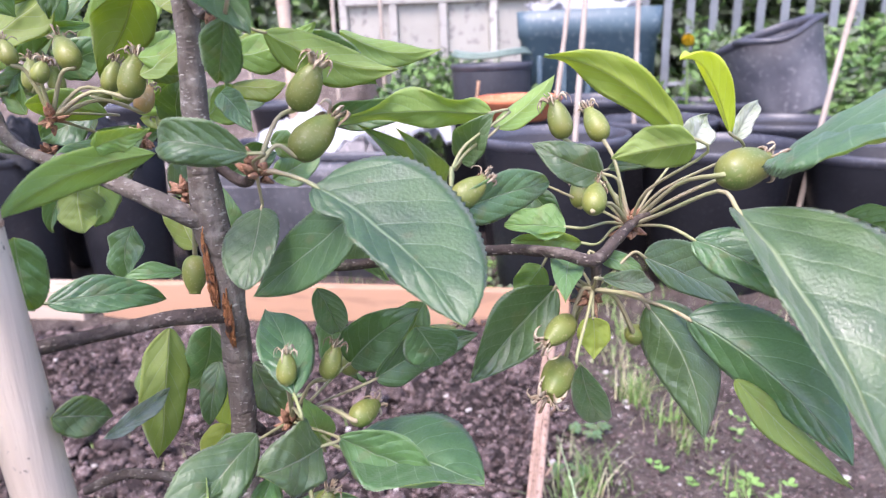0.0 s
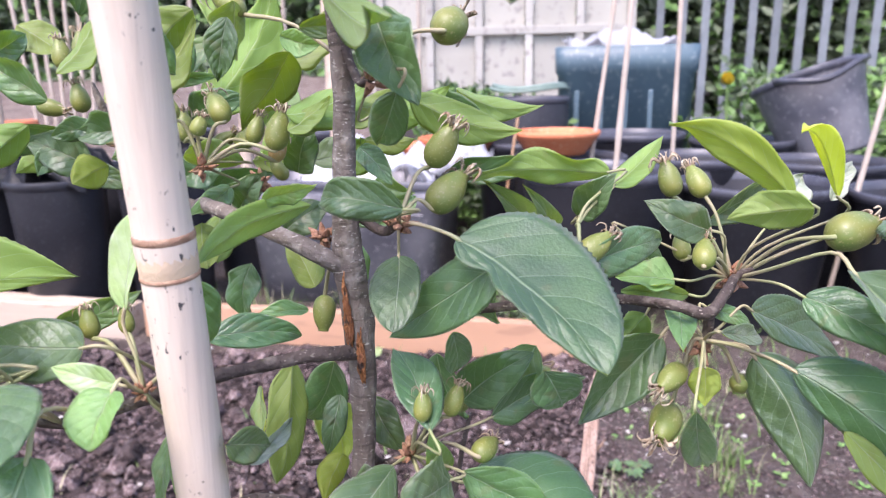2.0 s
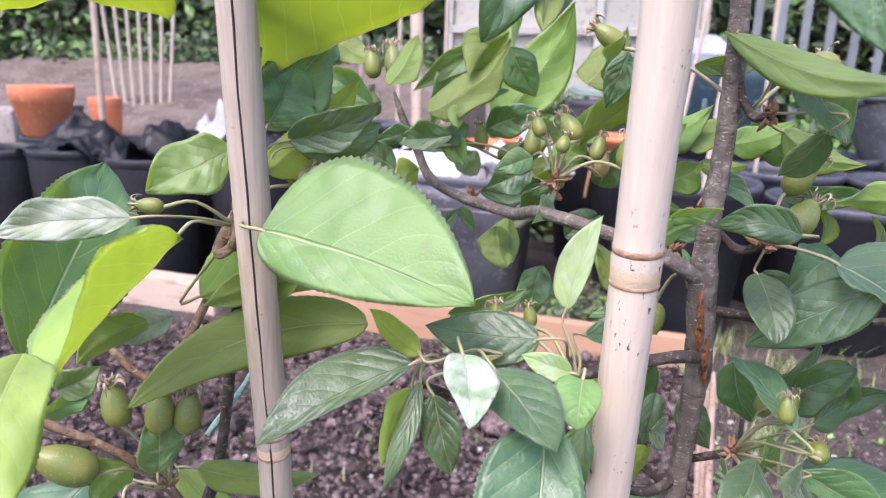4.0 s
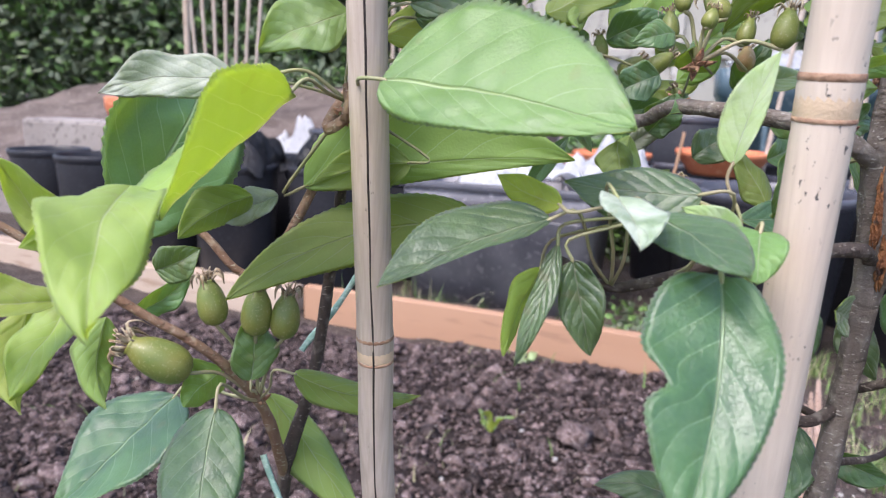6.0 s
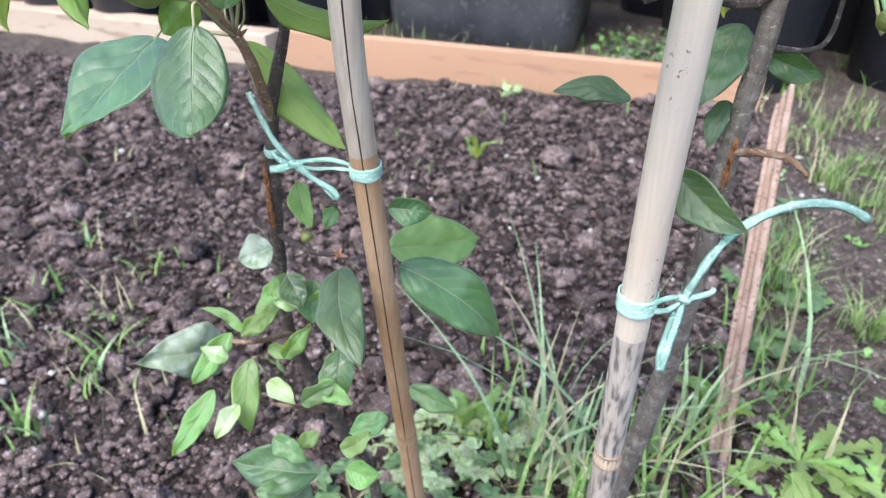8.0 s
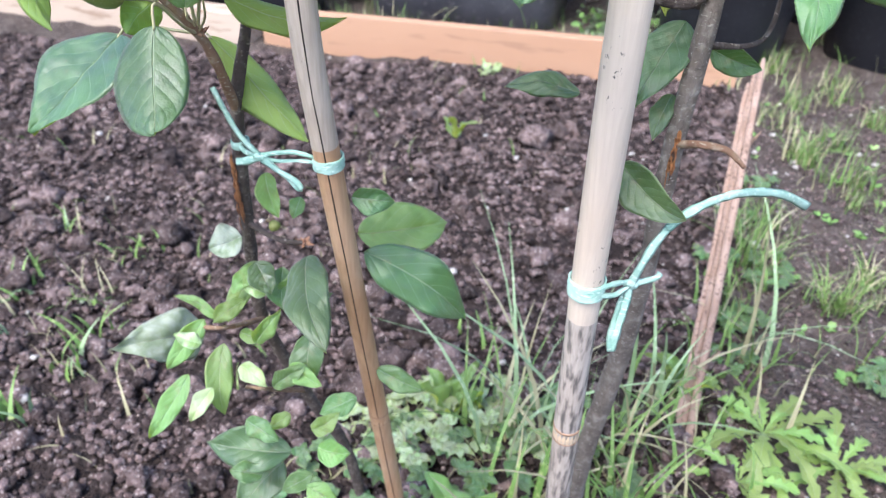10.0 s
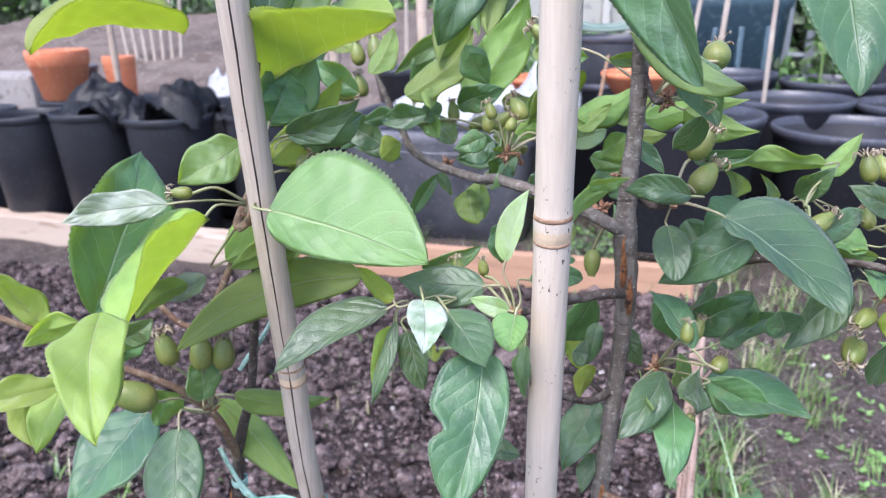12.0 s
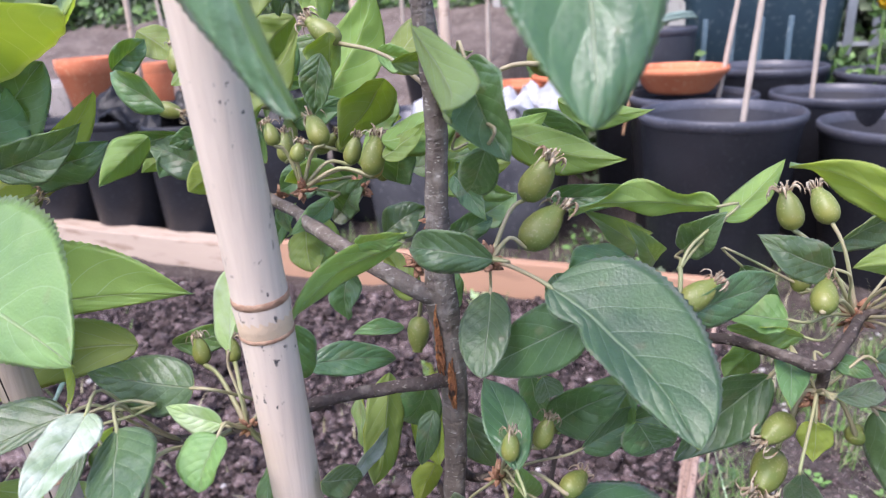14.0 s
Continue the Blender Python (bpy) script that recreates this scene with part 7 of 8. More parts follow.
leaf(apple_tree, 'mid', (-0.2122, 0.3782, 0.7485), (-0.176, 0.384, 0.7494), 0.0085, (0.1588, -0.9342, -0.3196), 0.08, 16, 0.03, 0.0)
leaf(apple_tree, 'mid', (-0.1999, 0.3535, 0.7447), (-0.2022, 0.3387, 0.7293), 0.0118, (-0.6541, 0.5901, -0.4732), 0.08, 16, 0.03, 0.0)
leaf(apple_tree, 'mid', (-0.1978, 0.3591, 0.7305), (-0.2137, 0.3569, 0.7141), 0.0137, (-0.1148, -0.9643, 0.2386), 0.08, 16, 0.03, 0.0)
leaf(apple_tree, 'mid', (-0.1665, 0.4005, 0.7006), (-0.1345, 0.3911, 0.7084), 0.0186, (0.357, 0.7706, -0.5279), 0.08, 16, 0.03, 0.0)
leaf(apple_tree, 'mid', (-0.196, 0.4036, 0.6952), (-0.2136, 0.4161, 0.7076), 0.0172, (-0.0002, -0.7043, 0.7099), 0.08, 16, 0.03, 0.0)
leaf(apple_tree, 'young', (-0.224, 0.3465, 0.7053), (-0.2329, 0.3282, 0.6982), 0.0179, (-0.9004, 0.4349, 0.0101), 0.08, 16, 0.03, 0.0)
leaf(apple_tree, 'mid', (-0.1495, 0.3663, 0.7059), (-0.1307, 0.3582, 0.7267), 0.0204, (0.4506, 0.8907, -0.0605), 0.08, 16, 0.03, 0.0)
leaf(apple_tree, 'mid', (-0.2735, 0.3717, 0.7101), (-0.2914, 0.3666, 0.6997), 0.0145, (-0.3988, 0.8806, 0.256), 0.08, 16, 0.03, 0.0)
leaf(apple_tree, 'dark', (-0.254, 0.3572, 0.7125), (-0.2694, 0.3518, 0.6994), 0.0125, (0.0532, -0.9434, 0.3273), 0.08, 16, 0.03, 0.0)
leaf(apple_tree, 'mid', (-0.2906, 0.3852, 0.7795), (-0.2619, 0.3781, 0.7635), 0.0216, (-0.0872, 0.8428, -0.5312), 0.08, 16, 0.03, 0.0)
leaf(apple_tree, 'dark', (-0.2959, 0.3638, 0.7592), (-0.2816, 0.3801, 0.7745), 0.0177, (0.7857, -0.6127, -0.0858), 0.08, 16, 0.03, 0.0)
leaf(apple_tree, 'mid', (-0.1612, 0.4097, 0.7265), (-0.1357, 0.3994, 0.7258), 0.0179, (0.2902, 0.7586, -0.5833), 0.08, 16, 0.03, 0.0)
leaf(apple_tree, 'mid', (-0.0953, 0.4008, 0.6859), (-0.0689, 0.388, 0.6826), 0.0162, (-0.4458, -0.8874, -0.1173), 0.08, 16, 0.03, 0.0)
leaf(apple_tree, 'mid', (-0.0942, 0.396, 0.6654), (-0.0725, 0.4168, 0.6768), 0.0190, (0.6036, -0.7612, 0.2372), 0.08, 16, 0.03, 0.0)
leaf(apple_tree, 'mid', (-0.1172, 0.3551, 0.7057), (-0.0855, 0.3723, 0.7111), 0.0203, (0.3231, -0.7716, 0.5479), 0.08, 16, 0.03, 0.0)
leaf(apple_tree, 'mid', (-0.251, 0.3451, 0.739), (-0.2847, 0.3464, 0.7599), 0.0181, (0.0698, -0.9824, 0.1732), 0.08, 16, 0.05, 0.0)
leaf(apple_tree, 'dark', (-0.2048, 0.3439, 0.7252), (-0.2371, 0.3427, 0.7207), 0.0166, (-0.0121, -0.946, 0.324), 0.08, 16, 0.05, 0.0)
leaf(apple_tree, 'mid', (-0.2176, 0.3416, 0.7373), (-0.1756, 0.366, 0.7756), 0.0243, (0.0246, 0.8312, -0.5554), 0.08, 16, 0.05, 0.0)
leaf(apple_tree, 'dark', (-0.1883, 0.3699, 0.7271), (-0.1556, 0.3657, 0.7385), 0.0202, (-0.0703, -0.984, -0.164), 0.08, 16, 0.05, 0.0)
leaf(apple_tree, 'dark', (-0.2401, 0.3565, 0.7026), (-0.2744, 0.3548, 0.7179), 0.0226, (0.1945, -0.9217, 0.3356), 0.08, 16, 0.05, 0.0)
leaf(apple_tree, 'mid', (-0.1771, 0.3481, 0.674), (-0.17, 0.3353, 0.6524), 0.0222, (-0.3147, 0.7666, -0.5598), 0.08, 16, 0.05, 0.0)
leaf(apple_tree, 'dark', (-0.1616, 0.3622, 0.6788), (-0.1448, 0.3547, 0.6996), 0.0186, (-0.187, -0.9633, -0.1926), 0.08, 16, 0.05, 0.0)
leaf(apple_tree, 'young', (-0.1388, 0.3487, 0.7246), (-0.1245, 0.36, 0.7446), 0.0168, (0.4512, -0.8755, 0.1726), 0.08, 16, 0.05, 0.0)
leaf(apple_tree, 'dark', (-0.1594, 0.3427, 0.7086), (-0.1835, 0.3356, 0.6972), 0.0202, (0.1856, -0.9603, 0.2083), 0.08, 16, 0.05, 0.0)
leaf(apple_tree, 'dark', (-0.1374, 0.3631, 0.6664), (-0.117, 0.3782, 0.6784), 0.0201, (0.4328, -0.8398, 0.3279), 0.08, 16, 0.05, 0.0)
leaf(apple_tree, 'mid', (-0.2538, 0.3314, 0.7272), (-0.2728, 0.3103, 0.7054), 0.0184, (-0.7081, 0.7034, -0.0617), 0.08, 16, 0.05, 0.0)
leaf(apple_tree, 'young', (-0.199, 0.3531, 0.7084), (-0.2115, 0.3652, 0.7282), 0.0146, (-0.0785, -0.8714, 0.4842), 0.08, 16, 0.05, 0.0)
leaf(apple_tree, 'dark', (-0.1216, 0.3454, 0.7007), (-0.1108, 0.338, 0.7253), 0.0178, (0.0102, -0.9565, -0.2915), 0.08, 16, 0.05, 0.0)
leaf(apple_tree, 'mid', (-0.1775, 0.364, 0.7831), (-0.1994, 0.3543, 0.7578), 0.0221, (-0.5903, 0.78, 0.2077), 0.08, 16, 0.05, 0.0)
leaf(apple_tree, 'mid', (-0.2401, 0.3404, 0.7519), (-0.2288, 0.3607, 0.7804), 0.0197, (-0.0214, 0.818, -0.5748), 0.08, 16, 0.05, 0.0)
leaf(apple_tree, 'mid', (-0.1312, 0.3688, 0.7551), (-0.1099, 0.3909, 0.7846), 0.0264, (0.1825, 0.7185, -0.6711), 0.08, 16, 0.05, 0.0)
leaf(apple_tree, 'dark', (-0.1495, 0.3412, 0.654), (-0.1539, 0.3377, 0.6239), 0.0196, (-0.2764, -0.9489, 0.1524), 0.08, 16, 0.05, 0.0)
leaf(apple_tree, 'mid', (-0.0913, 0.3103, 0.7079), (-0.0761, 0.3006, 0.7211), 0.0158, (0.69, 0.6519, -0.3144), 0.08, 16, 0.05, 0.0)
leaf(apple_tree, 'dark', (-0.0864, 0.3066, 0.6831), (-0.067, 0.3207, 0.6916), 0.0139, (0.4364, -0.8213, 0.3675), 0.08, 16, 0.05, 0.0)
leaf(apple_tree, 'mid', (-0.0895, 0.3042, 0.7308), (-0.0626, 0.3148, 0.7406), 0.0188, (-0.0409, 0.7316, -0.6805), 0.08, 16, 0.05, 0.0)
leaf(apple_tree, 'dark', (-0.0528, 0.3215, 0.7392), (-0.0239, 0.3357, 0.7165), 0.0205, (0.1324, -0.9077, -0.3982), 0.08, 16, 0.05, 0.0)
leaf(apple_tree, 'dark', (-0.0408, 0.3018, 0.7067), (-0.0007, 0.3045, 0.7099), 0.0117, (0.0505, -0.9812, 0.1861), 0.08, 16, 0.05, 0.0)
leaf(apple_tree, 'dark', (-0.0072, 0.3129, 0.6785), (-0.0318, 0.2933, 0.6623), 0.0246, (0.121, -0.7182, 0.6852), 0.08, 16, 0.05, 0.0)
leaf(apple_tree, 'dark', (-0.0386, 0.3165, 0.6663), (-0.0209, 0.2994, 0.6379), 0.0231, (-0.5025, -0.8423, 0.1951), 0.08, 16, 0.05, 0.0)
leaf(apple_tree, 'dark', (-0.0485, 0.3067, 0.6199), (-0.0346, 0.3095, 0.5845), 0.0210, (-0.2541, -0.9513, -0.1743), 0.08, 16, 0.05, 0.0)
leaf(apple_tree, 'mid', (-0.0031, 0.2896, 0.632), (-0.0159, 0.2893, 0.6009), 0.0246, (-0.5215, -0.8236, 0.2231), 0.08, 16, 0.05, 0.0)
fruit(apple_tree, (-0.0494, 0.2787, 0.707), (-0.0364, 0.278, 0.7279), 0.0135, (-0.0568, 0.2604, 0.6932), 0, 1)
fruit(apple_tree, (-0.0457, 0.2656, 0.696), (-0.0335, 0.2814, 0.7081), 0.0155, (-0.0568, 0.2604, 0.6932), 0, 1)
fruit(apple_tree, (0.0979, 0.267, 0.6843), (0.1265, 0.2838, 0.6878), 0.0174, (0.0831, 0.3079, 0.6577), 0, 1)
fruit(apple_tree, (0.0755, 0.3224, 0.6885), (0.0686, 0.3337, 0.7039), 0.0117, (0.0831, 0.3079, 0.6577), 0, 1)
fruit(apple_tree, (0.0614, 0.2744, 0.667), (0.0665, 0.2948, 0.6778), 0.0112, (0.0831, 0.3079, 0.6577), 0, 1)
fruit(apple_tree, (0.0634, 0.3134, 0.6642), (0.0629, 0.3219, 0.6753), 0.0097, (0.0831, 0.3079, 0.6577), 0, 1)
fruit(apple_tree, (0.009, 0.2547, 0.6792), (0.0226, 0.2634, 0.6875), 0.0113, (0.011, 0.2683, 0.6904), 0, 1)
fruit(apple_tree, (0.0552, 0.2712, 0.6319), (0.0441, 0.2609, 0.6264), 0.0114, (0.062, 0.2702, 0.6439), 0, 1)
fruit(apple_tree, (0.0552, 0.2828, 0.6115), (0.0448, 0.2609, 0.6039), 0.0150, (0.062, 0.2702, 0.6439), 0, 1)
fruit(apple_tree, (0.0652, 0.2488, 0.6444), (0.0838, 0.286, 0.6163), 0.0097, (0.062, 0.2702, 0.6439), 0, 0)
fruit(apple_tree, (-0.0404, 0.2572, 0.6083), (-0.0346, 0.2623, 0.6256), 0.0096, (-0.0557, 0.2665, 0.5906), 0, 1)
fruit(apple_tree, (-0.0302, 0.2392, 0.6036), (-0.0207, 0.2601, 0.6022), 0.0108, (-0.0557, 0.2665, 0.5906), 0, 1)
fruit(apple_tree, (-0.1155, 0.2905, 0.7117), (-0.1117, 0.2972, 0.7334), 0.0123, (-0.1468, 0.292, 0.7109), 0, 1)
fruit(apple_tree, (-0.1243, 0.3128, 0.7064), (-0.1222, 0.3261, 0.72), 0.0097, (-0.1468, 0.292, 0.7109), 1, 1)
fruit(apple_tree, (-0.1338, 0.2934, 0.7254), (-0.1443, 0.3027, 0.741), 0.0111, (-0.1468, 0.292, 0.7109), 0, 1)
fruit(apple_tree, (-0.1581, 0.3009, 0.7204), (-0.159, 0.3048, 0.7335), 0.0096, (-0.1468, 0.292, 0.7109), 0, 1)
fruit(apple_tree, (-0.1286, 0.3021, 0.7182), (-0.1249, 0.3062, 0.7312), 0.0091, (-0.1468, 0.292, 0.7109), 0, 1)
fruit(apple_tree, (-0.0944, 0.2872, 0.6613), (-0.0949, 0.2809, 0.6405), 0.0114, (-0.0835, 0.2700, 0.6760), 0, 0)
fruit(apple_tree, (-0.0448, 0.2462, 0.7557), (-0.0358, 0.2953, 0.7688), 0.0164, (-0.069, 0.2676, 0.7469), 0, 1)
fruit(apple_tree, (-0.0426, 0.2406, 0.5648), (-0.0372, 0.244, 0.5751), 0.0106, (-0.0557, 0.2665, 0.5906), 0, 1)
fruit(apple_tree, (-0.1646, 0.2278, 0.6555), (-0.1675, 0.2306, 0.6671), 0.0079, (-0.1338, 0.2047, 0.6481), 0, 1)
fruit(apple_tree, (-0.1518, 0.2292, 0.6561), (-0.1537, 0.2319, 0.6671), 0.0067, (-0.1338, 0.2047, 0.6481), 0, 1)
fruit(apple_tree, (-0.1539, 0.2855, 0.7315), (-0.1572, 0.2876, 0.7405), 0.0078, (-0.1468, 0.292, 0.7109), 0, 1)
fruit(apple_tree, (-0.1449, 0.2845, 0.7247), (-0.1425, 0.2868, 0.7323), 0.0078, (-0.1468, 0.292, 0.7109), 0, 1)
fruit(apple_tree, (-0.0465, 0.2351, 0.6223), (-0.046, 0.238, 0.6343), 0.0081, (-0.0557, 0.2665, 0.5906), 0, 1)
fruit(apple_tree, (0.0555, 0.3012, 0.6926), (0.0507, 0.3056, 0.7101), 0.0112, (0.0831, 0.3079, 0.6577), 0, 1)
fruit(apple_tree, (-0.118, 0.2871, 0.7701), (-0.1332, 0.2878, 0.7812), 0.0113, (-0.069, 0.2676, 0.7469), 0, 1)
fruit(apple_tree, (-0.2563, 0.3712, 0.7487), (-0.2609, 0.3758, 0.7705), 0.0119, None, 0, 1)
fruit(apple_tree, (-0.2425, 0.3708, 0.7503), (-0.2477, 0.3758, 0.774), 0.0139, None, 0, 1)
fruit(apple_tree, (-0.2882, 0.3757, 0.739), (-0.2642, 0.3771, 0.732), 0.0116, None, 0, 1)
fruit(apple_tree, (-0.2617, 0.3901, 0.731), (-0.2661, 0.3932, 0.7467), 0.0126, None, 0, 1)
fruit(apple_tree, (-0.1894, 0.3673, 0.714), (-0.192, 0.3708, 0.7299), 0.0099, (-0.2238, 0.3476, 0.7163), 0, 1)
fruit(apple_tree, (-0.1856, 0.3746, 0.7066), (-0.1679, 0.3797, 0.7185), 0.0114, (-0.2238, 0.3476, 0.7163), 0, 1)
fruit(apple_tree, (-0.1734, 0.3724, 0.7057), (-0.1528, 0.3786, 0.7208), 0.0120, (-0.2238, 0.3476, 0.7163), 0, 1)
fruit(apple_tree, (-0.2016, 0.3933, 0.7349), (-0.2223, 0.3909, 0.7361), 0.0097, (-0.2238, 0.3476, 0.7163), 0, 1)
fruit(apple_tree, (-0.1402, 0.3838, 0.6902), (-0.1494, 0.3857, 0.7033), 0.0102, (-0.2238, 0.3476, 0.7163), 0, 1)
fruit(apple_tree, (-0.0261, 0.3347, 0.59), (0.007, 0.3447, 0.5948), 0.0144, None, 0, 1)
fruit(apple_tree, (-0.0388, 0.2878, 0.5958), (-0.0335, 0.2964, 0.6117), 0.0109, None, 0, 1)
blade(young_tree, 'yellow', (-0.2790, 0.2540, 0.7560), (-0.1940, 0.2280, 0.7880), (-0.2641, 0.2202, 0.7905), (-0.2384, 0.2796, 0.7978), (-0.2426, 0.2550, 0.7721), under=True, stem=(-0.2866, 0.2415, 0.6902), wave=0.03)
leaf(young_tree, 'mid', (-0.278, 0.254, 0.733), (-0.254, 0.275, 0.77), 0.0325, (0.5955, -0.8005, 0.0681), 0.05, 18, 0.03, 0.0, (-0.2866, 0.2415, 0.6902))
leaf(young_tree, 'young', (-0.269, 0.238, 0.715), (-0.243, 0.29, 0.752), 0.0209, (-0.2217, 0.6365, -0.7387), 0.1, 20, 0.04, 0.0, (-0.2866, 0.2415, 0.6902))
blade(young_tree, 'yellow', (-0.3393, 0.2880, 0.7797), (-0.4016, 0.2360, 0.7735), (-0.3457, 0.2360, 0.8008), (-0.3795, 0.2900, 0.8156), (-0.3699, 0.2580, 0.7839), under=True, stem=(-0.2866, 0.2415, 0.6902), sharp=0.7, wave=0.03)
leaf(young_tree, 'mid', (-0.3763, 0.2115, 0.6292), (-0.377, 0.288, 0.712), 0.0580, (0.7892, -0.4477, 0.4203), 0.08, 12, 0.04, 0.0, (-0.2866, 0.2415, 0.6902))
leaf(young_tree, 'dark', (-0.262, 0.255, 0.725), (-0.2276, 0.2731, 0.7352), 0.0231, (0.5061, -0.829, -0.2381), 0.1, 16, 0.03, 0.0, (-0.2866, 0.2415, 0.6902))
leaf(young_tree, 'mid', (-0.2591, 0.2444, 0.6659), (-0.2957, 0.227, 0.656), 0.0199, (-0.4229, 0.9059, -0.0224), 0.05, 14, 0.04, 0.0, (-0.2866, 0.2415, 0.6902))
leaf(young_tree, 'dark', (-0.2618, 0.2335, 0.786), (-0.2557, 0.2477, 0.8336), 0.0292, (0.6907, -0.7124, 0.1243), 0.05, 14, 0.03, 0.0, (-0.2866, 0.2415, 0.6902))
# the dark leaf's bright half: its sky sheen is painted with the pale colour
leaf(young_tree, 'pale', (-0.2638, 0.269, 0.7826), (-0.25, 0.2847, 0.8309), 0.0296, (0.3731, -0.9084, 0.1888), 0.06, 14, 0.03, 0.0)
leaf(young_tree, 'yellow', (-0.2742, 0.2389, 0.8133), (-0.231, 0.2539, 0.8409), 0.0212, (-0.1435, 0.9459, -0.291), 0.08, 16, 0.03, 0.0)
leaf(young_tree, 'dark', (-0.2607, 0.243, 0.729), (-0.223, 0.2553, 0.7465), 0.0194, (0.3896, -0.8973, -0.2076), 0.06, 14, 0.03, 0.0, (-0.2866, 0.2415, 0.6902))
leaf(young_tree, 'mid', (-0.274, 0.2529, 0.7348), (-0.2652, 0.2631, 0.7629), 0.0291, (0.6597, -0.7488, 0.0649), 0.06, 14, 0.03, 0.0, (-0.2866, 0.2415, 0.6902))
leaf(young_tree, 'young', (-0.2837, 0.2371, 0.7252), (-0.3115, 0.2149, 0.7083), 0.0255, (0.3308, -0.7967, 0.5058), 0.12, 14, 0.04, 0.0, (-0.2866, 0.2415, 0.6902))
leaf(young_tree, 'silver', (-0.3189, 0.2147, 0.6968), (-0.3689, 0.1928, 0.6925), 0.0184, (0.3171, -0.8189, 0.4784), 0.05, 14, 0.05, 0.0, (-0.2866, 0.2415, 0.6902))
leaf(young_tree, 'mid', (-0.3161, 0.215, 0.652), (-0.343, 0.2037, 0.635), 0.0202, (-0.5052, 0.8268, 0.2475), 0.06, 14, 0.03, 0.0)
leaf(young_tree, 'silver', (-0.3107, 0.2265, 0.651), (-0.3338, 0.2179, 0.6395), 0.0146, (0.1079, -0.8883, 0.4464), 0.06, 14, 0.06, 0.0)
leaf(young_tree, 'yellow', (-0.3219, 0.1532, 0.6622), (-0.286, 0.0937, 0.6384), 0.0290, (0.2367, -0.235, 0.9427), 0.05, 16, 0.05, 0.0, (-0.3377, 0.2518, 0.5433))
leaf(young_tree, 'yellow', (-0.3643, 0.1718, 0.6178), (-0.3646, 0.1397, 0.5896), 0.0214, (0.3329, -0.6258, 0.7054), 0.05, 16, 0.06, 0.0, (-0.3377, 0.2518, 0.5433))
leaf(young_tree, 'yellow', (-0.3523, 0.1536, 0.6213), (-0.3811, 0.1271, 0.6227), 0.0172, (0.4883, -0.4905, 0.7218), 0.05, 16, 0.06, 0.0, (-0.3377, 0.2518, 0.5433))
leaf(young_tree, 'yellow', (-0.3595, 0.1813, 0.6413), (-0.3802, 0.1644, 0.6354), 0.0168, (-0.6505, 0.7444, 0.1507), 0.05, 16, 0.06, 0.0, (-0.3377, 0.2518, 0.5433))
leaf(young_tree, 'mid', (-0.3566, 0.206, 0.6189), (-0.3396, 0.2124, 0.6276), 0.0171, (0.3824, -0.9214, -0.0687), 0.06, 14, 0.03, 0.0, (-0.3377, 0.2518, 0.5433))
leaf(young_tree, 'mid', (-0.3497, 0.2822, 0.532), (-0.2853, 0.2577, 0.4808), 0.0262, (-0.4099, 0.5072, -0.7581), 0.1, 14, 0.04, 0.0, (-0.3377, 0.2518, 0.5433))
leaf(young_tree, 'mid', (-0.3093, 0.2351, 0.5682), (-0.2587, 0.2665, 0.5513), 0.0172, (-0.5577, 0.5774, -0.5963), 0.12, 14, 0.03, 0.0, (-0.3377, 0.2518, 0.5433))
leaf(young_tree, 'yellow', (-0.3984, 0.2031, 0.6212), (-0.4106, 0.1882, 0.6638), 0.0182, (-0.504, 0.85, 0.1531), 0.06, 16, 0.05, 0.0, (-0.3377, 0.2518, 0.5433))
leaf(young_tree, 'yellow', (-0.4123, 0.1943, 0.5987), (-0.4055, 0.1767, 0.5596), 0.0188, (-0.9541, 0.1753, -0.2426), 0.06, 16, 0.05, 0.0, (-0.3377, 0.2518, 0.5433))
leaf(young_tree, 'mid', (-0.3873, 0.2104, 0.5936), (-0.3777, 0.1945, 0.5583), 0.0167, (-0.9055, 0.2362, -0.3524), 0.06, 16, 0.05, 0.0, (-0.3377, 0.2518, 0.5433))
leaf(young_tree, 'mid', (-0.3891, 0.23, 0.5885), (-0.3633, 0.2417, 0.61), 0.0135, (0.5203, -0.837, -0.1696), 0.12, 16, 0.05, 0.0, (-0.3377, 0.2518, 0.5433))
leaf(young_tree, 'mid', (-0.3464, 0.236, 0.5645), (-0.3566, 0.2197, 0.5513), 0.0247, (-0.7803, 0.6076, -0.1482), 0.06, 16, 0.05, 0.0, (-0.3377, 0.2518, 0.5433))
leaf(young_tree, 'mid', (-0.3334, 0.2385, 0.5598), (-0.3374, 0.2442, 0.5905), 0.0217, (0.7054, -0.6734, 0.2211), 0.06, 16, 0.05, 0.0, (-0.3377, 0.2518, 0.5433))
leaf(young_tree, 'young', (-0.2932, 0.3467, 0.3606), (-0.231, 0.3948, 0.3504), 0.0416, (0.5299, -0.5467, 0.6483), 0.08, 14, 0.04, 0.0)
leaf(young_tree, 'dark', (-0.2646, 0.281, 0.3919), (-0.1941, 0.2978, 0.3281), 0.0385, (0.549, -0.7244, 0.4169), 0.1, 14, 0.03, 0.0)
leaf(young_tree, 'dark', (-0.2933, 0.2519, 0.4039), (-0.257, 0.1839, 0.3927), 0.0290, (-0.1549, -0.24, 0.9583), 0.05, 14, 0.03, 0.0)
leaf(young_tree, 'young', (-0.3362, 0.2635, 0.3857), (-0.3502, 0.2354, 0.3518), 0.0165, (0.0751, -0.7827, 0.6179), 0.07, 16, 0.04, 0.0)
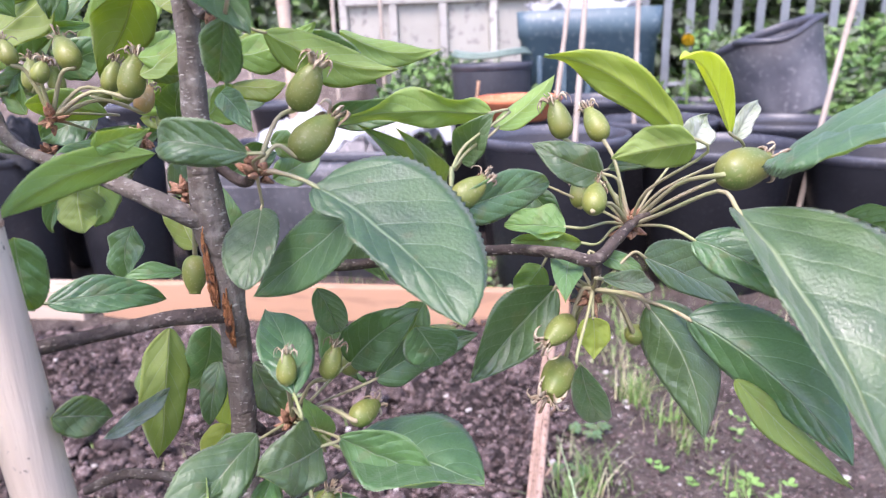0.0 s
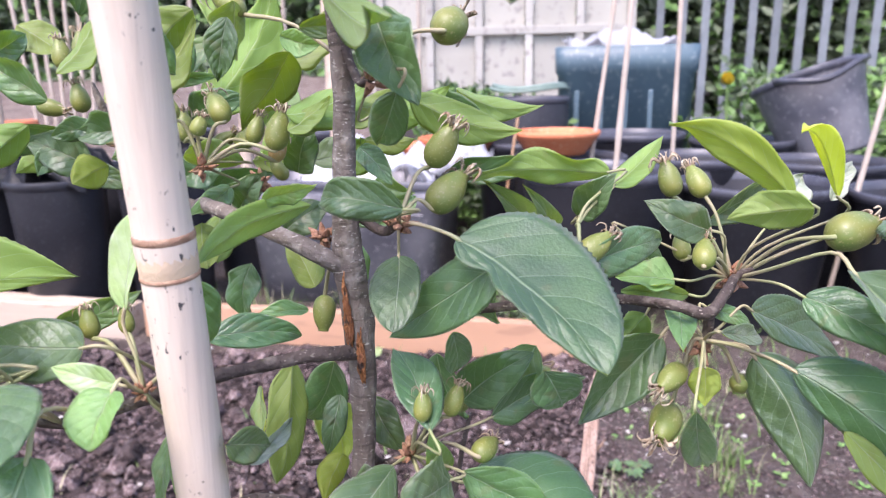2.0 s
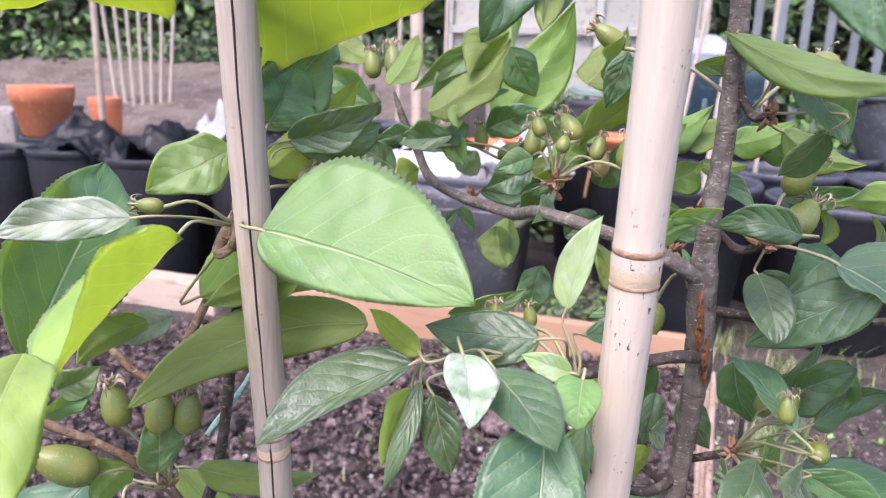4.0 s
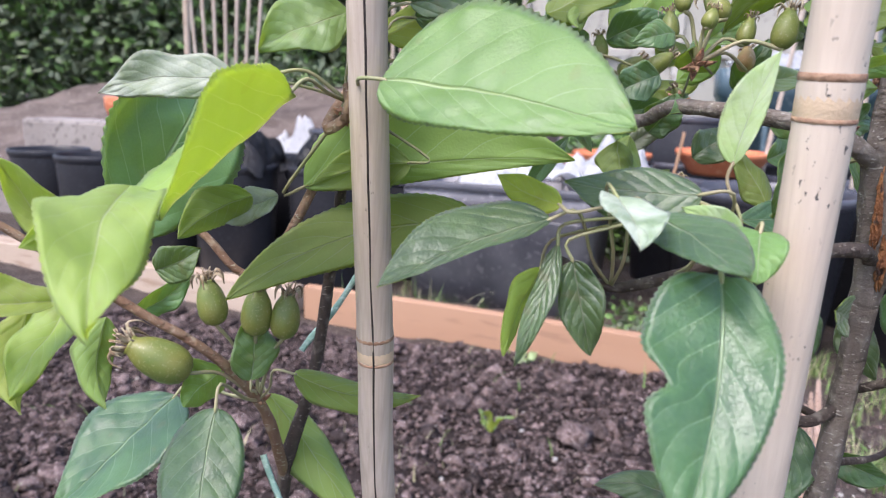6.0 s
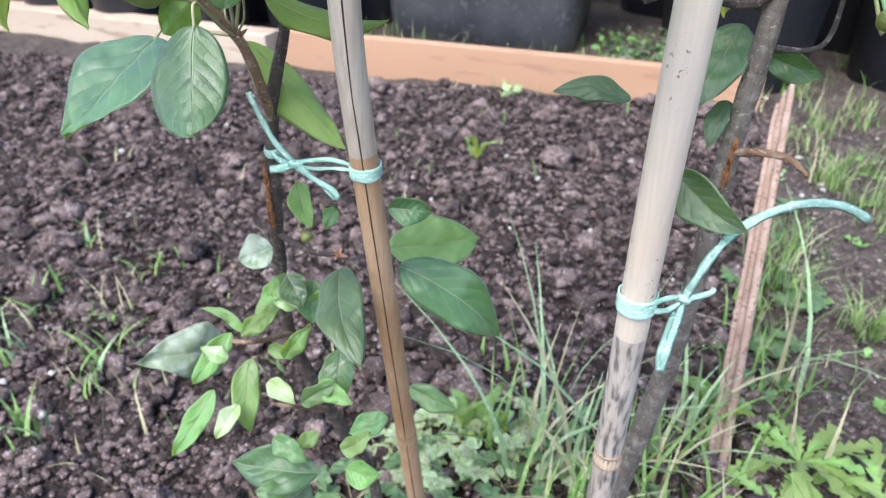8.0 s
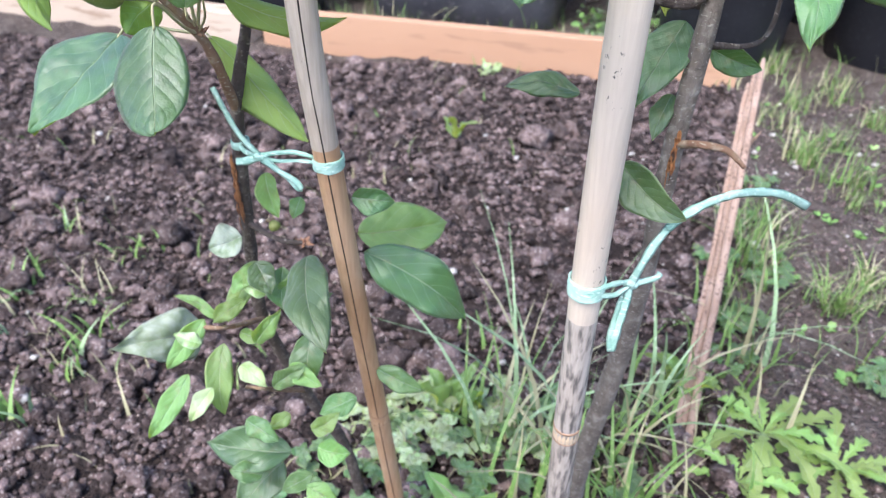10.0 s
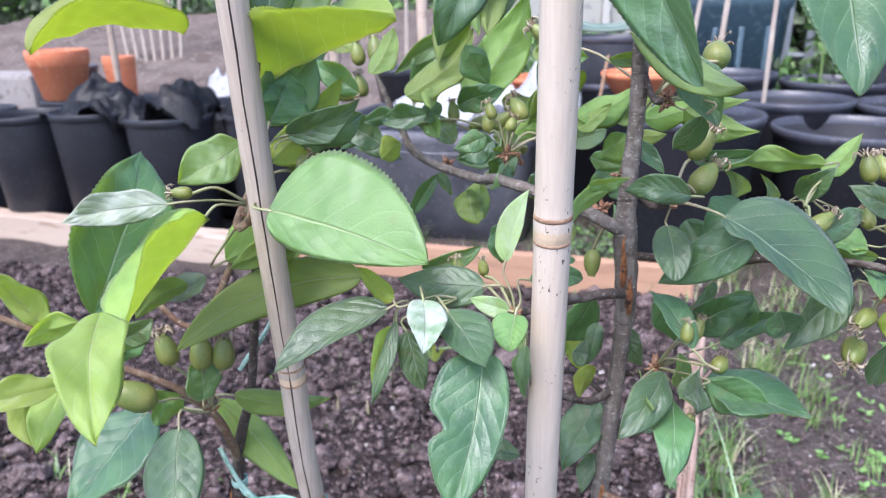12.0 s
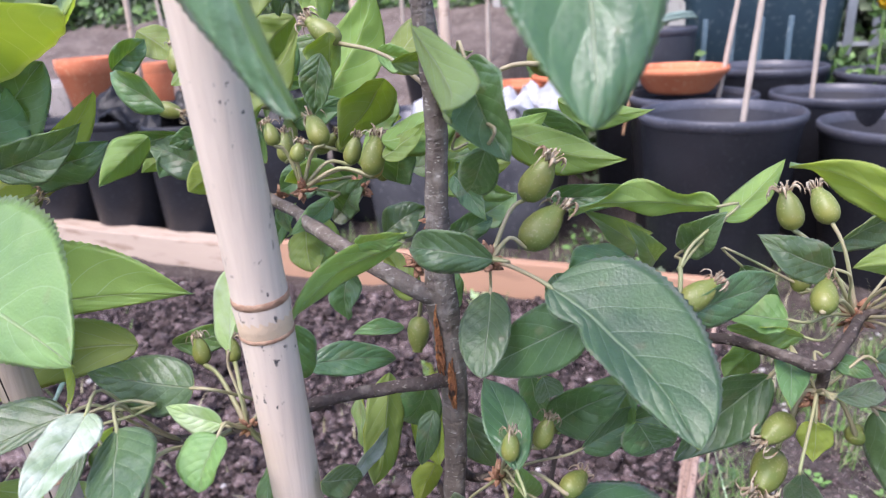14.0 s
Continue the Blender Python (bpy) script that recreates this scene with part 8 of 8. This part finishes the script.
# silver colour here paints the sky's grey sheen on an upturned leaf
leaf(young_tree, 'silver', (-0.4243, 0.3059, 0.2677), (-0.4502, 0.2382, 0.3077), 0.0421, (0.8856, -0.0685, 0.4593), 0.06, 14, 0.03, 0.0)
leaf(young_tree, 'young', (-0.3661, 0.2331, 0.3541), (-0.3859, 0.2083, 0.3266), 0.0149, (0.2312, -0.7986, 0.5556), 0.07, 16, 0.04, 0.0)
leaf(young_tree, 'young', (-0.3513, 0.2268, 0.3403), (-0.3449, 0.1992, 0.3003), 0.0183, (0.2985, -0.7633, 0.573), 0.07, 16, 0.04, 0.0)
leaf(young_tree, 'young', (-0.3717, 0.2097, 0.3238), (-0.3917, 0.1795, 0.289), 0.0155, (0.2287, -0.7963, 0.56), 0.07, 16, 0.04, 0.0)
leaf(young_tree, 'dark', (-0.2975, 0.1957, 0.2794), (-0.3558, 0.1871, 0.2873), 0.0294, (0.1843, -0.4466, 0.8755), 0.07, 16, 0.04, 0.0)
leaf(young_tree, 'young', (-0.2805, 0.2015, 0.2817), (-0.2582, 0.204, 0.2777), 0.0178, (0.2018, -0.7257, 0.6578), 0.07, 16, 0.04, 0.0)
leaf(young_tree, 'mid', (-0.2589, 0.2266, 0.3089), (-0.2828, 0.2146, 0.3005), 0.0160, (0.0357, -0.6196, 0.7841), 0.07, 16, 0.04, 0.0)
# sheen put into the colour: silver in place of a glossy green
leaf(young_tree, 'silver', (-0.3391, 0.2558, 0.4107), (-0.3591, 0.2461, 0.4042), 0.0223, (0.1848, -0.7836, 0.5932), 0.07, 16, 0.04, 0.0)
leaf(young_tree, 'young', (-0.3247, 0.2745, 0.449), (-0.3126, 0.2604, 0.4254), 0.0144, (0.1855, -0.7972, 0.5746), 0.07, 16, 0.04, 0.0)
leaf(young_tree, 'mid', (-0.2477, 0.2407, 0.3246), (-0.2145, 0.2388, 0.3108), 0.0155, (0.1866, -0.8077, 0.5594), 0.07, 16, 0.04, 0.0)
leaf(young_tree, 'dark', (-0.3094, 0.2022, 0.2578), (-0.3341, 0.1746, 0.2282), 0.0292, (0.0242, -0.7415, 0.6706), 0.07, 16, 0.04, 0.0)
leaf(young_tree, 'dark', (-0.2944, 0.2445, 0.3455), (-0.2914, 0.2236, 0.3157), 0.0226, (0.1704, -0.7981, 0.578), 0.07, 16, 0.04, 0.0)
leaf(young_tree, 'dark', (-0.3283, 0.2483, 0.3968), (-0.3152, 0.2388, 0.3794), 0.0180, (0.2153, -0.7812, 0.586), 0.07, 16, 0.04, 0.0)
leaf(young_tree, 'dark', (-0.3145, 0.258, 0.3882), (-0.3114, 0.2415, 0.3645), 0.0192, (0.215, -0.7884, 0.5763), 0.07, 16, 0.04, 0.0)
leaf(young_tree, 'dark', (-0.2629, 0.2618, 0.4454), (-0.2369, 0.2662, 0.4425), 0.0167, (0.1893, -0.9277, 0.3217), 0.07, 16, 0.04, 0.0)
leaf(young_tree, 'young', (-0.3016, 0.2101, 0.3006), (-0.3148, 0.2014, 0.2931), 0.0103, (0.0321, -0.6801, 0.7324), 0.07, 16, 0.04, 0.0)
leaf(young_tree, 'mid', (-0.2818, 0.1906, 0.2672), (-0.302, 0.1791, 0.2582), 0.0132, (-0.0201, -0.5934, 0.8046), 0.07, 16, 0.04, 0.0)
leaf(young_tree, 'young', (-0.3721, 0.2333, 0.3737), (-0.3485, 0.2282, 0.3588), 0.0073, (0.2248, -0.7579, 0.6124), 0.07, 16, 0.04, 0.0)
leaf(young_tree, 'young', (-0.3565, 0.2306, 0.3647), (-0.3827, 0.2308, 0.3738), 0.0062, (0.2711, -0.5449, 0.7935), 0.07, 16, 0.04, 0.0)
leaf(young_tree, 'mid', (-0.3008, 0.271, 0.4361), (-0.3041, 0.262, 0.4248), 0.0107, (0.2184, -0.7924, 0.5695), 0.07, 16, 0.04, 0.0)
leaf(young_tree, 'young', (-0.3414, 0.2336, 0.3463), (-0.3226, 0.2348, 0.3417), 0.0097, (0.1917, -0.8049, 0.5616), 0.07, 16, 0.04, 0.0)
leaf(young_tree, 'young', (-0.3304, 0.2542, 0.3883), (-0.3433, 0.2361, 0.3765), 0.0123, (0.2805, -0.6573, 0.6995), 0.08, 16, 0.06, 0.0)
leaf(young_tree, 'pale', (-0.3227, 0.2453, 0.3734), (-0.3395, 0.2435, 0.3853), 0.0112, (0.5222, -0.5434, 0.6573), 0.08, 16, 0.06, 0.0)
leaf(young_tree, 'young', (-0.3363, 0.2398, 0.3705), (-0.3532, 0.2231, 0.362), 0.0129, (0.2708, -0.6424, 0.7169), 0.08, 16, 0.06, 0.0)
leaf(young_tree, 'young', (-0.3255, 0.2252, 0.3468), (-0.3105, 0.2377, 0.3676), 0.0129, (0.3817, -0.8874, 0.2585), 0.08, 16, 0.06, 0.0)
leaf(young_tree, 'pale', (-0.3341, 0.2145, 0.335), (-0.3127, 0.2073, 0.3266), 0.0123, (0.0383, -0.7109, 0.7023), 0.08, 16, 0.06, 0.0)
leaf(young_tree, 'mid', (-0.3111, 0.2114, 0.323), (-0.2901, 0.2213, 0.3382), 0.0140, (0.1798, -0.9193, 0.35), 0.08, 16, 0.06, 0.0)
leaf(young_tree, 'young', (-0.3024, 0.2221, 0.3348), (-0.2778, 0.2158, 0.3264), 0.0129, (0.0266, -0.7575, 0.6523), 0.08, 16, 0.06, 0.0)
leaf(young_tree, 'pale', (-0.3499, 0.2021, 0.3232), (-0.3587, 0.1835, 0.3093), 0.0123, (0.2308, -0.651, 0.7232), 0.08, 16, 0.06, 0.0)
leaf(young_tree, 'mid', (-0.3259, 0.1949, 0.3053), (-0.301, 0.1889, 0.2972), 0.0146, (0.0636, -0.6937, 0.7175), 0.08, 16, 0.06, 0.0)
leaf(young_tree, 'young', (-0.2826, 0.2011, 0.2991), (-0.265, 0.2082, 0.3117), 0.0129, (0.079, -0.91, 0.407), 0.08, 16, 0.06, 0.0)
leaf(young_tree, 'young', (-0.2813, 0.1798, 0.2695), (-0.257, 0.1739, 0.2619), 0.0157, (0.0689, -0.6724, 0.7369), 0.08, 16, 0.06, 0.0)
leaf(young_tree, 'mid', (-0.3105, 0.1771, 0.2756), (-0.33, 0.1712, 0.2828), 0.0140, (0.4117, -0.3307, 0.8492), 0.08, 16, 0.06, 0.0)
leaf(young_tree, 'young', (-0.3139, 0.2474, 0.3734), (-0.2999, 0.2552, 0.388), 0.0123, (0.2969, -0.9314, 0.2106), 0.08, 16, 0.06, 0.0)
leaf(young_tree, 'pale', (-0.3608, 0.2167, 0.347), (-0.3766, 0.2132, 0.3562), 0.0112, (0.5206, -0.4495, 0.7259), 0.08, 16, 0.06, 0.0)
leaf(young_tree, 'mid', (-0.3071, 0.2425, 0.3645), (-0.2788, 0.2517, 0.3762), 0.0151, (0.1606, -0.9274, 0.3379), 0.08, 16, 0.06, 0.0)
leaf(young_tree, 'pale', (-0.2693, 0.1763, 0.2606), (-0.2874, 0.1623, 0.2562), 0.0140, (0.1086, -0.4239, 0.8992), 0.08, 16, 0.06, 0.0)
fruit(young_tree, (-0.2983, 0.2313, 0.6984), (-0.322, 0.223, 0.7009), 0.0083, (-0.2866, 0.2415, 0.6902), 0, 1)
fruit(young_tree, (-0.2674, 0.2528, 0.7057), (-0.2543, 0.2567, 0.7149), 0.0098, (-0.2866, 0.2415, 0.6902), 0, 1)
fruit(young_tree, (-0.3173, 0.2636, 0.4141), (-0.3214, 0.2657, 0.4185), 0.0092, None, 0, 1)
fruit(young_tree, (-0.3524, 0.2203, 0.5682), (-0.3753, 0.2095, 0.5827), 0.0214, (-0.3377, 0.2518, 0.5433), 0, 1)
fruit(young_tree, (-0.3467, 0.2338, 0.5835), (-0.3518, 0.2341, 0.6082), 0.0156, (-0.3377, 0.2518, 0.5433), 0, 1)
fruit(young_tree, (-0.3309, 0.239, 0.5795), (-0.3295, 0.2412, 0.6052), 0.0167, (-0.3377, 0.2518, 0.5433), 0, 1)
fruit(young_tree, (-0.3194, 0.2438, 0.5783), (-0.317, 0.2458, 0.6023), 0.0158, (-0.3377, 0.2518, 0.5433), 0, 1)
